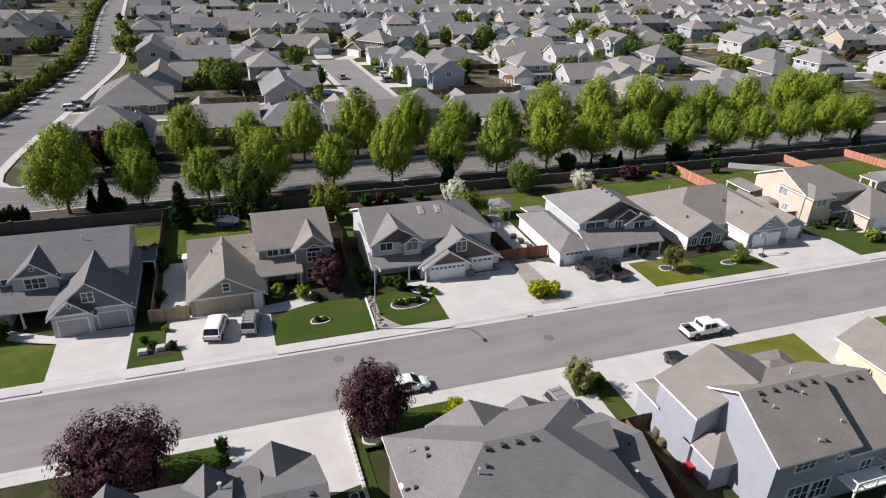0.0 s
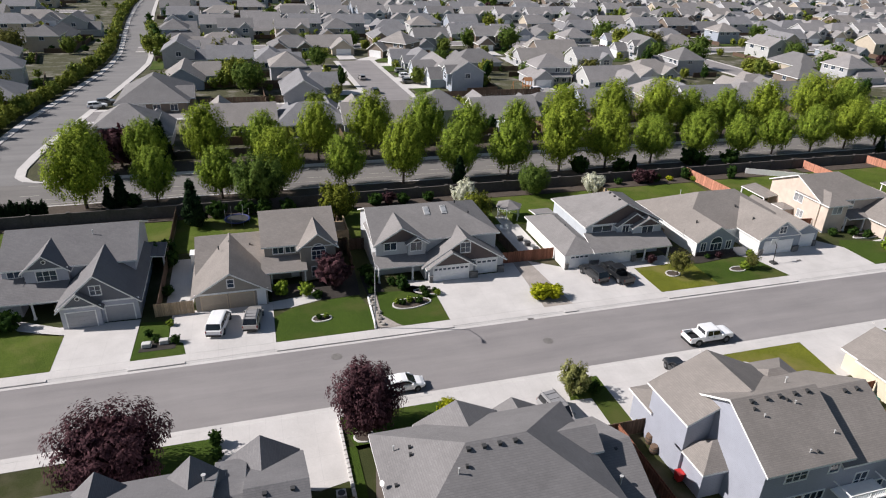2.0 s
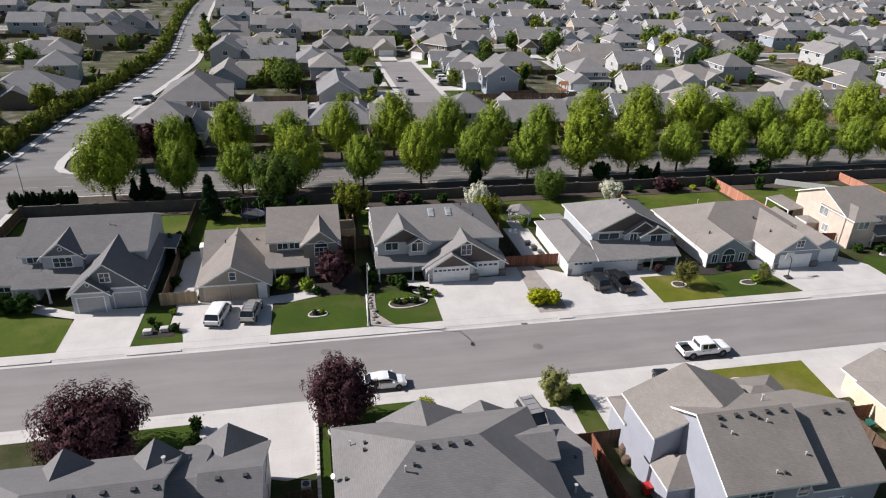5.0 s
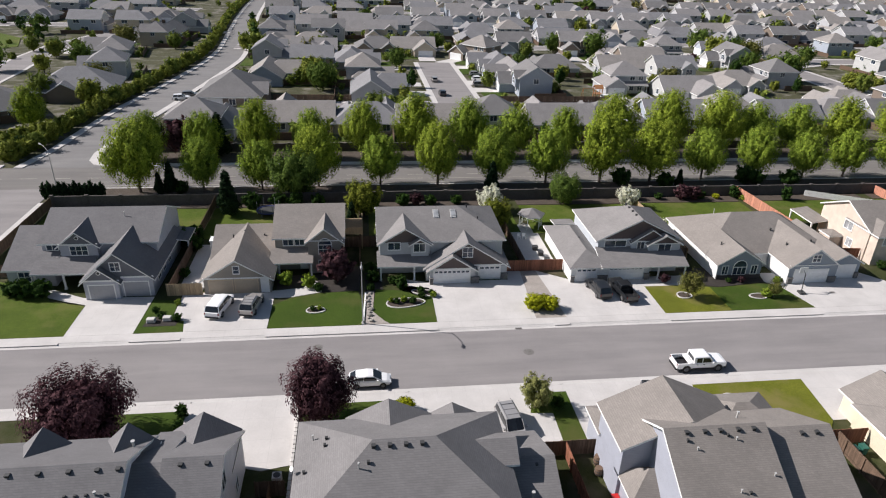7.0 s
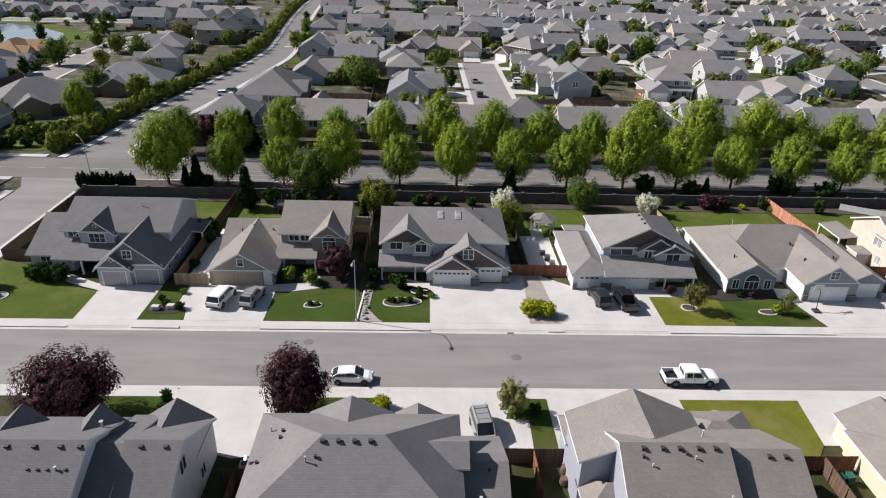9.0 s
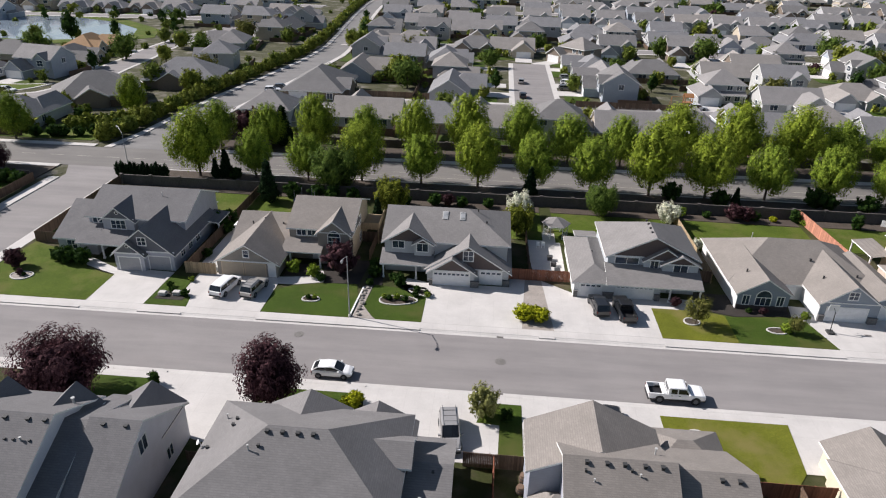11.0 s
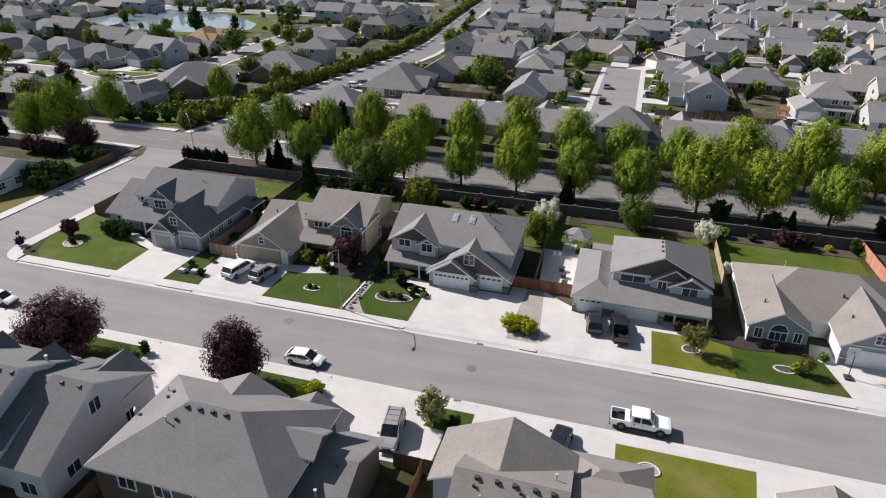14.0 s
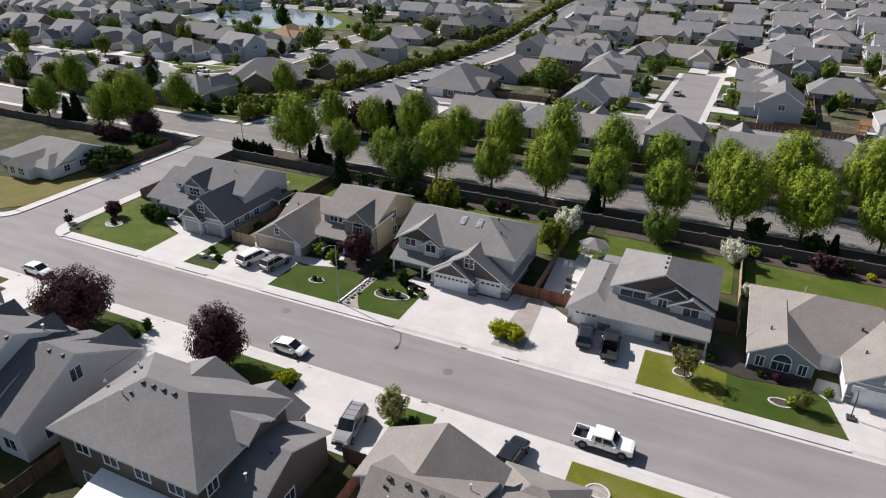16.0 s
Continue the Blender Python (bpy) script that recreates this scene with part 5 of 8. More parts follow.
for x, y, s, k in BACK_ROW:
    plant(f"maple{k}", x, y, s, z=0.12, group="street trees along the avenue")

# garden trees and shrubs near the walls
for key, x, y, s in (("plane", 3.4, 106.6, 0.95), ("cone", -7.0, 99.5, 1.12), ("yellowtree", 15.2, 97.5, 1.15), ("cone", 13.3, 94.0, 0.6), ("blossom", 37.0, 99.0, 1.0), ("plane", 51.0, 101.5, 0.62), ("blossom", 62.2, 99.5, 0.85), ("bushlight", 65.0, 103.2, 1.15),
                     ("yellowtree", 36.4, 91.5, 0.98), ("bush", 17.0, 101.5, 1.3), ("redbush", 24.5, 102.0, 0.8), ("bush", 22.0, 102.2, 1.5), ("bush", 27.0, 102.2, 1.3), ("bush", 31.5, 102.4, 1.2), ("dome", 94.0, 101.6, 1.25), ("bushlight", 85.5, 101.8, 0.7), ("redbush", 73.9, 102.8, 1.0), ("redbush", 76.0, 102.6, 0.9), ("bush", 77.4, 102.9, 1.2), ("gold", 80.7, 102.9, 0.6), ("dome", 84.4, 103.2, 1.1), ("bush", 69.4, 103.0, 0.9),
                     ("cone", 39.0, 108.2, 0.85), ("bush", 65.0, 111.0, 2.3), ("bush", 73.5, 109.2, 2.0), ("cone", 76.0, 108.8, 0.55), ("bush", 91.0, 111.2, 2.4), ("bush", 93.2, 110.6, 1.9), ("bush", 99.4, 109.4, 2.2), ("cone", 141.0, 110.0, 0.6), ("cone", -18.6, 109.6, 0.85), ("cone", -20.6, 109.4, 0.6), ("bush", -17.0, 109.6, 1.6), ("far4", -21.5, 131.5, 1.7), ("far4", -17.0, 132.0, 1.5), ("cone", -14.0, 131.0, 1.3), ("bush", 3.5, 102.4, 1.7), ("bush", 7.5, 102.2, 1.6), ("bush", -3.6, 102.2, 1.9), ("bush", 0.6, 102.6, 1.7)):
    plant(key, x, y, s, z=0.12)
# hedge of narrow evergreens behind the first house
for i in range(12):
    plant("cypress", -39.0 + i * 0.85, 107.6, 0.95 + 0.1 * math.sin(i * 2.3), z=0.12, group="clipped hedge")

# front gardens
# the two bushes at x 16.0 and 16.3 are added to darken a shaded strip
for key, x, y, s in (("red2", 10.6, 46.8, 0.97), ("red", -10.6, 45.4, 1.0), ("redbush", 11.3, 75.3, 1.65), ("bush", 16.3, 75.0, 1.1), ("bush", 16.0, 77.4, 1.2), ("bush", 15.9, 72.6, 0.7), ("bushlight", 7.7, 74.2, 1.15), ("bushlight", 4.6, 75.0, 1.2), ("bush", 9.0, 73.0, 0.8), ("bush", -28.0, 74.0, 1.7), ("bush", -26.0, 73.8, 1.6), ("bush", -29.8, 74.4, 1.3), ("bush", -9.2, 78.0, 0.9), ("bush", -11.6, 88.1, 1.9), ("bush", -10.4, 89.6, 1.7), ("bush", -9.6, 86.4, 1.5),
                     ("gold", 36.9, 66.5, 1.25), ("gold", 38.9, 66.3, 1.1), ("gold", 38.0, 67.2, 0.95),
                     ("small", 58.6, 67.8, 1.0), ("redbush", 57.0, 72.0, 0.5), ("bush", 61.2, 72.4, 0.7), ("blossom", 64.3, 89.8, 0.42), ("small", 70.6, 67.2, 0.62), ("bushlight", 69.6, 67.4, 0.8), ("bush", 66.4, 71.6, 0.5), ("redbush", 68.2, 71.4, 0.35), ("bushlight", 73.2, 70.8, 0.7),
                     ("bush", 20.2, 72.8, 1.0), ("dome", 20.0, 73.0, 0.95), ("bush", 19.0, 74.4, 0.8), ("bush", 22.6, 70.2, 0.6), ("bushlight", 24.2, 70.4, 0.5), ("olive", 32.2, 47.4, 1.0), ("bush", 34.6, 47.2, 0.9), ("gold", 19.0, 48.1, 0.85), ("gold", 18.5, 47.1, 0.95),
                     ("dome", -2.9, 48.8, 0.75), ("dome", -2.7, 46.9, 0.65), ("redbush", -34.4, 71.6, 0.95), ("redbush", -39.0, 66.5, 0.5), ("bush", 95.8, 73.6, 1.0), ("bush", 98.0, 72.6, 0.8), ("bush", 97.0, 72.2, 0.6), ("bushlight", 96.5, 67.8, 1.3), ("bush", 98.2, 67.8, 1.0), ("bush", 92.2, 74.2, 0.9), ("bush", -9.6, 67.4, 0.6), ("bush", -7.6, 66.8, 0.7), ("bush", -10.6, 68.8, 0.6), ("bushlight", -8.4, 70.6, 0.5)):
    plant(key, x, y, s, z=0.14)

# west of the side street
for key, x, y, s in (("maple3", -75.6, 106.8, 0.95), ("maple1", -69.5, 109.6, 1.15), ("red", -63.4, 106.4, 0.78), ("cone", -86.5, 107.2, 1.15), ("cone", -89.3, 106.6, 0.95), ("cone", -103, 106.6, 1.0), ("maple0", -97, 107.2, 0.9), ("redbush", -66.5, 102, 1.0), ("redbush", -68.6, 101.8, 1.1), ("redbush", -70.9, 102.1, 1.0), ("redbush", -73.2, 101.9, 1.1), ("bush", -54.0, 86.0, 2.3), ("bush", -54.2, 88.8, 2.5), ("bush", -54.0, 91.4, 2.3), ("bush", -56.6, 87.4, 2.6), ("bush", -57.0, 90.4, 2.5), ("bush", -60.0, 101.6, 2.0), ("bush", -57.4, 102.2, 1.8), ("bush", -54.8, 101.4, 1.7), ("bushlight", -80, 78, 1.5)):
    plant(key, x, y, s, z=0.12)

# ---- the further neighbourhood ----
FAR_WALLS = [siding("far pale grey siding", (0.42, 0.42, 0.43), 0.3), siding("far beige siding", (0.50, 0.43, 0.34), 0.3), siding("far blue-grey siding", (0.35, 0.385, 0.44), 0.3), siding("far white siding", (0.47, 0.47, 0.46), 0.3), siding("far brown siding", (0.20, 0.16, 0.13), 0.3)]
# grey and tan tones raised: the bright, hazy light of the distance is in them
FAR_ROOFS = [shingles("far grey shingles", (0.25, 0.238, 0.235)), shingles("far tan shingles", (0.275, 0.255, 0.24)), shingles("far dark shingles", (0.185, 0.179, 0.178)), shingles("far blue-grey shingles", (0.22, 0.217, 0.224)), shingles("tan-orange shingles", (0.36, 0.23, 0.13))]
FAR_LABELS = {6: "broad single-storey", 0: "two-storey", 1: "single-storey", 2: "two-storey", 3: "single-storey", 4: "two-storey", 5: "single-storey"}
FAR_TONES = ["pale grey", "beige", "blue-grey", "white", "brown"]
PATTERNS = {}


def far_house(kind, wall, roof, plain=False):
    """A house of the further streets, its garage to the south; built once for each sort."""
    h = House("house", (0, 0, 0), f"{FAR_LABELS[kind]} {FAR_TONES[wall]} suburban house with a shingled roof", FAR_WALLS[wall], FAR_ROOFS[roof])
    h.plain = plain
    if kind == 0:
        h.block(-5, 6, -3, 7, 5.2, "x", 0.56, "hh")
        h.block(-7.5, -1, -7, 5, 2.8, "y", 0.66, "gh")
        h.garage("S", -7, -6.7, -2.0, 2.2)
        h.shed(-0.8, 6.2, -5, -2.9, 2.6, 3.4)
        h.post(5.8, -4.8, 2.5)
        wins = [(1, 2.4), (3.6, 5)]
        for a, b in wins:
            h.window("S", -3, a, b, 3.6, 4.7, 2, 1)
            h.window("S", -3, a, b, 0.9, 2.2, 2, 1)
        h.window("W", -5, 0, 1.4, 3.6, 4.7, 2, 1)
        h.window("E", 6, 1, 2.4, 3.6, 4.7, 2, 1)
        for x in (-2.5, 1, 4):
            h.window("N", 7, x - 0.8, x + 0.8, 3.6, 4.7, 2, 1)
    elif kind == 1:
        h.block(-8, 8, -4, 7, 2.7, "x", 0.56, "hh")
        h.block(-7.9, -1.5, -8, 2, 2.7, "y", 0.66, "gh")
        h.block(2, 7, -5.5, 2, 2.7, "y", 0.66, "gh")
        h.garage("S", -8, -7.4, -2.4, 2.2)
        h.window("S", -5.5, 3.4, 5.4, 0.9, 2.2, 2, 1)
        h.window("E", 8, 1, 2.6, 0.9, 2.2, 2, 1)
        h.window("W", -8, 2, 3.4, 0.9, 2.2, 2, 1)
        h.window("N", 7, -5, -3.4, 0.9, 2.2, 2, 1)
        h.window("N", 7, 2, 4.4, 0.2, 2.2, 2, 1)
    elif kind == 2:
        h.block(-6.5, 6.5, -2, 7.5, 5.3, "x", 0.56, "gg")
        h.block(-6.4, 0, -6.5, 3, 2.8, "y", 0.72, "gg")
        h.block(1.4, 5.8, -3.2, 3, 5.2, "y", 0.7, "gg", z0=2.6)
        h.garage("S", -6.5, -5.9, -0.8, 2.2)
        h.window("S", -3.2, 2.6, 4.6, 3.4, 4.8, 2, 2)
        h.window("S", -2, 1.8, 3.4, 0.9, 2.2, 2, 1)
        h.window("S", -2, -5, -3.6, 4.2, 5.0, 2, 1)
        h.window("E", 6.5, 2, 3.4, 3.6, 4.8, 2, 1)
        h.window("W", -6.5, 2, 3.4, 3.6, 4.8, 2, 1)
        h.window("N", 7.5, -4, -2, 3.6, 4.8, 2, 1)
        h.window("N", 7.5, 2, 4, 3.6, 4.8, 2, 1)
    elif kind == 3:
        h.block(-9, 7, -4, 6.5, 2.7, "x", 0.58, "gg")
        h.block(-1, 6.9, -8.5, 2, 2.7, "y", 0.68, "gh")
        h.garage("S", -8.5, 0.6, 5.6, 2.2)
        h.window("S", -4, -7, -5, 0.9, 2.2, 2, 1)
        h.door("S", -4, -2.6, -1.6)
        h.window("E", 7, 2, 3.4, 0.9, 2.2, 2, 1)
        h.window("W", -9, 0, 1.4, 0.9, 2.2, 2, 1)
        h.window("N", 6.5, -6, -4, 0.9, 2.2, 2, 1)
        h.window("N", 6.5, 2, 4, 0.9, 2.2, 2, 1)
    elif kind == 6:      # one broad hipped roof
        h.block(-8.2, 8.2, -10.5, 10.5, 3.0, "y", 0.50, "hh", ov=0.6)
        h.block(2.0, 9.6, -6.0, 1.5, 2.9, "x", 0.5, "hg")
        h.garage("S", -10.5, -6.5, -1.6, 2.2)
        for x in (1.0, 5.0):
            h.window("S", -10.5, x - 0.8, x + 0.8, 0.9, 2.2, 2, 1)
        for y in (-6.0, 0.0, 6.0):
            h.window("W", -8.2, y - 0.7, y + 0.7, 0.9, 2.2, 2, 1)
        h.window("E", 8.2, 4.0, 5.6, 0.9, 2.2, 2, 1)
    elif kind == 4:      # plainer forms for the distance
        h.block(-6.5, 6.5, -3, 7, 5.2, "x", 0.56, "hg" if wall % 2 else "gg")
        h.block(-7.5, -0.5, -7, 4, 2.8, "y", 0.72, "gh")
        h.block(1.2, 5.6, -4, 3, 5.0, "y", 0.7, "gh", z0=2.4)
        h.garage("S", -7, -6.6, -1.6, 2.2)
        h.window("S", -4, 2.3, 4.5, 3.4, 4.7, 2, 1)
        h.window("S", -3, 2.0, 4.8, 0.7, 2.1, 2, 1)
        h.window("N", 7, -4.5, -2.8, 3.5, 4.7, 2, 1)
        h.window("N", 7, 2.0, 4.2, 3.5, 4.7, 2, 1)
        h.window("N", 7, -1.2, 1.6, 0.3, 2.2, 2, 1)
        h.window("W", -6.5, 4.5, 5.8, 3.5, 4.7, 2, 1)
    else:
        h.block(-8, 8, -4, 7, 2.7, "x", 0.58, "hh" if wall % 2 else "gh")
        h.block(0, 7, -8, 2, 2.7, "y", 0.72, "gh")
        h.block(-6.5, -1.5, -5.5, 2, 2.7, "y", 0.72, "gh")
        h.garage("S", -8, 1.0, 6.0, 2.2)
        h.window("S", -5.5, -5.2, -2.8, 0.8, 2.2, 2, 1)
        h.window("N", 7, -6, -4, 0.9, 2.2, 2, 1)
        h.window("N", 7, -1.0, 1.6, 0.2, 2.2, 2, 1)
        h.window("N", 7, 3.5, 5.5, 0.9, 2.2, 2, 1)
    return h.t


DRIVE_BM = bmesh.new()
LAWN_BM = bmesh.new()
FENCE_BM = bmesh.new()
SHRUBS = []


FAR_STUFF = {}
FAR_V, FAR_F, FAR_I, FAR_MATS = [], [], [], []


def far_template(key):
    """The vertices and faces of one sort of house, gathered from its parts."""
    if key not in FAR_STUFF:
        t = far_house(*key, True)
        vs, fs, ms = [], [], []
        for o in t.children_recursive:
            base = len(vs)
            vs += [tuple(v.co) for v in o.data.vertices]
            for p in o.data.polygons:
                fs.append([base + i for i in p.vertices])
                ms.append(o.data.materials[p.material_index])
        for o in list(t.children_recursive) + [t]:
            bpy.data.objects.remove(o)
        FAR_STUFF[key] = (np.array(vs), fs, ms)
    return FAR_STUFF[key]


def put_house(x, y, turn, kind, wall, roof, s=1.02, joined=False):
    if kind == 6:
        s = 0.98
    m = Matrix.LocRotScale((x, y, 0), Euler((0, 0, radians(turn))), (s, s, 1.16))
    key = (kind, wall, roof)
    if joined:
        vs, fs, ms = far_template(key)
        base = sum(len(v) for v in FAR_V)
        mm = np.array(m)
        FAR_V.append(vs @ mm[:3, :3].T + mm[:3, 3])
        for f, q in zip(fs, ms):
            FAR_F.append([base + i for i in f])
            if q not in FAR_MATS:
                FAR_MATS.append(q)
            FAR_I.append(FAR_MATS.index(q))
    elif key not in PATTERNS:
        PATTERNS[key] = far_house(*key)
        PATTERNS[key].matrix_basis = m
    else:
        copy_thing(PATTERNS[key], Matrix.Identity(4)).matrix_basis = m
    r = Euler((0, 0, radians(turn))).to_matrix()

    def quad(bm, a, b, c, d, z):
        pts = [(Vector((x, y, 0)) + r @ Vector((u * s, v * s, 0))).to_2d() for u, v in ((a, c), (b, c), (b, d), (a, d))]
        slab(bm, [tuple(p) for p in pts], -0.1, z)

    g = {0: (-7, -1.6), 1: (-7.6, -2.2), 2: (-6.2, -0.4), 3: (0.2, 6.2), 4: (-6.6, -1.0), 5: (0.6, 6.4), 6: (-7.0, -1.0)}[kind]
    quad(DRIVE_BM, g[0], g[1], -15.5, -6.0, 0.07)
    if g[0] < 0:
        quad(LAWN_BM, g[1] + 0.1, 7.0, -12.0, -5.0, 0.06)
    else:
        quad(LAWN_BM, -7.0, g[0] - 0.1, -12.0, -5.0, 0.06)
    n = int(x * 3 + y) % 4
    if n != 0:
        quad(FENCE_BM, -8.2, 8.2, 11.2, 11.3, 1.75)
    if n != 1:
        quad(FENCE_BM, 8.1, 8.2, 2.0, 11.2, 1.75)
    if n == 2:
        quad(FENCE_BM, -8.2, -8.1, 2.0, 11.2, 1.75)
    if (int(x) + int(y)) % 3 != 1:
        quad(LAWN_BM, -7.0, 7.0, 8.0, 12.0, 0.05)
    side = 1 if g[0] < 0 else -1
    for k, (u, v) in enumerate(((6.6, -6.4), (3.2, -7.6), (7.8, -10.5), (-6.8, 9.4), (5.6, 9.8), (0.5, 10.2))):
        if (int(abs(x) * 7 + abs(y) * 3) + k * 5) % 3 == 0 or (joined and k not in (1, 4)):
            continue
        p = Vector((x, y, 0)) + r @ Vector((u * s * side, v * s, 0))
        SHRUBS.append((("farbush", "farbush2", "farbush", "far2", "farbush", "far1")[(k + int(abs(x))) % 6], p.x, p.y, (0.55, 0.8, 0.65, 0.9)[(k + int(abs(y))) % 4]))


# plots set from the camera's view, by row: x, y, the garage's facing
ROW_A = [(-20.5, 147, 180), (0, 154, 180), (17, 153, 180), (31, 151, 180), (47, 150, 180), (62.5, 151, 180), (77, 154, 180), (94, 156, 180), (109, 155, 180), (125, 156, 180), (141, 157, 180), (157, 157, 180)]
ROW_B = [(-18.4, 181, 0), (-11, 205, 90), (-12, 236, 90), (-14, 262, 90), (-17, 286, 90), (1, 250, 0), (4, 286, 0), (15, 231, 90), (19, 205, 90), (20, 185, 90), (26, 284, 0), (23, 256, 0), (46, 305, 180), (38, 256, 0), (1, 222, 180), (-2, 268, 180), (44, 284, 0), (64, 207, 270), (64, 190, 270), (62, 224, 270), (60, 245, 315), (-3, 305, 180), (16, 312, 180)]
ROW_C = [(82, 222, 180), (96.5, 192, 0), (105, 222, 180), (118, 203, 0), (134, 193, 0), (150, 202, 270), (114, 184, 0), (76, 254, 0), (65, 278, 0), (83, 296, 180), (101, 289, 180), (102, 258, 0), (138, 282, 0), (136, 251, 0), (120, 240, 180), (162, 257, 270), (152, 168, 180), (172, 170, 180), (122, 284, 0), (152, 232, 270)]
ROW_D = [(191, 270, 180), (220, 268, 180), (250, 263, 180), (211, 224, 90), (203, 201, 90), (205, 180, 90), (222, 200, 90), (228, 236, 90), (182, 250, 180), (160, 300, 0), (178, 306, 180), (236, 180, 180), (246, 222, 0), (196, 304, 0)]
WEST = [(-74, 162, 304), (-82, 141, 180), (-110, 140, 180), (-131, 139, 180), (-151, 140, 180), (-170, 141, 180), (-60, 185, 280), (-62, 211, 280), (-72, 249, 280), (-107, 187, 350), (-126, 182, 0), (-147, 188, 0), (-166, 188, 0), (-107, 206, 90), (-114, 228, 90), (-131, 212, 180), (-150, 217, 180), (-169, 219, 180), (-186, 222, 0), (-63, 272, 270), (-62, 288, 270), (-55, 308, 90), (-82, 320, 0)]
# sort, wall and roof of the plots that stand out
SORTS = {(-18.4, 181): (6, 4, 2), (-74, 162): (6, 4, 2), (-60, 185): (6, 4, 3), (-62, 211): (0, 0, 3), (-72, 249): (1, 0, 0), (-131, 212): (1, 1, 2), (-150, 217): (3, 4, 2), (-147, 188): (1, 1, 3), (-82, 141): (1, 0, 3), (-110, 140): (1, 1, 0), (-131, 139): (3, 0, 3), (-151, 140): (1, 0, 0), (-170, 141): (3, 2, 2), (-114, 228): (5, 1, 4), (-107, 187): (2, 2, 0), (-126, 182): (1, 0, 2), (-107, 206): (1, 1, 2)}
n_house = 0
for rows in (ROW_A, ROW_B, ROW_C, ROW_D, WEST):
    for x, y, turn in rows:
        if rows is ROW_A:
            sort = (1, 3)[n_house % 2] if n_house % 4 else 0
        else:
            sort = n_house * 7 % 4
        wall = 2 if (x, y) in ((64, 190), (64, 207)) else (n_house * 3 + n_house // 4) % 5 if n_house % 3 else 0
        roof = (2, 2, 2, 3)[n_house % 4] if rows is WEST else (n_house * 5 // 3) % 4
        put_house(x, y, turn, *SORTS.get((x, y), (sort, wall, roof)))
        n_house += 1

# streets among them
STREET_BM = bmesh.new()
STREET_N = [0]
WALK_BM = bmesh.new()


def street(pts, w, walk=1.6):
    for (x0, y0), (x1, y1) in zip(pts, pts[1:]):
        d = Vector((x1 - x0, y1 - y0)).normalized()
        n = Vector((-d.y, d.x))
        a, b = Vector((x0, y0)) - d * 1.5, Vector((x1, y1)) + d * 1.5
        STREET_N[0] += 1
        slab(STREET_BM, [tuple(a - n * w / 2), tuple(b - n * w / 2), tuple(b + n * w / 2), tuple(a + n * w / 2)], -0.2, 0.085 + 0.0007 * STREET_N[0])
        for s in (-1, 1):
            slab(WALK_BM, [tuple(a + n * s * (w / 2)), tuple(b + n * s * (w / 2)), tuple(b + n * s * (w / 2 + walk)), tuple(a + n * s * (w / 2 + walk))], -0.2, 0.08)


street([(-32, 171), (60, 173), (130, 175.5), (260, 178)], 9.5)
street([(43, 174), (43, 236)], 11.5)
street([(-220, 163), (-150, 169), (-134, 168.6), (-124, 166.2), (-115, 161.8), (-105, 159.4), (-97, 160.6), (-91.5, 165), (-89.2, 173), (-91, 186), (-92.6, 200), (-93.6, 220), (-95.5, 238), (-95, 266), (-86, 300)], 8.6, 1.1)
street([(-30, 268), (60, 270), (118, 274), (160, 285), (300, 287)], 8.5)
street([(176, 180), (176, 236), (200, 246), (262, 246)], 9.5)
street([(168, 236), (120, 256), (117, 276)], 8.5)
street([(66, 345), (72, 400)], 9.0)

# the far distance: rows of houses along parallel streets
rng = random.Random(7)


def one(x, y, turn, kinds=(4, 4, 5)):
    far = math.hypot(x - 30, y) > 335
    put_house(x, y + rng.uniform(-1.5, 1.5), turn, rng.choice(kinds), rng.choice((0, 0, 1, 2, 3, 4)), rng.randrange(4), joined=far)


def houses_along(y, x0, x1, bend=0.0):
    """A street with a row of houses on each side."""
    n = max(1, int((x1 - x0) / 60))
    street([(x0 + (x1 - x0) * k / n, y + bend * math.sin(k * 1.3)) for k in range(n + 1)], 9.0)
    x = x0 + rng.uniform(6, 12)
    while x < x1 - 4:
        b = bend * math.sin((x - x0) / (x1 - x0) * n * 1.3)
        for s, turn in ((-1, 180), (1, 0)):
            if rng.random() < 0.95 and not (-195 < x < -100 and 238 < y + s * 17 < 312):
                one(x + rng.uniform(-1.5, 1.5), y + b + s * 17.5, turn)
        x += rng.uniform(16.8, 19.2)


for row in range(5):
    y = 317.0 + 66 * row
    reach = math.sqrt(max(1.0, 640 ** 2 - y ** 2))
    houses_along(y, -28 - 4 * row, min(20 + 1.36 * y, reach), 5.0)
    houses_along(y + 3, max(50 - 1.62 * y, -reach), -68 - 3 * row, 4.0)
# the sides of the middle distance
houses_along(181, 262, 330, 2.0)
houses_along(247, 258, 400, 3.0)
houses_along(163, -300, -176, 2.0)
houses_along(205, -330, -190, 2.0)
houses_along(258, -400, -205, 2.0)
tagged(raw("far_houses", np.concatenate(FAR_V).tolist(), FAR_F, FAR_MATS, index=FAR_I), "rows of grey-roofed suburban houses in the far distance", "houses", "", "stuff")
tagged(part("road_far_streets", STREET_BM, M_road), "pale asphalt streets of the further neighbourhood", "road", "", "structure")
tagged(part("pavement_far_streets", WALK_BM, M_walk), "concrete pavements of the further streets", "pavement", "", "structure")
tagged(part("driveways_far", DRIVE_BM, M_conc), "concrete driveways of the further houses", "driveway", "", "structure")
tagged(part("far_fences", FENCE_BM, M_wall_wood), "brown board fences between the further back yards", "fences", "", "stuff")
tagged(part("lawns_far", LAWN_BM, M_lawn), "front and back lawns of the further houses", "lawn", "", "structure")
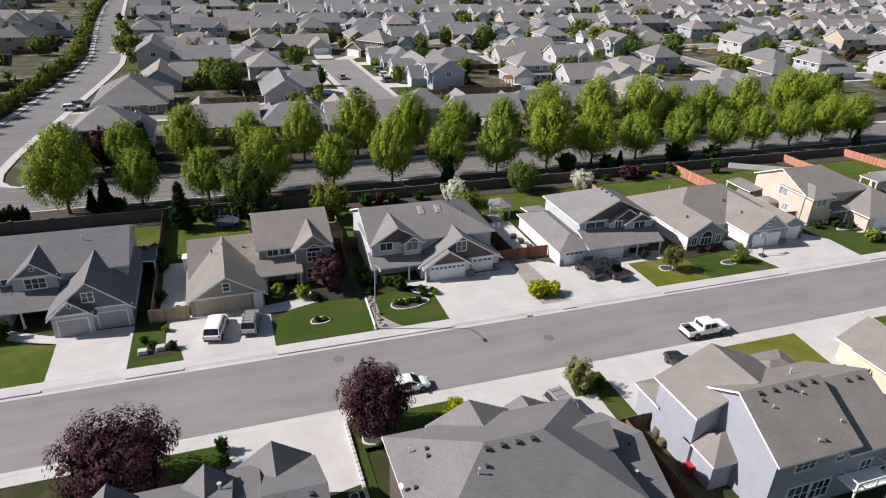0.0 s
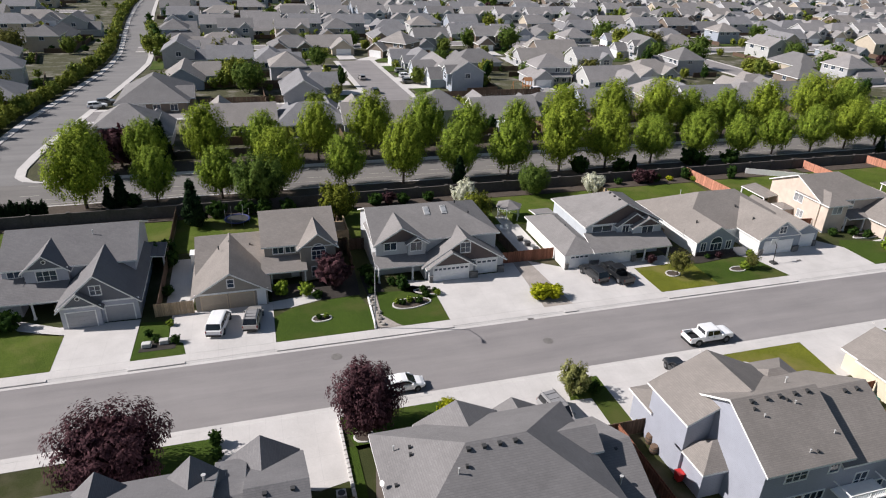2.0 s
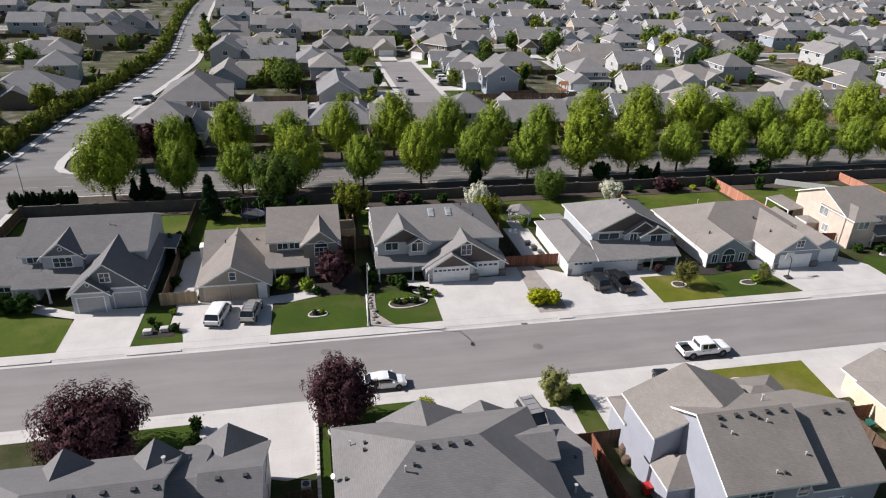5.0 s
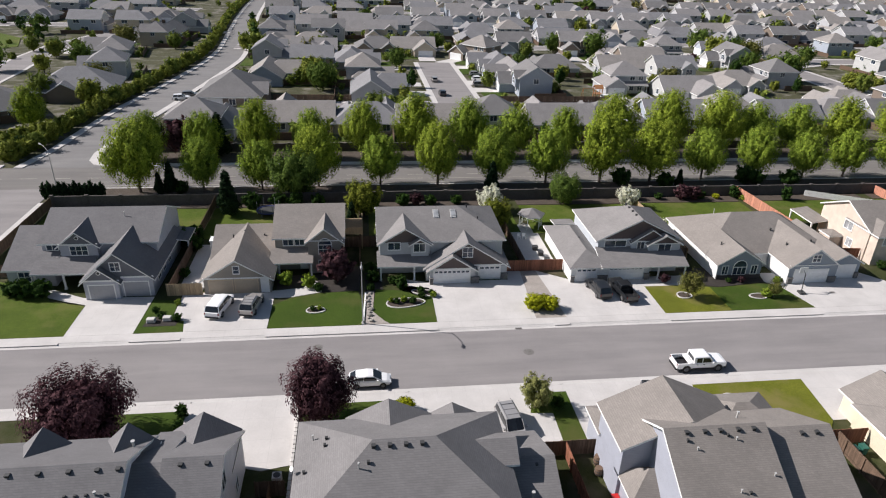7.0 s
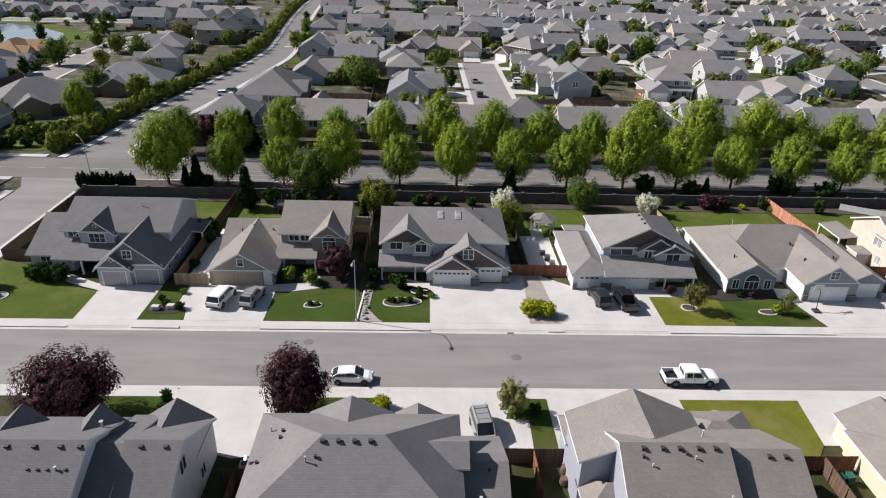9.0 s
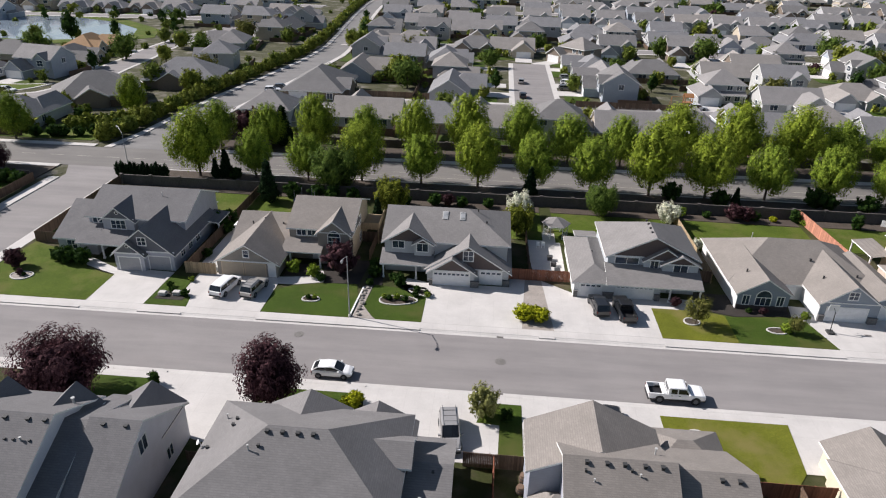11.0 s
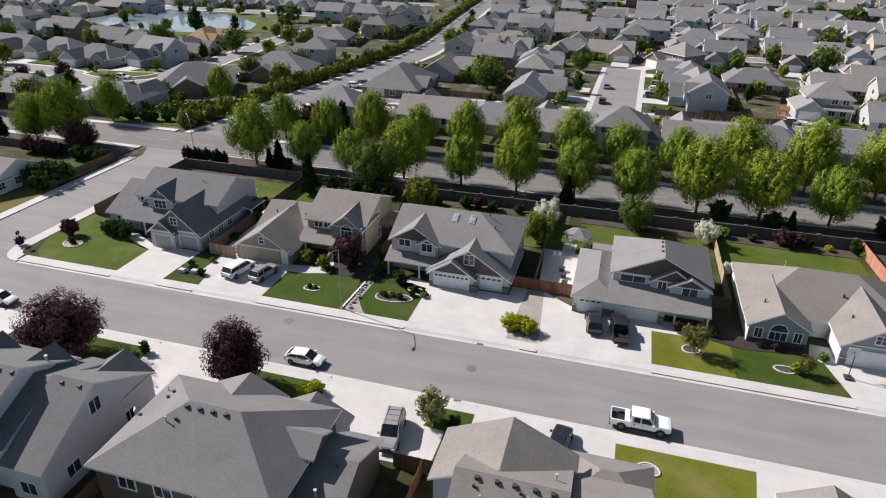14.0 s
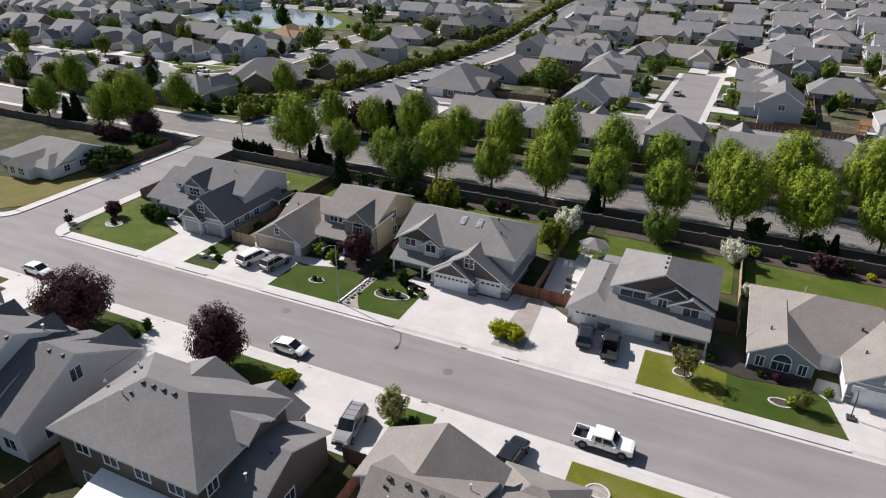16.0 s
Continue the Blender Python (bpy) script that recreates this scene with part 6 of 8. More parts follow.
POND = [(-205, 262), (-180, 250), (-150, 246), (-130, 254), (-120, 266), (-126, 282), (-146, 300), (-176, 312), (-204, 306), (-214, 284)]
bm = bmesh.new()
for (xa, ya), (xb, yb) in zip(POND, POND[1:] + POND[:1]):
    slab(bm, [(xa, ya), (xb, yb), (-163 + (xb + 163) * 1.26, 279 + (yb - 279) * 1.26), (-163 + (xa + 163) * 1.26, 279 + (ya - 279) * 1.26)], -0.1, 0.05)
tagged(part("lawn_pond", bm, M_lawn_dry), "green lawn round the pond", "lawn", "", "structure")
plate("lawn_crescent", [(-119.5, 168.4), (-115, 166.6), (-111, 165.8), (-107, 166.2), (-103.5, 168.2), (-100.6, 172), (-98.6, 177), (-102, 176.4), (-106, 175.2), (-112, 175.0), (-118, 174)], -0.1, 0.11, M_lawn_dry, "curved green front lawn beside a bending street", "lawn")
plate("kerb_crescent", [(-120.4, 168.0), (-115.2, 165.8), (-111, 165.0), (-106.7, 165.4), (-102.9, 167.6), (-99.8, 171.7), (-97.4, 178), (-102, 177.2), (-106, 176), (-112, 175.8), (-118.6, 174.8)], -0.1, 0.098, M_walk, "pale concrete kerb round a curved lawn", "kerb")
plate("lawn_corner", [(-90, 128.6), (-57, 128.6), (-55, 134), (-57, 147), (-70, 148), (-72, 134), (-90, 134)], -0.1, 0.04, M_lawn_dry, "corner lawn with shrubs beside the junction", "lawn")
# pale blue base colour stands for the sky reflected in the water
plate("water_pond", POND, -0.1, 0.02, Mat("pond water", 0.08, spec=0.6).color((0.24, 0.29, 0.34)).m, "still pond, the pale sky's reflection in its base colour", "pond")

# trees of the further gardens
rng = random.Random(21)
for _ in range(520):
    y = 137 + 440 * rng.random() ** 1.3
    x = rng.uniform(-60 - y * 0.9, 60 + y * 1.0)
    ax = float(np.interp(y, [124, 176, 212, 232, 298, 443, 620], [-43, -40, -35, -31, -36, -46, -50]))
    if abs(x - ax) < 11 or (35 < x < 51 and 165 < y < 240) or (-190 < x < -112 and 246 < y < 308) or abs(y - 174) < 9:
        continue
    plant(rng.choice(("far1", "far1", "far2", "far2", "far3", "far4", "farbush", "farbush2", "farbush")), x, y, rng.uniform(0.55, 1.1), z=-0.05)
for k in range(210):
    y = 185 + 400 * rng.random() ** 0.9
    x = rng.uniform(-50 - y * 0.85, 50 + y * 0.95)
    ax = float(np.interp(y, [124, 176, 212, 232, 298, 443, 620], [-43, -40, -35, -31, -36, -46, -50]))
    if abs(x - ax) < 11 or (35 < x < 51 and y < 240) or (-220 < x < -100 and 238 < y < 316) or (y < 270 and k % 3):
        continue
    plant(("far5", "far6", "far1", "far5", "far2", "far3")[k % 6], x, y, rng.uniform(0.65, 1.15), z=-0.05)
for k in range(16):
    a = 2 * math.pi * k / 16
    plant(("far1", "far2", "far3", "farbush")[k % 4], -151 + 40 * math.cos(a), 279 + 30 * math.sin(a) * 0.95, rng.uniform(0.6, 1.0), z=-0.05)
plant("far3", -136.0, 250.0, 1.5, z=-0.05)
# shrubs round the further houses
for key, x, y, s in SHRUBS:
    ax = float(np.interp(y, [124, 176, 212, 232, 298, 443, 620], [-43, -40, -35, -31, -36, -46, -50]))
    if abs(x - ax) > 9 and y > 137:
        plant(key, x, y, s * (0.7 if key in ("far1", "far2") else 1.0), z=-0.05, joined=True)
# planted verges of the north avenue
for i in range(125):
    y = 129 + 3.3 * i
    xw = float(np.interp(y, [q[1] for q in AVENUE_W], [q[0] for q in AVENUE_W])) - 3.4
    plant(("hedge", "hedge", "farbush")[i % 3], xw - 1.4, y + rng.uniform(-0.7, 0.7), rng.uniform(1.0, 1.3), z=-0.05, joined=y > 270)
    if i % 2 == 0:
        plant(("far2", "far2", "far1")[i % 3], xw - rng.uniform(0, 0.8), y, rng.uniform(0.62, 0.85), z=-0.05)
for key, x, y, s in (("far2", 2, 200, 1.5), ("far1", 6, 197, 1.1), ("far2", -26, 258, 1.0), ("far1", -27, 264, 1.0), ("far3", 29, 230, 0.9), ("far3", 31.5, 196, 0.8), ("far2", 155, 246, 1.7), ("far1", 204, 330, 1.5), ("far1", 227, 320, 1.4), ("far2", 121, 309, 1.4), ("far1", 55, 196, 0.85), ("far2", 82, 208, 0.9), ("far3", 101, 193, 0.8), ("far1", 170, 299, 1.2), ("far3", 157, 199, 0.9)):
    plant(key, x, y, s, z=-0.05)
for n, (x, y) in enumerate(((126, 325), (109, 255), (133, 262), (169, 302), (159, 266), (155, 240), (162, 248), (214, 344), (171, 248), (238, 347), (248, 337), (161, 207), (299, 390), (114, 197), (260, 412), (319, 392), (238, 264), (108, 343), (185, 402), (5, 192), (-2, 251), (29, 228), (-67, 179), (-58, 194), (-75, 230), (-70, 262), (-113, 294), (-3, 212))):
    plant(("far6", "far5", "far1", "far6", "far5")[n % 5], x, y, 0.8 + 0.07 * (n * 5 % 7), z=-0.05)
# planting at the corners of the junction
for key, x, y, s in (("maple1", -58.0, 150.0, 0.85), ("far2", -53.7, 174, 1.2), ("hedge", -78.5, 132.5, 1.1), ("hedge", -74.6, 133.4, 1.2), ("hedge", -66.5, 137.5, 1.0), ("hedge", -63.2, 138.4, 1.2), ("hedge", -60.0, 139.6, 1.1), ("hedge", -57.4, 142.6, 1.2), ("bush", -70.4, 129.8, 1.7), ("bush", -66.6, 130.2, 1.9), ("bush", -64.4, 130.4, 1.8), ("bush", -61.2, 131.4, 1.6), ("bush", -58.4, 132.6, 1.7), ("bush", -56.2, 134.5, 1.9), ("bush", -55.4, 137.2, 1.9), ("hedge", -55.2, 145, 1.2),
                     ("maple2", -73.4, 127.2, 0.95), ("maple0", -112, 127.2, 1.0), ("far6", -119, 131, 1.0), ("far6", -99, 133, 0.9), ("hedge", -90, 131, 1.3), ("hedge", -94, 131.5, 1.2), ("far1", -104, 133, 1.1), ("far2", -127, 132, 1.2), ("far1", -140, 130, 1.3), ("red2", -113.5, 154.6, 0.8), ("far2", -153.7, 171.4, 1.2), ("far2", -147, 203, 1.3), ("far2", -187, 164, 1.3), ("far5", -96, 216.5, 1.1), ("far3", -97.6, 199.5, 0.8), ("farbush2", -101, 196, 1.5), ("farbush2", -104, 194, 1.4), ("far5", -88, 244, 0.8), ("far1", -84, 252, 0.8), ("far1", -99, 252, 0.9), ("far6", -93.5, 150, 0.8), ("far2", -88, 152, 0.6), ("far2", -120, 152, 0.7), ("far1", -136, 152, 0.9)):
    plant(key, x, y, s, z=-0.02)
for i in range(9):
    plant(("far1", "far2", "far3")[i % 3], -22 - i * 1.2, 262 + i * 7, rng.uniform(0.8, 1.1), z=-0.05)

# the far woods and gardens, joined
fv, ff, fi, fm = [], [], [], []
for mat, clouds in FAR_LEAVES.items():
    for c in clouds:
        base = len(fv)
        fv += c.tolist()
        ff += [[base + k, base + k + 1, base + k + 2, base + k + 3] for k in range(0, len(c), 4)]
        fi += [len(fm)] * (len(c) // 4)
    fm.append(mat)
tagged(raw("far_trees", fv, ff, fm, index=fi), "green trees and shrubs of the far gardens", "trees", "", "stuff")

# ---- fences and garden walls ----
M_fence_orange = planks("orange timber", (0.42, 0.20, 0.09))
PLANK = {}


def fence(name, a, b, h, mat, label, gap=0.165, z=0.1):
    """A close-boarded fence from a to b: posts, rails, and each board its own piece."""
    a, b = Vector((*a, 0)), Vector((*b, 0))
    d = b - a
    length, ang = d.length, math.atan2(d.y, d.x)
    ob = thing(name, (a.x, a.y, z), label, "fence")
    ob.rotation_euler = (0, 0, ang)
    ORIGIN[ob.name] = Vector((0, 0, 0))
    n = int(length / gap)
    if n > 130:
        gap = length / 130
        n = 130
    key = (mat.name, round(gap, 3), round(h, 2))
    if key not in PLANK:
        me = bpy.data.meshes.new("board")
        bm = bmesh.new()
        w = gap * 0.47
        v = [bm.verts.new(p) for p in ((-w, -0.02, 0.04), (w, -0.02, 0.04), (w, -0.02, h - 0.05), (w * 0.5, -0.02, h), (-w * 0.5, -0.02, h), (-w, -0.02, h - 0.05))]
        u = [bm.verts.new((q.co.x, 0.02, q.co.z)) for q in v]
        bm.faces.new(v)
        bm.faces.new(u[::-1])
        for i in range(6):
            bm.faces.new([v[i], u[i], u[(i + 1) % 6], v[(i + 1) % 6]])
        bmesh.ops.recalc_face_normals(bm, faces=bm.faces)
        bm.to_mesh(me)
        bm.free()
        me.materials.append(mat)
        PLANK[key] = me
    for i in range(n):
        o = new("board", PLANK[key])
        o.parent = ob
        o.location = ((i + 0.5) * gap, 0.012 * math.sin(i * 12.9), 0.015 * math.sin(i * 7.7))
    for k in range(int(length / 2.4) + 1):
        x = min(length, k * 2.4)
        part("post", boxes((x - 0.05, x + 0.05, 0.03, 0.13, -0.1, h - 0.05)), mat, ob)
    for zz in (0.3, h - 0.35):
        part("rail", boxes((0, length, 0.02, 0.07, zz, zz + 0.09)), mat, ob)
    return ob


def block_wall(name, x0, x1, y, h, label):
    """A low masonry wall with piers and coping."""
    ob = thing(name, (x0, y, 0.1), label, "wall")
    n = max(1, round((x1 - x0) / 5.5))
    for k in range(n):
        a, b = x0 + (x1 - x0) * k / n, x0 + (x1 - x0) * (k + 1) / n
        bm = boxes((a + 0.2, b - 0.2, y - 0.09, y + 0.09, 0.05, h))
        part("panel", bm, M_block, ob)
        part("coping", boxes((a + 0.19, b - 0.19, y - 0.13, y + 0.13, h, h + 0.08)), M_block, ob)
        part("pier", boxes((a - 0.21, a + 0.21, y - 0.2, y + 0.2, 0.05, h + 0.15), (a - 0.27, a + 0.27, y - 0.26, y + 0.26, h + 0.15, h + 0.25)), M_block, ob)
    return ob


block_wall("garden_wall", -36.5, 63.0, 104.3, 1.9, "dark masonry garden wall with piers along the avenue")
block_wall("garden_wall", 63.0, 160.0, 104.6, 1.9, "dark masonry garden wall with piers along the avenue")
block_wall("garden_wall", -160.0, -54.0, 104.0, 1.8, "dark masonry garden wall west of the side street")
block_wall("garden_wall", -33.0, 180.0, 133.6, 1.8, "masonry wall behind the far row of street trees")
fence("fence", (-36.6, 79.5), (-36.6, 104.0), 1.8, M_wall_wood, "weathered brown board fence beside the side street")
fence("fence", (-36.6, 79.5), (-31.2, 79.5), 1.8, M_wall_wood, "weathered brown board fence beside a corner house")
fence("fence", (-10.3, 72.9), (-5.7, 72.9), 1.8, M_fence_tan, "tan board fence between two houses")
fence("fence", (-9.9, 73.0), (-9.9, 104.0), 1.8, M_wall_wood, "weathered brown board fence between back yards")
fence("fence", (14.6, 80.0), (14.6, 104.0), 1.8, M_wall_wood, "weathered brown board fence between back yards")
fence("fence", (12.4, 86.0), (17.2, 86.0), 1.8, M_wall_wood, "weathered brown board fence between two houses")
fence("fence", (35.0, 76.8), (43.6, 76.8), 1.8, M_fence_red, "red-brown board fence beside a garage")
fence("fence", (38.0, 77.0), (37.6, 104.0), 1.8, M_wall_wood, "weathered brown board fence beside a patio")
fence("fence", (63.2, 104.0), (63.6, 79.0), 1.8, M_fence_tan, "sunlit tan board fence between back yards")
fence("fence", (60.6, 79.4), (63.6, 79.4), 1.8, M_wall_wood, "brown board fence between two houses")
fence("fence", (85.3, 104.2), (86.9, 78.0), 2.0, M_fence_red_lit, "long red-brown board fence between back yards")
fence("fence", (86.9, 78.0), (91.0, 77.6), 1.8, M_fence_red, "red-brown board fence beside a cream house")
fence("fence", (114.0, 104.2), (114.6, 84.0), 1.7, M_fence_red_lit, "red-brown board fence at a back yard")
fence("fence", (131.0, 104.2), (134.0, 90.0), 1.7, M_fence_red_lit, "red-brown board fence at a back yard")
fence("fence", (99.0, 103.5), (112.0, 96.5), 1.2, M_trim, "low white fence beside a bare garden bed")
fence("fence", (-53.2, 86.0), (-53.2, 103.6), 1.7, M_wall_wood, "weathered brown board fence beside the side street")
fence("fence", (-58.6, 86.0), (-53.2, 86.0), 1.7, M_wall_wood, "weathered brown board fence at a side yard")
fence("fence", (30.6, 40.6), (36.6, 40.6), 1.8, M_wall_wood, "dark brown board fence between two houses")
fence("fence", (33.4, 24.0), (33.4, 40.6), 1.8, M_fence_red, "red-brown board fence between back yards")
fence("fence", (56.6, 39.8), (63.5, 39.8), 1.8, M_fence_red, "orange-brown board fence between two houses")
fence("fence", (60.2, 24.0), (60.2, 39.8), 1.8, M_wall_wood, "brown board fence between back yards")
fence("fence", (5.6, 38.0), (8.2, 38.0), 1.8, M_wall_wood, "dark brown board fence between two houses")
fence("fence", (6.8, 20.0), (6.8, 38.0), 1.8, M_wall_wood, "brown board fence between back yards")
# yard fences of the second row beyond the avenue
for x in range(6):
    fence("fence", (2.0 + 17 * x, 134.5), (2.0 + 17 * x, 162.0), 1.7, M_wall_wood, "brown board fence between far back yards", gap=0.9)
for y0, x0, x1 in ((177.5, 54, 88), (199, -10, 14), (212, 72, 96), (179.0, -8, 14)):
    fence("fence", (x0, y0), (x1, y0), 1.8, M_wall_wood, "brown board fence of a far yard", gap=0.9)

# scalloped block edging beside the second near house
ob = thing("block_edging", (8.3, 49, 0.1), "low edging of pale concrete blocks along a lawn", "edging")
for k in range(34):
    y = 49.2 - k * 0.56
    bm = boxes((8.14, 8.46, y - 0.25, y + 0.25, 0.05, 0.40 + 0.03 * (k % 2)))
    bmesh.ops.bevel(bm, geom=list(bm.edges), offset=0.04, segments=1, affect="EDGES")
    part("block", bm, M_patio, ob)


def stone_ring(cx, cy, rx, ry, n, label, fill=M_bark, turn=0.0):
    """A planting bed edged with pale stones."""
    ob = thing("planting_bed", (cx, cy, 0.17), label, "planting bed")
    ct, st = math.cos(radians(turn)), math.sin(radians(turn))
    pts = [(cx + rx * 0.93 * math.cos(2 * math.pi * k / 20) * ct - ry * 0.93 * math.sin(2 * math.pi * k / 20) * st, cy + rx * 0.93 * math.cos(2 * math.pi * k / 20) * st + ry * 0.93 * math.sin(2 * math.pi * k / 20) * ct) for k in range(20)]
    bm = bmesh.new()
    slab(bm, pts, 0.05, 0.22)
    part("soil", bm, fill, ob)
    bm = bmesh.new()
    loops = []
    for k in range(n):
        a = 2 * math.pi * k / n
        wob = 1 + 0.05 * math.sin(3 * a + cx)
        row = []
        for g, z in ((-0.1, 0.1), (-0.08, 0.28), (0.08, 0.28), (0.1, 0.1)):
            x, y = (rx * wob + g) * math.cos(a), (ry * wob + g) * math.sin(a)
            row.append(bm.verts.new((cx + x * ct - y * st, cy + x * st + y * ct, z)))
        loops.append(row)
    for p, q in zip(loops, loops[1:] + loops[:1]):
        for i in range(3):
            bm.faces.new([p[i], q[i], q[i + 1], p[i + 1]])
    bmesh.ops.recalc_face_normals(bm, faces=bm.faces)
    part("edging", bm, M_patio, ob)
    return ob


stone_ring(8.9, 68.0, 1.15, 0.75, 18, "small planting bed ringed with a pale kerb in a lawn")
stone_ring(20.3, 69.0, 2.5, 1.15, 34, "curved planting bed ringed with a pale kerb in a lawn", turn=4)
stone_ring(23.2, 71.4, 1.8, 0.7, 22, "rockery of pale stones beside a driveway", turn=-20)
stone_ring(58.3, 68.4, 1.0, 0.8, 18, "pale kerbed ring bed round a small tree")
stone_ring(68.6, 67.5, 1.2, 0.7, 18, "pale kerbed ring bed in a lawn")
stone_ring(-32.0, 69.2, 1.5, 1.1, 22, "pale gravel ring bed on the corner lawn", fill=M_gravel)
stone_ring(53.4, 47.0, 1.1, 0.8, 20, "pale kerbed ring bed on the near lawn", fill=M_gravel)
stone_ring(10.3, 46.6, 0.9, 0.9, 16, "pale kerbed ring bed round a red maple")
stone_ring(97.6, 72.8, 2.4, 0.8, 22, "planting bed edged with pale stones before a cream house")
for key, x, y, s in (("bush", 8.6, 68.0, 0.45), ("bushlight", 9.4, 68.1, 0.4), ("bush", 19.2, 69.0, 0.5), ("bushlight", 20.2, 69.3, 0.55), ("bush", 21.3, 68.9, 0.6), ("bushlight", 18.5, 69.3, 0.45), ("bush", 22.6, 71.6, 0.6), ("bush", 24.0, 71.0, 0.5), ("redbush", -32.2, 69.3, 0.35), ("bush", -31.6, 69.2, 0.4)):
    plant(key, x, y, s, z=0.2)
plate("bed_second", [(3.4, 73.6), (7.0, 74.2), (7.4, 77.5), (3.4, 77.5)], 0.0, 0.16, M_bark, "bark-covered planting bed before a porch", "bed")
plate("bed_second_side", [(9.6, 72.4), (14.4, 72.7), (14.8, 79.6), (12.4, 79.6), (12.2, 77.8), (8.2, 77.6)], 0.0, 0.16, M_soil_shade, "bark-covered planting bed under a red shrub", "bed")
plate("bed_third", [(16.0, 66.6), (17.3, 66.8), (17.6, 73.0), (17.2, 76.6), (15.2, 78.0), (15.3, 68)], 0.0, 0.15, M_soil_shade, "bark bed between two plots, colour darkened for the shade", "bed")
plate("bed_fifth", [(61.0, 71.4), (64.5, 70.4), (71.8, 71.3), (71.8, 72.5), (65, 72.5), (64.9, 76), (61, 76)], 0.0, 0.16, M_soil_shade, "dark bark bed before a house, shade put into its colour", "bed")
plate("path_third", [(15.0, 64.2), (18.2, 64.2), (16.6, 66.6), (15.5, 66.6)], 0.0, 0.16, M_gravel, "pale gravel patch at the pavement", "bed")
plate("edging_third", [(14.75, 64.3), (14.95, 64.3), (15.35, 71.8), (15.15, 71.8)], 0.0, 0.34, M_trim, "low white garden edging", "edging")

# ---- street furniture ----
M_steel = painted("galvanised steel", (0.30, 0.305, 0.31), 0.5)
M_lampglass = painted("lamp lens", (0.75, 0.75, 0.72), 0.3)


def street_lamp(x, y, toward, label):
    ob = thing("street_lamp", (x, y, 0.14), label, "street lamp")
    bm = bmesh.new()
    tube(bm, (x, y, 0.1), (x, y, 8.7), 0.085, 0.05, 10)
    part("pole", bm, M_steel, ob)
    bm = bmesh.new()
    tube(bm, (x, y, 0.05), (x, y, 0.45), 0.2, 0.17, 10)
    part("base", bm, M_patio, ob)
    bm = bmesh.new()
    dx, dy = toward
    pts = [(x + dx * f * 2.3, y + dy * f * 2.3, 8.6 + 0.75 * math.sin(f * math.pi / 2)) for f in (0, 0.25, 0.5, 0.75, 1.0)]
    for a, b in zip(pts, pts[1:]):
        tube(bm, a, b, 0.04, 0.04, 6)
    part("arm", bm, M_steel, ob)
    bm = bmesh.new()
    e = Vector(pts[-1])
    w = Vector((dx, dy, 0))
    tube(bm, e - w * 0.1, e + w * 0.25, 0.08, 0.16, 8)
    tube(bm, e + w * 0.25, e + w * 0.65, 0.16, 0.1, 8)
    head = part("head", bm, M_steel, ob)
    bm = bmesh.new()
    tube(bm, e + w * 0.4 - Vector((0, 0, 0.18)), e + w * 0.4 - Vector((0, 0, 0.1)), 0.1, 0.14, 8)
    part("lens", bm, M_lampglass, head)
    return ob


street_lamp(14.85, 64.5, (0, -1), "tall grey street lamp with a curved arm beside a lawn")
street_lamp(-37.0, 108.0, (-0.7, 0.7), "tall grey street lamp at the avenue junction")
street_lamp(70.0, 126.4, (0, -1), "tall grey street lamp among the avenue trees")

# basketball hoop on the fifth driveway
ob = thing("basketball_hoop", (75.2, 68.0, 0.15), "free-standing basketball hoop on a driveway", "basketball hoop")
bm = bmesh.new()
tube(bm, (75.2, 68.0, 0.2), (75.2, 68.2, 3.0), 0.06, 0.06)
part("pole", bm, M_vent, ob)
part("backboard", boxes((74.6, 75.8, 68.7, 68.75, 2.9, 3.75)), M_lampglass, ob)
part("base", boxes((74.8, 75.6, 67.5, 68.4, 0.15, 0.4)), M_vent, ob)
bm = bmesh.new()
for k in range(12):
    a0, a1 = 2 * math.pi * k / 12, 2 * math.pi * (k + 1) / 12
    tube(bm, (75.2 + 0.23 * math.cos(a0), 69.0 + 0.23 * math.sin(a0), 3.05), (75.2 + 0.23 * math.cos(a1), 69.0 + 0.23 * math.sin(a1), 3.05), 0.015, 0.015, 4)
part("rim", bm, M_fence_red, ob)
bm = bmesh.new()
tube(bm, (75.2, 68.2, 3.0), (75.2, 68.7, 3.3), 0.04, 0.04)
part("bracket", bm, M_vent, ob)

# iron covers and drain inlets
M_iron = speckled("cast iron", (0.17, 0.16, 0.15), 0.3, 2.0, 8.0, 0.7, 0.3)
for n, (x, y) in enumerate(((34.0, 57.3), (9.6, 60.0), (33.9, 51.45), (33.9, 62.25), (79.8, 67.9))):
    bm = bmesh.new()
    if n in (0, 1):
        tube(bm, (x, y, -0.05), (x, y, 0.012), 0.62, 0.62, 20)
        tube(bm, (x, y, -0.05), (x, y, 0.02), 0.42, 0.42, 20)
        tagged(part("manhole_cover", bm, M_iron), "round dark iron manhole cover in worn asphalt", "manhole cover")
    else:
        for k in range(4):
            box(bm, x - 0.36, x + 0.36, y - 0.15 + 0.08 * k, y - 0.11 + 0.08 * k, -0.05, 0.035 if n != 4 else 0.17)
        box(bm, x - 0.4, x + 0.4, y - 0.19, y + 0.17, -0.05, 0.02 if n != 4 else 0.16)
        tagged(part("drain_grate", bm, M_iron), "dark iron drain grate beside the kerb", "drain")

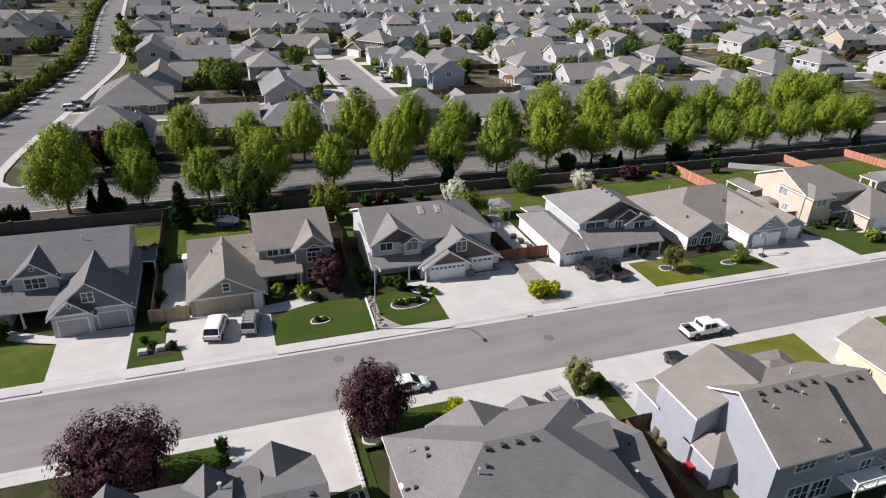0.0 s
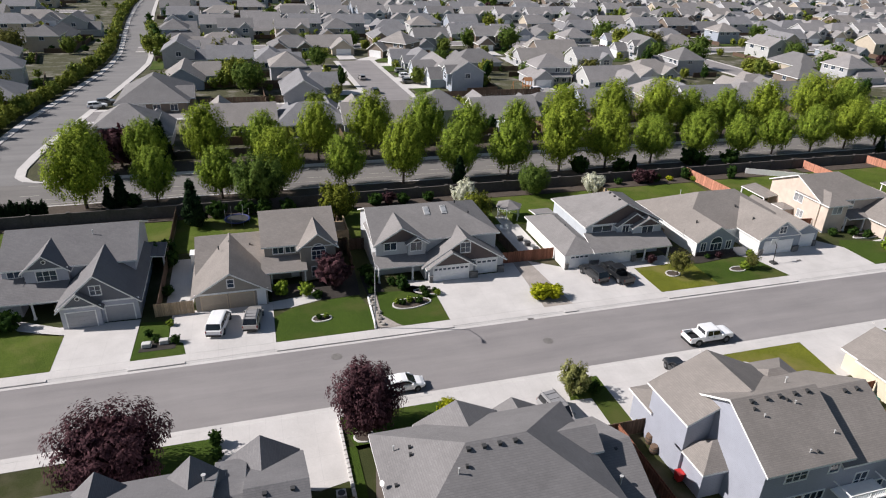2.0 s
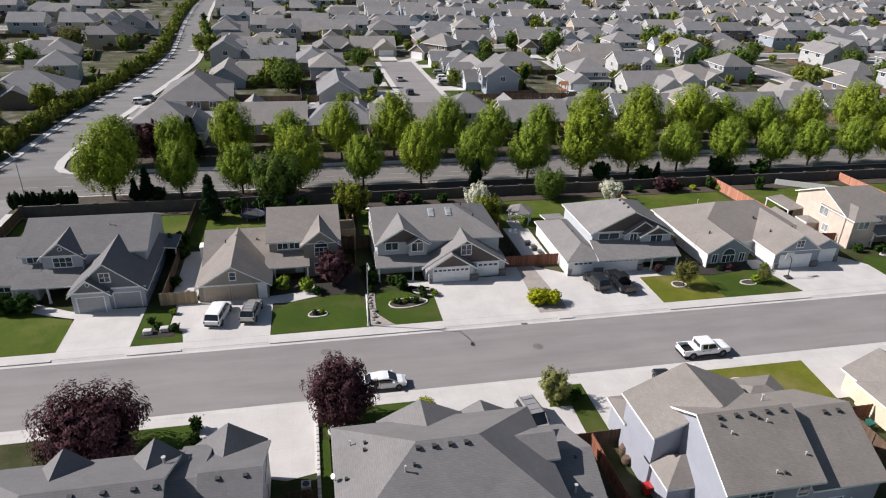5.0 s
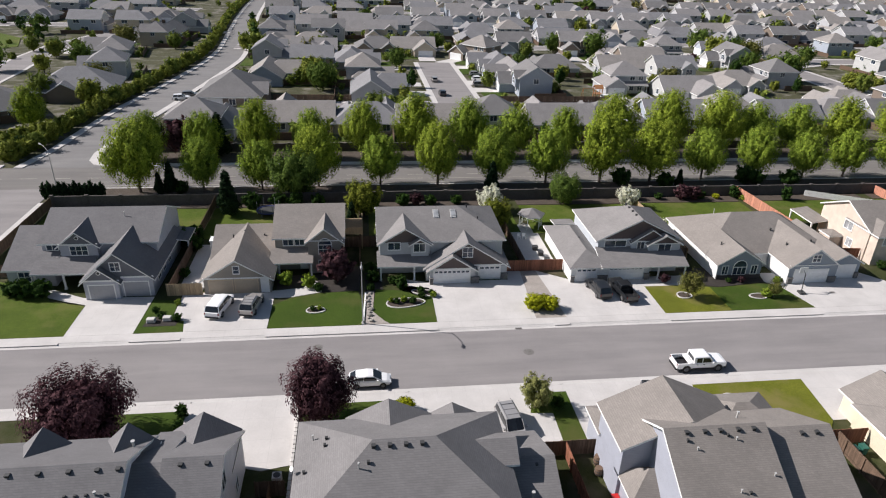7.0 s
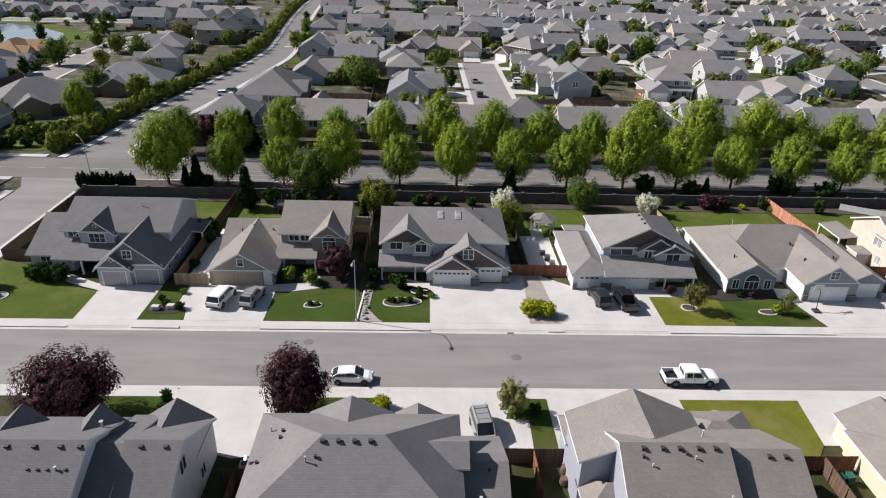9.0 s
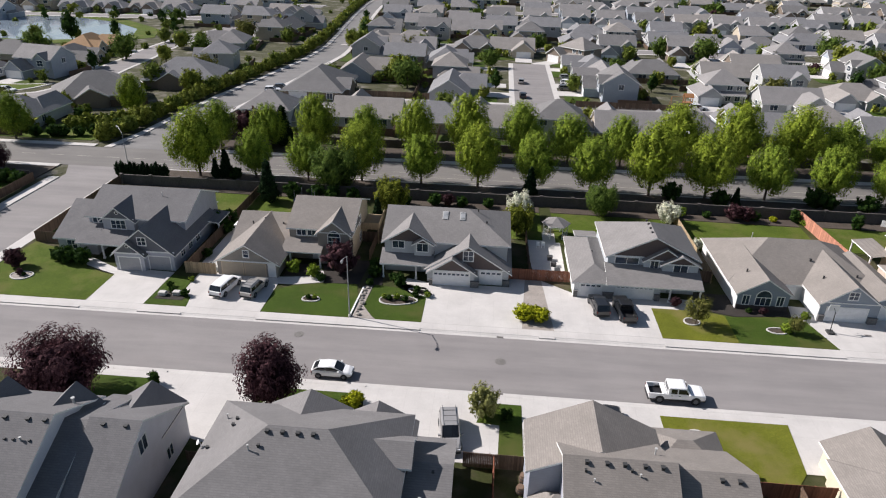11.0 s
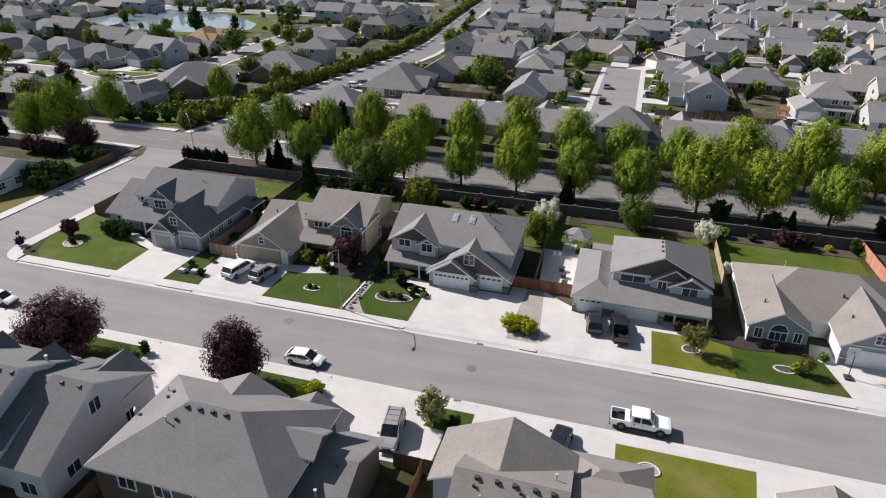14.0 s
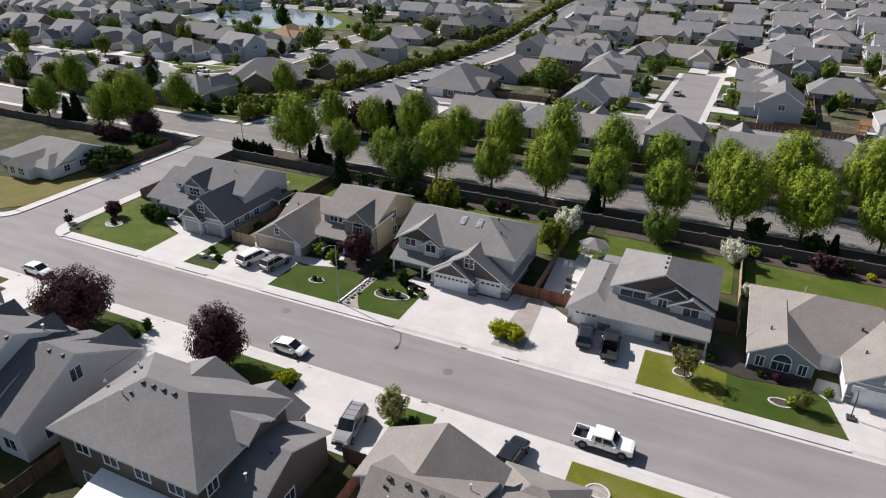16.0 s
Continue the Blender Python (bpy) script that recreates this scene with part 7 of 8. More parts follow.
# gazebo and patio things behind the fourth house
ob = thing("gazebo", (42.6, 92.3, 0.15), "white six-sided garden gazebo with a grey roof", "gazebo")
R = 1.9
hexa = [(42.6 + R * math.cos(math.pi * k / 3), 92.3 + R * math.sin(math.pi * k / 3)) for k in range(6)]
for k, (x, y) in enumerate(hexa):
    bm = bmesh.new()
    tube(bm, (x, y, 0.1), (x, y, 2.4), 0.07, 0.07, 6)
    part("post", bm, M_trim, ob)
    if k != 4:
        x2, y2 = hexa[(k + 1) % 6]
        bm = bmesh.new()
        for z in (0.5, 1.0):
            tube(bm, (x, y, z), (x2, y2, z), 0.04, 0.04, 5)
        for j in range(1, 6):
            f = j / 6
            tube(bm, (x + (x2 - x) * f, y + (y2 - y) * f, 0.5), (x + (x2 - x) * f, y + (y2 - y) * f, 1.0), 0.025, 0.025, 4)
        part("railing", bm, M_trim, ob)
rim = [(42.6 + 2.3 * math.cos(math.pi * k / 3), 92.3 + 2.3 * math.sin(math.pi * k / 3), 2.4) for k in range(6)]
part("roof", solid([[rim[k], rim[(k + 1) % 6], (42.6, 92.3, 3.4)] for k in range(6)], 0.1), [M_roof_grey, M_trim], ob)
for k, (x, y) in enumerate(((41.2, 83.5), (41.6, 81.6), (42.0, 79.4))):
    ob = thing("planter", (x, y, 0.15), "dark square planter on a pale patio", "planter")
    part("tub", boxes((x - 0.35, x + 0.35, y - 0.35, y + 0.35, 0.15, 0.75), (x - 0.42, x + 0.42, y - 0.42, y + 0.42, 0.68, 0.78)), M_vent, ob)
for x in (40.4, 39.6):
    ob = thing("patio_chair", (x, 87.4, 0.15), "white plastic patio chair outdoors", "chair")
    part("seat", boxes((x - 0.25, x + 0.25, 87.2, 87.7, 0.55, 0.6)), M_trim, ob)
    part("backrest", boxes((x - 0.25, x + 0.25, 87.66, 87.72, 0.6, 1.05)), M_trim, ob)
    for dx in (-0.22, 0.22):
        for y in (87.24, 87.68):
            part("leg", boxes((x + dx - 0.025, x + dx + 0.025, y - 0.025, y + 0.025, 0.15, 0.55)), M_trim, ob)


def bin_(x, y, mat, label):
    ob = thing("wheeled_bin", (x, y, 0.12), label, "bin")
    bm = bmesh.new()
    lo = [bm.verts.new((x + a * 0.24, y + b * 0.28, 0.2)) for a, b in ((-1, -1), (1, -1), (1, 1), (-1, 1))]
    hi = [bm.verts.new((x + a * 0.3, y + b * 0.36, 1.05)) for a, b in ((-1, -1), (1, -1), (1, 1), (-1, 1))]
    bm.faces.new(lo[::-1])
    bm.faces.new(hi)
    for i in range(4):
        bm.faces.new([lo[i], lo[(i + 1) % 4], hi[(i + 1) % 4], hi[i]])
    part("body", bm, mat, ob)
    part("lid", boxes((x - 0.32, x + 0.32, y - 0.4, y + 0.38, 1.05, 1.12)), mat, ob)
    for dx in (-0.24, 0.24):
        bm = bmesh.new()
        tube(bm, (x + dx - 0.03, y + 0.3, 0.22), (x + dx + 0.03, y + 0.3, 0.22), 0.11, 0.11, 10)
        part("wheel", bm, M_vent, ob)
    return ob


M_green = painted("green plastic", (0.03, 0.12, 0.09), 0.45)
M_redp = painted("red plastic", (0.50, 0.03, 0.03), 0.4)
bin_(61.0, 38.2, M_green, "dark green wheeled bin beside a fence")
bin_(62.0, 38.3, M_green, "dark green wheeled bin beside a fence")
bin_(36.0, 34.4, M_redp, "red plastic bin beside a wall")
for x, y, s in ((36.1, 39.2, 1.0), (35.8, 38.0, 0.8)):
    ob = thing("rain_barrel", (x, y, 0.1), "brown barrel in a narrow side yard", "barrel")
    bm = bmesh.new()
    tube(bm, (x, y, 0.1), (x, y, 0.6 * s), 0.32, 0.42, 12)
    tube(bm, (x, y, 0.6 * s), (x, y, 1.15 * s), 0.42, 0.33, 12)
    part("barrel_body", bm, M_wall_wood, ob)
    bm = bmesh.new()
    tube(bm, (x, y, 0.4 * s), (x, y, 0.46 * s), 0.415, 0.42, 12)
    tube(bm, (x, y, 0.78 * s), (x, y, 0.84 * s), 0.42, 0.41, 12)
    part("hoop", bm, M_vent, ob)
# air conditioners beside the houses
for x, y in ((39.4, 27.6), (7.2, 39.6), (-7.2, 74.6)):
    ob = thing("air_conditioner", (x, y, 0.1), "pale boxed air conditioner on the ground", "air conditioner")
    part("case", boxes((x - 0.4, x + 0.4, y - 0.4, y + 0.4, 0.08, 0.95)), M_patio, ob)
    bm = bmesh.new()
    tube(bm, (x, y, 0.95), (x, y, 1.0), 0.32, 0.3, 12)
    part("fan_grille", bm, M_vent, ob)
# dark plate standing in for shade on the grass strip
plate("bed_utility", [(-11.4, 65.6), (-7.6, 65.6), (-7.4, 67.2), (-8.8, 68.0), (-11.2, 67.6)], 0.0, 0.185, M_soil_shade, "dark sheet for the shaded grass round two utility boxes", "planting bed")
# utility boxes on the grass strip between the driveways
for x, y in ((-10.6, 66.6), (-8.8, 66.9)):
    ob = thing("utility_box", (x, y, 0.185), "low pale utility box on a grass strip", "utility box")
    bm = boxes((x - 0.5, x + 0.5, y - 0.35, y + 0.35, 0.185, 0.72))
    bmesh.ops.bevel(bm, geom=list(bm.edges), offset=0.06, segments=1, affect="EDGES")
    part("case", bm, M_patio, ob)
# sign at the corner
ob = thing("road_sign", (-38.6, 66.2, 0.14), "octagonal road sign on a steel post, its grey back showing", "road sign")
bm = bmesh.new()
tube(bm, (-38.6, 66.2, 0.1), (-38.6, 66.2, 2.6), 0.03, 0.03, 6)
part("post", bm, M_steel, ob)
bm = bmesh.new()
tube(bm, (-38.64, 66.2, 2.4), (-38.67, 66.2, 2.4), 0.38, 0.38, 8)
part("plate", bm, M_vent, ob)
# trampoline behind the second house
ob = thing("trampoline", (-0.6, 99.4, 0.16), "round blue trampoline on a back lawn", "trampoline")
# pad blue darkened: the shade of the trees is in the colour
M_blue = painted("blue plastic", (0.02, 0.03, 0.12), 0.5)
bm = bmesh.new()
tube(bm, (-0.6, 99.4, 0.82), (-0.6, 99.4, 0.86), 1.7, 1.7, 24)
part("mat", bm, M_vent, ob)
bm = bmesh.new()
ring = [[bm.verts.new((-0.6 + (1.85 + 0.17 * math.cos(b)) * math.cos(a), 99.4 + (1.85 + 0.17 * math.cos(b)) * math.sin(a), 0.88 + 0.07 * math.sin(b))) for b in [2 * math.pi * j / 6 for j in range(6)]] for a in [2 * math.pi * k / 24 for k in range(24)]]
for k in range(24):
    for j in range(6):
        bm.faces.new([ring[k][j], ring[(k + 1) % 24][j], ring[(k + 1) % 24][(j + 1) % 6], ring[k][(j + 1) % 6]])
part("pad", bm, M_blue, ob)
for k in range(6):
    a = math.pi * k / 3
    bm = bmesh.new()
    tube(bm, (-0.6 + 1.8 * math.cos(a), 99.4 + 1.8 * math.sin(a), 0.1), (-0.6 + 1.8 * math.cos(a), 99.4 + 1.8 * math.sin(a), 2.5), 0.04, 0.04, 6)
    part("leg", bm, M_steel, ob)
# white caravan among the houses beyond the avenue
ob = thing("caravan", (61.5, 140.5, 0.0), "white caravan parked in a far yard", "caravan")
bm = boxes((58.6, 64.4, 139.3, 141.8, 0.5, 2.9))
bmesh.ops.bevel(bm, geom=list(bm.edges), offset=0.25, segments=2, affect="EDGES")
part("body", bm, M_white, ob)
part("window", boxes((60.0, 61.4, 139.26, 139.32, 1.5, 2.2)), M_glass, ob)
for x in (60.9, 62.0):
    bm = bmesh.new()
    tube(bm, (x, 139.25, 0.3), (x, 139.5, 0.3), 0.34, 0.34, 12)
    part("wheel", bm, M_vent, ob)
part("chassis", boxes((58.8, 65.6, 140.3, 140.8, 0.25, 0.52), (65.3, 65.5, 140.45, 140.65, -0.05, 0.3)), M_vent, ob)
# timber play set in a far yard
ob = thing("play_set", (86, 182.5, 0.0), "orange-brown timber play set with a slide", "play set")
for x in (84.5, 86.5):
    for y in (182.0, 184.0):
        part("post", boxes((x - 0.1, x + 0.1, y - 0.1, y + 0.1, -0.1, 3.2)), M_fence_orange, ob)
part("platform", boxes((84.4, 86.6, 181.9, 184.1, 1.4, 1.55)), M_fence_orange, ob)
part("roof", solid([[(84.2, 181.8, 3.2), (86.8, 181.8, 3.2), (86.8, 183, 4.1), (84.2, 183, 4.1)], [(84.2, 183, 4.1), (86.8, 183, 4.1), (86.8, 184.2, 3.2), (84.2, 184.2, 3.2)]], 0.1), [M_fence_orange, M_fence_orange], ob)
part("slide", solid([[(86.6, 182.6, 1.5), (89.6, 182.6, 0.3), (89.6, 183.4, 0.3), (86.6, 183.4, 1.5)]], 0.08), [M_lampglass, M_lampglass], ob)
part("slide_leg", boxes((89.4, 89.6, 182.6, 183.4, -0.1, 0.3)), M_fence_orange, ob)
bm = bmesh.new()
tube(bm, (84.4, 183, 3.0), (81.0, 183, 3.0), 0.08, 0.08, 6)
for s in (-1, 1):
    tube(bm, (81.0, 183, 3.0), (80.8, 183 + s * 1.2, -0.1), 0.07, 0.07, 6)
part("swing_frame", bm, M_fence_orange, ob)

# gravel strip with rocks between the second and the third lawn
plate("gravel_strip", [(15.1, 64.3), (17.9, 64.3), (16.1, 67.2), (16.4, 72.4), (15.4, 72.4)], 0.0, 0.175, M_gravel, "strip of grey gravel between two lawns", "gravel")
M_rock = speckled("garden rock", (0.30, 0.28, 0.25), 0.4, 0.9, 6.0, 0.9, 0.5)
rng = random.Random(5)
for k in range(11):
    y = 64.9 + 0.68 * k
    x = 15.55 + rng.uniform(-0.1, 0.6 if y < 67 else 0.35)
    s = rng.uniform(0.16, 0.32)
    bm = bmesh.new()
    bmesh.ops.create_icosphere(bm, subdivisions=2, radius=s)
    for v in bm.verts:
        v.co = Vector((v.co.x * 1.25, v.co.y, v.co.z * 0.7)) * rng.uniform(0.86, 1.1) + Vector((x, y, 0.175 + s * 0.4))
    tagged(part("garden_rock", bm, M_rock), "rough grey rock on a gravel strip", "rock", "rocks along the gravel strip")

# white pergola behind the first house
ob = thing("pergola", (-15.0, 90.6, 0.16), "small white timber pergola behind a house", "pergola")
for x, y in ((-16.6, 89.2), (-13.4, 89.2), (-16.6, 92.2), (-13.4, 92.2)):
    part("post", boxes((x - 0.08, x + 0.08, y - 0.08, y + 0.08, 0.1, 2.5)), M_trim, ob)
for x in (-16.6, -13.4):
    part("beam", boxes((x - 0.06, x + 0.06, 88.9, 92.5, 2.5, 2.7)), M_trim, ob)
for k in range(7):
    part("rafter", boxes((-16.9, -13.1, 89.1 + 0.52 * k, 89.17 + 0.52 * k, 2.7, 2.84)), M_trim, ob)

# ---- vehicles ----
M_tyre = painted("tyre rubber", (0.02, 0.02, 0.02), 0.8)
M_rim = painted("alloy rim", (0.13, 0.13, 0.135), 0.3)
M_tail = painted("tail light red", (0.16, 0.008, 0.008), 0.2)
M_head = painted("headlight glass", (0.7, 0.72, 0.75), 0.1)
M_black = painted("black plastic", (0.02, 0.02, 0.022), 0.5)
M_carglass = glass("car glass", (0.012, 0.014, 0.017))
P_white = carpaint("white car paint", (0.80, 0.80, 0.80))
P_silver = carpaint("silver-grey car paint", (0.42, 0.40, 0.38), 0.4)
P_grey = carpaint("dark grey car paint", (0.16, 0.16, 0.165), 0.3)
P_black = carpaint("black car paint", (0.016, 0.017, 0.019))


def loft(rows, mi=0):
    """A closed skin through cross-sections: x, and points (y, z) of the half-section from low to high."""
    bm = bmesh.new()
    rings = []
    for x, half in rows:
        pts = [(x, y, z) for y, z in half] + [(x, -y, z) for y, z in reversed(half)]
        rings.append([bm.verts.new(p) for p in pts])
    n = len(rings[0])
    for a, b in zip(rings, rings[1:]):
        for i in range(n):
            bm.faces.new([a[i], b[i], b[(i + 1) % n], a[(i + 1) % n]])
    bm.faces.new(rings[0])
    bm.faces.new(rings[-1][::-1])
    bmesh.ops.recalc_face_normals(bm, faces=bm.faces)
    return bm


def section(hw, z0, z1, ztop, crown=0.75):
    return [(hw * 0.88, z0), (hw * 0.98, z0 + 0.12), (hw, (z0 + z1) / 2), (hw * 0.97, z1), (hw * crown, ztop)]


def wheels(ob, xs, hw, r, w=0.24):
    for x in xs:
        for s in (-1, 1):
            bm = bmesh.new()
            y0, y1 = s * (hw - w + 0.02), s * (hw + 0.03)
            tube(bm, (x, y0, r), (x, y1, r), r, r, 18)
            t = part("wheel", bm, M_tyre, ob)
            bm = bmesh.new()
            tube(bm, (x, s * (hw + 0.0), r), (x, s * (hw + 0.045), r), r * 0.62, r * 0.58, 12)
            for k in range(5):
                a = 2 * math.pi * k / 5
                tube(bm, (x, s * (hw + 0.045), r), (x + math.cos(a) * r * 0.55, s * (hw + 0.05), r + math.sin(a) * r * 0.55), 0.05, 0.04, 5)
            part("rim", bm, M_rim, t)
            bm = bmesh.new()
            tube(bm, (x, s * (hw - 0.12), r + 0.02), (x, s * (hw + 0.012), r + 0.02), r * 1.14, r * 1.14, 18)
            part("wheel_arch", bm, M_black, ob)


def cabin(ob, paint, rows, hw_roof, z_roof0, pillars=True, rack=False):
    """Glass house and roof: rows of x, half width, low z, high z."""
    g = loft([(x, [(w, z0), (w * 0.97, (z0 + z1) / 2), (w * 0.88, z1 - 0.04), (w * 0.8, z1)]) for x, w, z0, z1 in rows])
    part("glazing", g, M_carglass, ob)
    top = [(x, w, z0, z1) for x, w, z0, z1 in rows if z1 > z_roof0]
    a, b = top[0], top[-1]
    r = loft([(x, [(w * 0.93, z1 - 0.10), (w * 0.89, z1 - 0.02), (w * 0.7, z1 + 0.035)]) for x, w, z0, z1 in top])
    part("roof_panel", r, paint, ob)
    for (x0, w0, zl0, zh0), (x1, w1, zl1, zh1) in ((rows[0], top[0]), (rows[-1], top[-1])):
        for s in (-1, 1):
            bm = bmesh.new()
            tube(bm, (x0, s * w0 * 0.98, zl0 + 0.02), (x1, s * w1 * 0.90, zh1 - 0.03), 0.055, 0.05, 6)
            part("pillar", bm, paint, ob)
    for f in (0.45,):
        xm = a[0] + (b[0] - a[0]) * f
        for s in (-1, 1):
            bm = bmesh.new()
            tube(bm, (xm, s * a[1] * 1.0, a[2] + 0.02), (xm, s * a[1] * 0.9, a[3] - 0.03), 0.05, 0.045, 6)
            part("pillar", bm, paint, ob)
    if rack:
        for s in (-1, 1):
            bm = bmesh.new()
            tube(bm, (a[0] - 0.2, s * a[1] * 0.72, a[3] + 0.09), (b[0] + 0.1, s * b[1] * 0.72, b[3] + 0.09), 0.025, 0.025, 6)
            part("roof_rail", bm, M_rim, ob)
        for k in range(3):
            x = a[0] + (b[0] - a[0]) * (0.2 + 0.3 * k)
            bm = bmesh.new()
            tube(bm, (x, -a[1] * 0.72, a[3] + 0.09), (x, a[1] * 0.72, a[3] + 0.09), 0.025, 0.025, 6)
            part("crossbar", bm, M_rim, ob)


def lights(ob, front, rear, hw, z):
    for s in (-1, 1):
        part("headlight", boxes((front - 0.16, front + 0.015, s * hw * 0.62 - 0.17, s * hw * 0.62 + 0.17, z - 0.09, z + 0.07)), M_head, ob)
        part("tail_light", boxes((rear - 0.02, rear + 0.12, s * hw * 0.86 - 0.07, s * hw * 0.86 + 0.07, z, z + 0.26)), M_tail, ob)
    part("grille", boxes((front - 0.1, front + 0.02, -hw * 0.4, hw * 0.4, z - 0.16, z + 0.04)), M_black, ob)
    part("bumper", boxes((front - 0.12, front + 0.06, -hw * 0.85, hw * 0.85, 0.32, 0.5)), M_black, ob)
    part("bumper", boxes((rear - 0.06, rear + 0.12, -hw * 0.85, hw * 0.85, 0.32, 0.52)), M_black, ob)


def mirrors(ob, x, hw, z, paint):
    for s in (-1, 1):
        bm = boxes((x - 0.09, x + 0.09, s * hw - 0.02 + (0 if s > 0 else -0.2), s * hw + 0.02 + (0.2 if s > 0 else 0), z, z + 0.17))
        part("wing_mirror", bm, paint, ob)


def suv(paint, label, place, L=4.9, W=1.92, H=1.78, rack=True, van=False):
    ob = thing("suv" if not van else "minivan", (0, 0, 0), label, "car")
    hw, f, r = W / 2, L / 2, -L / 2
    hood = 1.05 if not van else 1.0
    rows = [(r, section(hw * 0.93, 0.4, 0.85, 1.0, 0.8)), (r + 0.12, section(hw, 0.32, 0.95, 1.08, 0.88)), (-0.3, section(hw, 0.28, 0.97, 1.08, 0.9)), (f - (1.55 if not van else 1.3), section(hw, 0.28, 0.97, 1.07, 0.88)), (f - 0.5, section(hw * 0.97, 0.3, 0.9, hood - 0.03, 0.78)), (f - 0.1, section(hw * 0.9, 0.36, 0.8, 0.88, 0.75)), (f, section(hw * 0.82, 0.42, 0.68, 0.76, 0.8))]
    part("body", loft(rows), paint, ob, smooth=False)
    fw = f - (1.3 if not van else 0.85)
    cabin(ob, paint, [(r + 0.1, hw * 0.92, 1.0, 1.06), (r + 0.42, hw * 0.90, 1.0, H - 0.06), (-0.2, hw * 0.92, 1.0, H), (fw - 0.85, hw * 0.90, 1.0, H - 0.05), (fw, hw * 0.88, 1.0, 1.04)], hw, 1.4, rack=rack)
    wheels(ob, (r + 0.95, f - 0.92), hw, 0.36)
    lights(ob, f, r, hw, 0.72)
    mirrors(ob, fw - 0.35, hw, 1.05, paint)
    ob.matrix_basis = place
    return ob


def hatch(paint, label, place, L=4.5, W=1.78, H=1.5):
    ob = thing("car", (0, 0, 0), label, "car")
    hw, f, r = W / 2, L / 2, -L / 2
    rows = [(r, section(hw * 0.88, 0.42, 0.8, 0.98, 0.8)), (r + 0.15, section(hw * 0.97, 0.3, 0.9, 1.02, 0.86)), (-0.2, section(hw, 0.25, 0.88, 0.98, 0.9)), (f - 1.25, section(hw, 0.25, 0.86, 0.95, 0.86)), (f - 0.45, section(hw * 0.95, 0.28, 0.74, 0.84, 0.76)), (f - 0.1, section(hw * 0.85, 0.32, 0.62, 0.7, 0.74)), (f, section(hw * 0.7, 0.38, 0.54, 0.6, 0.8))]
    part("body", loft(rows), paint, ob)
    cabin(ob, paint, [(r + 0.12, hw * 0.88, 0.93, 1.0), (r + 0.75, hw * 0.88, 0.92, H - 0.12), (-0.25, hw * 0.92, 0.9, H), (0.35, hw * 0.90, 0.9, H - 0.05), (f - 1.0, hw * 0.86, 0.88, 0.92)], hw, 1.2)
    wheels(ob, (r + 0.8, f - 0.88), hw, 0.32, 0.21)
    lights(ob, f - 0.05, r, hw, 0.62)
    mirrors(ob, f - 1.45, hw, 0.95, paint)
    ob.matrix_basis = place
    return ob


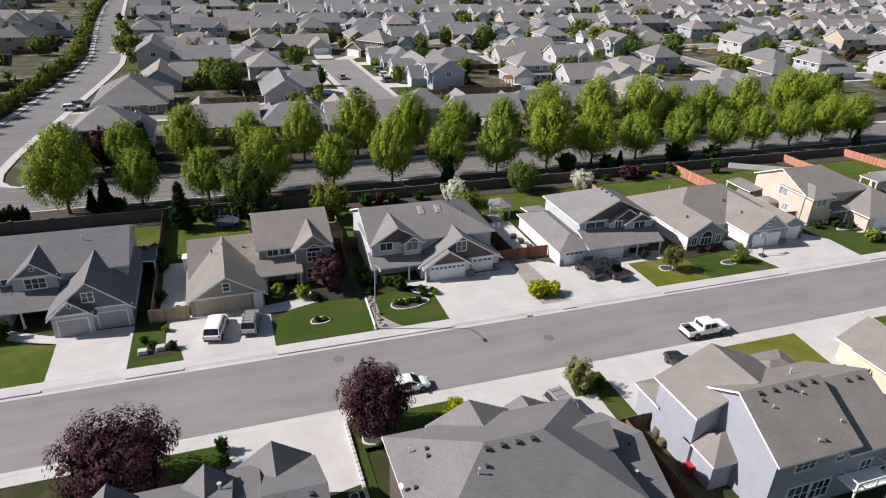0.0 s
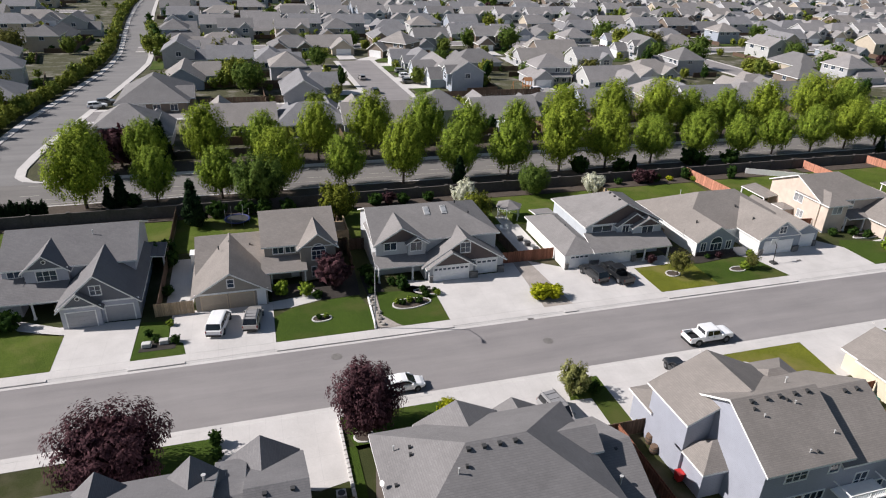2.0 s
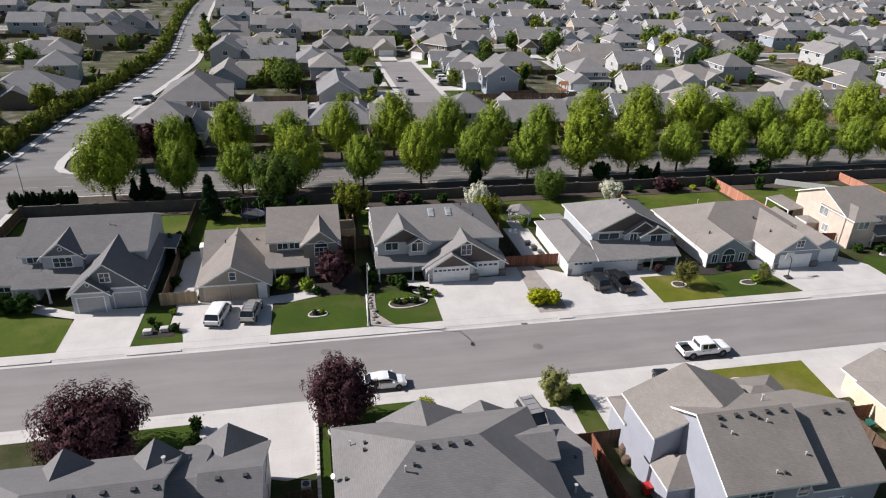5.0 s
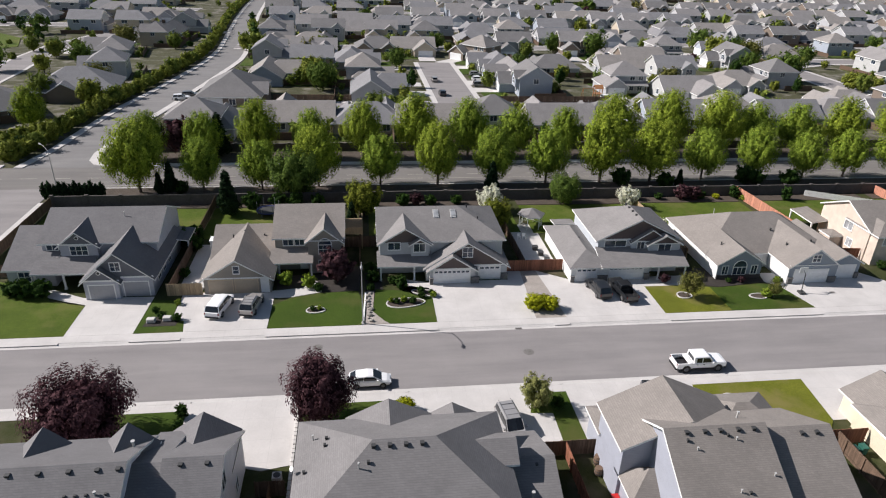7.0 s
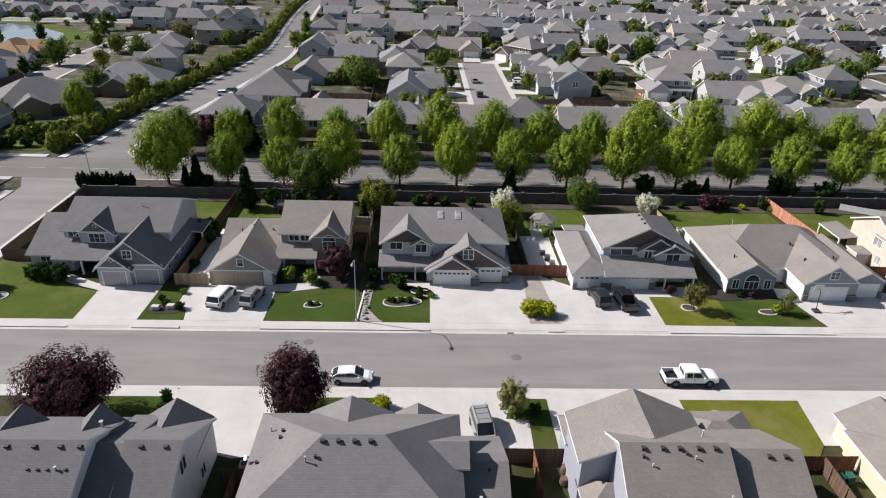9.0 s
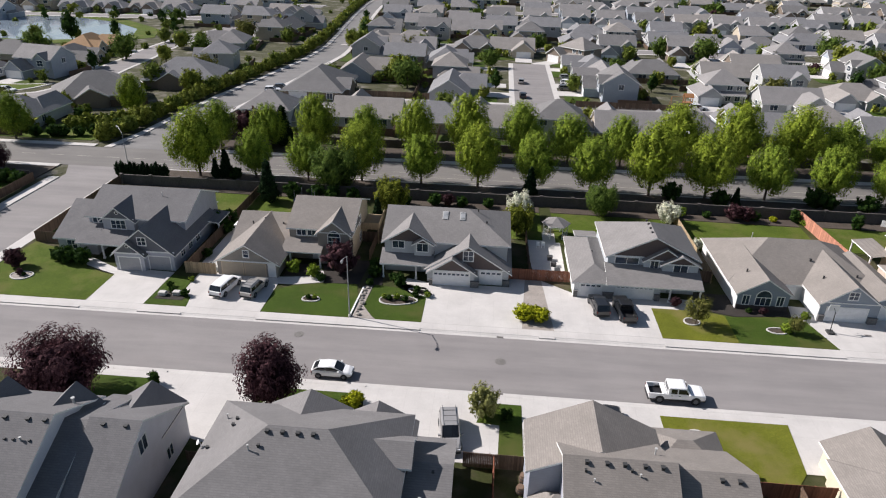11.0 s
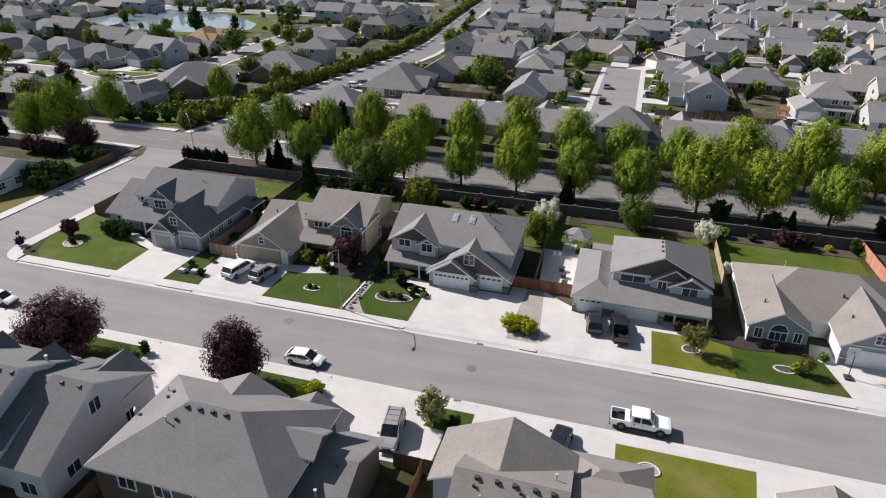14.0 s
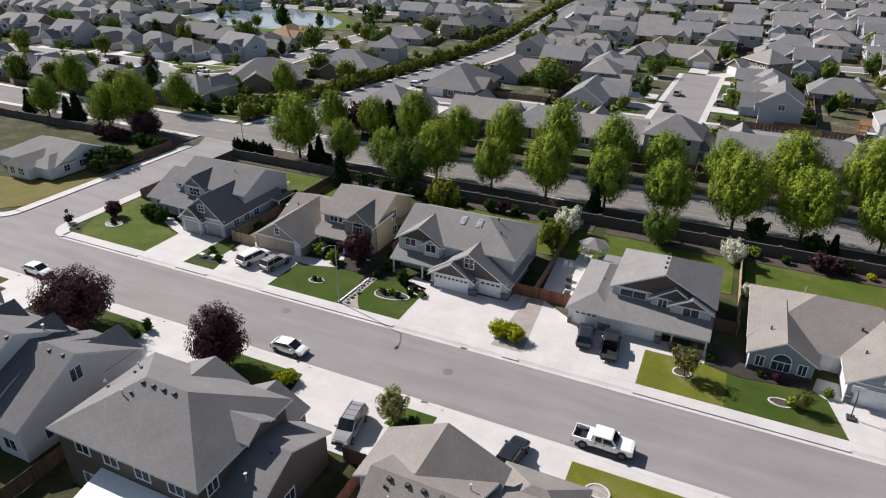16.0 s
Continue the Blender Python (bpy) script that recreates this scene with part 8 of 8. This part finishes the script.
def pickup(paint, label, place, toolbox=False, L=5.9, W=2.02, H=1.93):
    """A crew-cab pickup truck: bonnet, upright cab with its own door windows, open bed with liner."""
    ob = thing("pickup_truck", (0, 0, 0), label, "pickup truck")
    hw, f, r = W / 2, L / 2, -L / 2
    x1 = r + 1.95
    rows = [(x1, section(hw, 0.48, 1.14, 1.2, 0.94)), (f - 1.45, section(hw, 0.46, 1.14, 1.2, 0.93)), (f - 0.35, section(hw * 0.98, 0.48, 1.1, 1.18, 0.88)), (f - 0.05, section(hw * 0.95, 0.52, 1.04, 1.11, 0.88)), (f, section(hw * 0.9, 0.56, 0.95, 1.02, 0.9))]
    part("body", loft(rows), paint, ob)
    for s in (-1, 1):
        lo, hi = sorted((s * (hw - 0.13), s * hw))
        part("bed_side", boxes((r + 0.07, x1 - 0.01, lo, hi, 0.55, 1.2)), paint, ob)
    bm = boxes((r + 0.07, x1 - 0.01, -hw + 0.13, hw - 0.13, 0.6, 0.68), (x1 - 0.04, x1 - 0.012, -hw + 0.13, hw - 0.13, 0.68, 1.17))
    part("bed_liner", bm, M_black, ob)
    part("tailgate", boxes((r, r + 0.07, -hw * 0.97, hw * 0.97, 0.58, 1.18)), paint, ob)
    if toolbox:
        bm = boxes((x1 - 0.55, x1 - 0.08, -hw + 0.06, hw - 0.06, 1.0, 1.26))
        bmesh.ops.bevel(bm, geom=list(bm.edges), offset=0.03, segments=1, affect="EDGES")
        part("toolbox", bm, paint, ob)
    c0, c1 = x1 + 0.03, f - 1.5
    part("cab", loft([(c0, [(hw * 0.93, 1.14), (hw * 0.84, H - 0.1), (hw * 0.74, H - 0.02)]), (c0 + 0.12, [(hw * 0.94, 1.14), (hw * 0.85, H - 0.05), (hw * 0.75, H)]), (c1 - 0.75, [(hw * 0.94, 1.14), (hw * 0.85, H - 0.05), (hw * 0.75, H)]), (c1 - 0.6, [(hw * 0.94, 1.14), (hw * 0.84, H - 0.09), (hw * 0.74, H - 0.04)]), (c1, [(hw * 0.92, 1.14), (hw * 0.9, 1.17), (hw * 0.8, 1.2)])]), paint, ob)

    def pane(name, pts):
        bm = bmesh.new()
        v = [bm.verts.new(p) for p in pts]
        g = bmesh.ops.extrude_face_region(bm, geom=[bm.faces.new(v)])
        mid = sum((q.co for q in v), Vector()) / len(v)
        n = Vector((mid.x - (c0 + c1) / 2, mid.y * 2.2, 0.5)).normalized()
        for q in g["geom"]:
            if isinstance(q, bmesh.types.BMVert):
                q.co += n * 0.025
        bmesh.ops.recalc_face_normals(bm, faces=bm.faces)
        part(name, bm, M_carglass, ob)

    pane("windscreen", [(c1 - 0.03, -hw * 0.78, 1.2), (c1 - 0.03, hw * 0.78, 1.2), (c1 - 0.57, hw * 0.72, H - 0.09), (c1 - 0.57, -hw * 0.72, H - 0.09)])
    pane("rear_window", [(c0 - 0.005, -hw * 0.66, 1.32), (c0 - 0.005, hw * 0.66, 1.32), (c0 - 0.005, hw * 0.62, H - 0.16), (c0 - 0.005, -hw * 0.62, H - 0.16)])
    for s in (-1, 1):
        y0, y1 = s * hw * 0.925, s * hw * 0.862
        xm = (c0 + c1 - 0.5) / 2
        pane("side_window", [(c0 + 0.28, y0, 1.24), (xm - 0.06, y0, 1.24), (xm - 0.06, y1, H - 0.15), (c0 + 0.28, y1, H - 0.15)])
        pane("side_window", [(xm + 0.06, y0, 1.24), (c1 - 0.28, y0, 1.24), (c1 - 0.68, y1, H - 0.15), (xm + 0.06, y1, H - 0.15)])
        part("running_board", boxes((c0 + 0.1, c1 + 0.15, min(s * hw, s * (hw + 0.1)), max(s * hw, s * (hw + 0.1)), 0.42, 0.48)), M_black, ob)
        for xa in (c0 + 0.25, xm + 0.1):
            part("door_handle", boxes((xa, xa + 0.2, s * hw * 1.0 - 0.02, s * hw * 1.0 + 0.02, 1.0, 1.04)), M_black, ob)
    wheels(ob, (r + 1.15, f - 0.98), hw, 0.44, 0.3)
    lights(ob, f, r, hw, 0.9)
    mirrors(ob, f - 1.75, hw, 1.2, paint)
    ob.matrix_basis = place
    return ob


pickup(P_white, "white crew-cab pickup truck with a toolbox, parked at the kerb", pose(52.6, 53.0, 0.0), toolbox=True)
hatch(P_white, "white hatchback car parked at the kerb", pose(15.5, 52.85, 0.0))
hatch(P_white, "white sedan car parked at the kerb", pose(-28.2, 52.85, 0.0))
suv(P_white, "white minivan parked on a concrete driveway", pose(-2.95, 69.0, 0.15, 0, 0, 78), 5.1, 1.98, 1.78, rack=False, van=True)
suv(P_silver, "silver-grey sport utility car with roof bars, parked on a driveway", pose(0.95, 69.1, 0.15, 0, 0, 80), 4.8, 1.88, 1.76)
suv(P_black, "black sport utility car parked on a driveway before a garage", pose(46.7, 70.2, 0.15, 0, 0, 98), 4.8, 1.9, 1.78, rack=False)
pickup(P_black, "black pickup truck parked on a driveway before a garage", pose(49.9, 69.4, 0.15, 0, 0, 96), False, 5.6, 1.95, 1.85)
suv(carpaint("brown-grey car paint", (0.27, 0.265, 0.265)), "grey sport utility car with roof bars on a near driveway", pose(29.1, 44.3, 0.15, 0, 0, -82), 5.2, 2.0, 1.9)
suv(P_black, "black sport utility car parked on a near driveway", pose(45.1, 47.6, 0.15, 0, 0, 83), 4.6, 1.88, 1.72, rack=False)
# cars of the further streets
for x, y, turn, paint, label in ((-32.4, 179.8, 10, P_white, "white car parked on the far avenue"), (-30.8, 183.4, 10, P_grey, "dark grey car parked near the far avenue"), (39.6, 186, 90, P_black, "black car in a far close"), (39.5, 205, 90, P_silver, "silver car in a far close"), (53.0, 198, 0, P_grey, "dark car on a far driveway"), (54.0, 206, 0, P_white, "white car on a far driveway"), (54.5, 214, 0, P_silver, "silver car on a far driveway"),
                              (88.0, 180.5, 0, P_white, "white car in a far street"), (116.0, 183.0, 90, carpaint("red car paint", (0.30, 0.02, 0.03)), "red car on a far driveway"), (-103, 166, 0, P_white, "white car in a far western street"), (62.0, 164.0, 90, P_white, "white car on a far driveway"), (10, 166, 90, P_grey, "dark grey car on a far driveway")):
    suv(paint, label, pose(x, y, 0.1, 0, 0, turn), 4.6, 1.85, 1.7, rack=False)

# ---- land north of the avenue, enlarged and lowered to fit the camera's view ----
def camera_scale(x, y):
    # scaled about (29, 1.5, 44), near the camera midway along its path
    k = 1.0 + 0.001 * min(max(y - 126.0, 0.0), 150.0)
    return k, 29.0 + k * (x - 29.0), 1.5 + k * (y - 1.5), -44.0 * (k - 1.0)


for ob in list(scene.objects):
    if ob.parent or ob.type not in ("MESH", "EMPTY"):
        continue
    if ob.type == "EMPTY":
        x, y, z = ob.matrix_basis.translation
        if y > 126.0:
            k, nx, ny, dz = camera_scale(x, y)
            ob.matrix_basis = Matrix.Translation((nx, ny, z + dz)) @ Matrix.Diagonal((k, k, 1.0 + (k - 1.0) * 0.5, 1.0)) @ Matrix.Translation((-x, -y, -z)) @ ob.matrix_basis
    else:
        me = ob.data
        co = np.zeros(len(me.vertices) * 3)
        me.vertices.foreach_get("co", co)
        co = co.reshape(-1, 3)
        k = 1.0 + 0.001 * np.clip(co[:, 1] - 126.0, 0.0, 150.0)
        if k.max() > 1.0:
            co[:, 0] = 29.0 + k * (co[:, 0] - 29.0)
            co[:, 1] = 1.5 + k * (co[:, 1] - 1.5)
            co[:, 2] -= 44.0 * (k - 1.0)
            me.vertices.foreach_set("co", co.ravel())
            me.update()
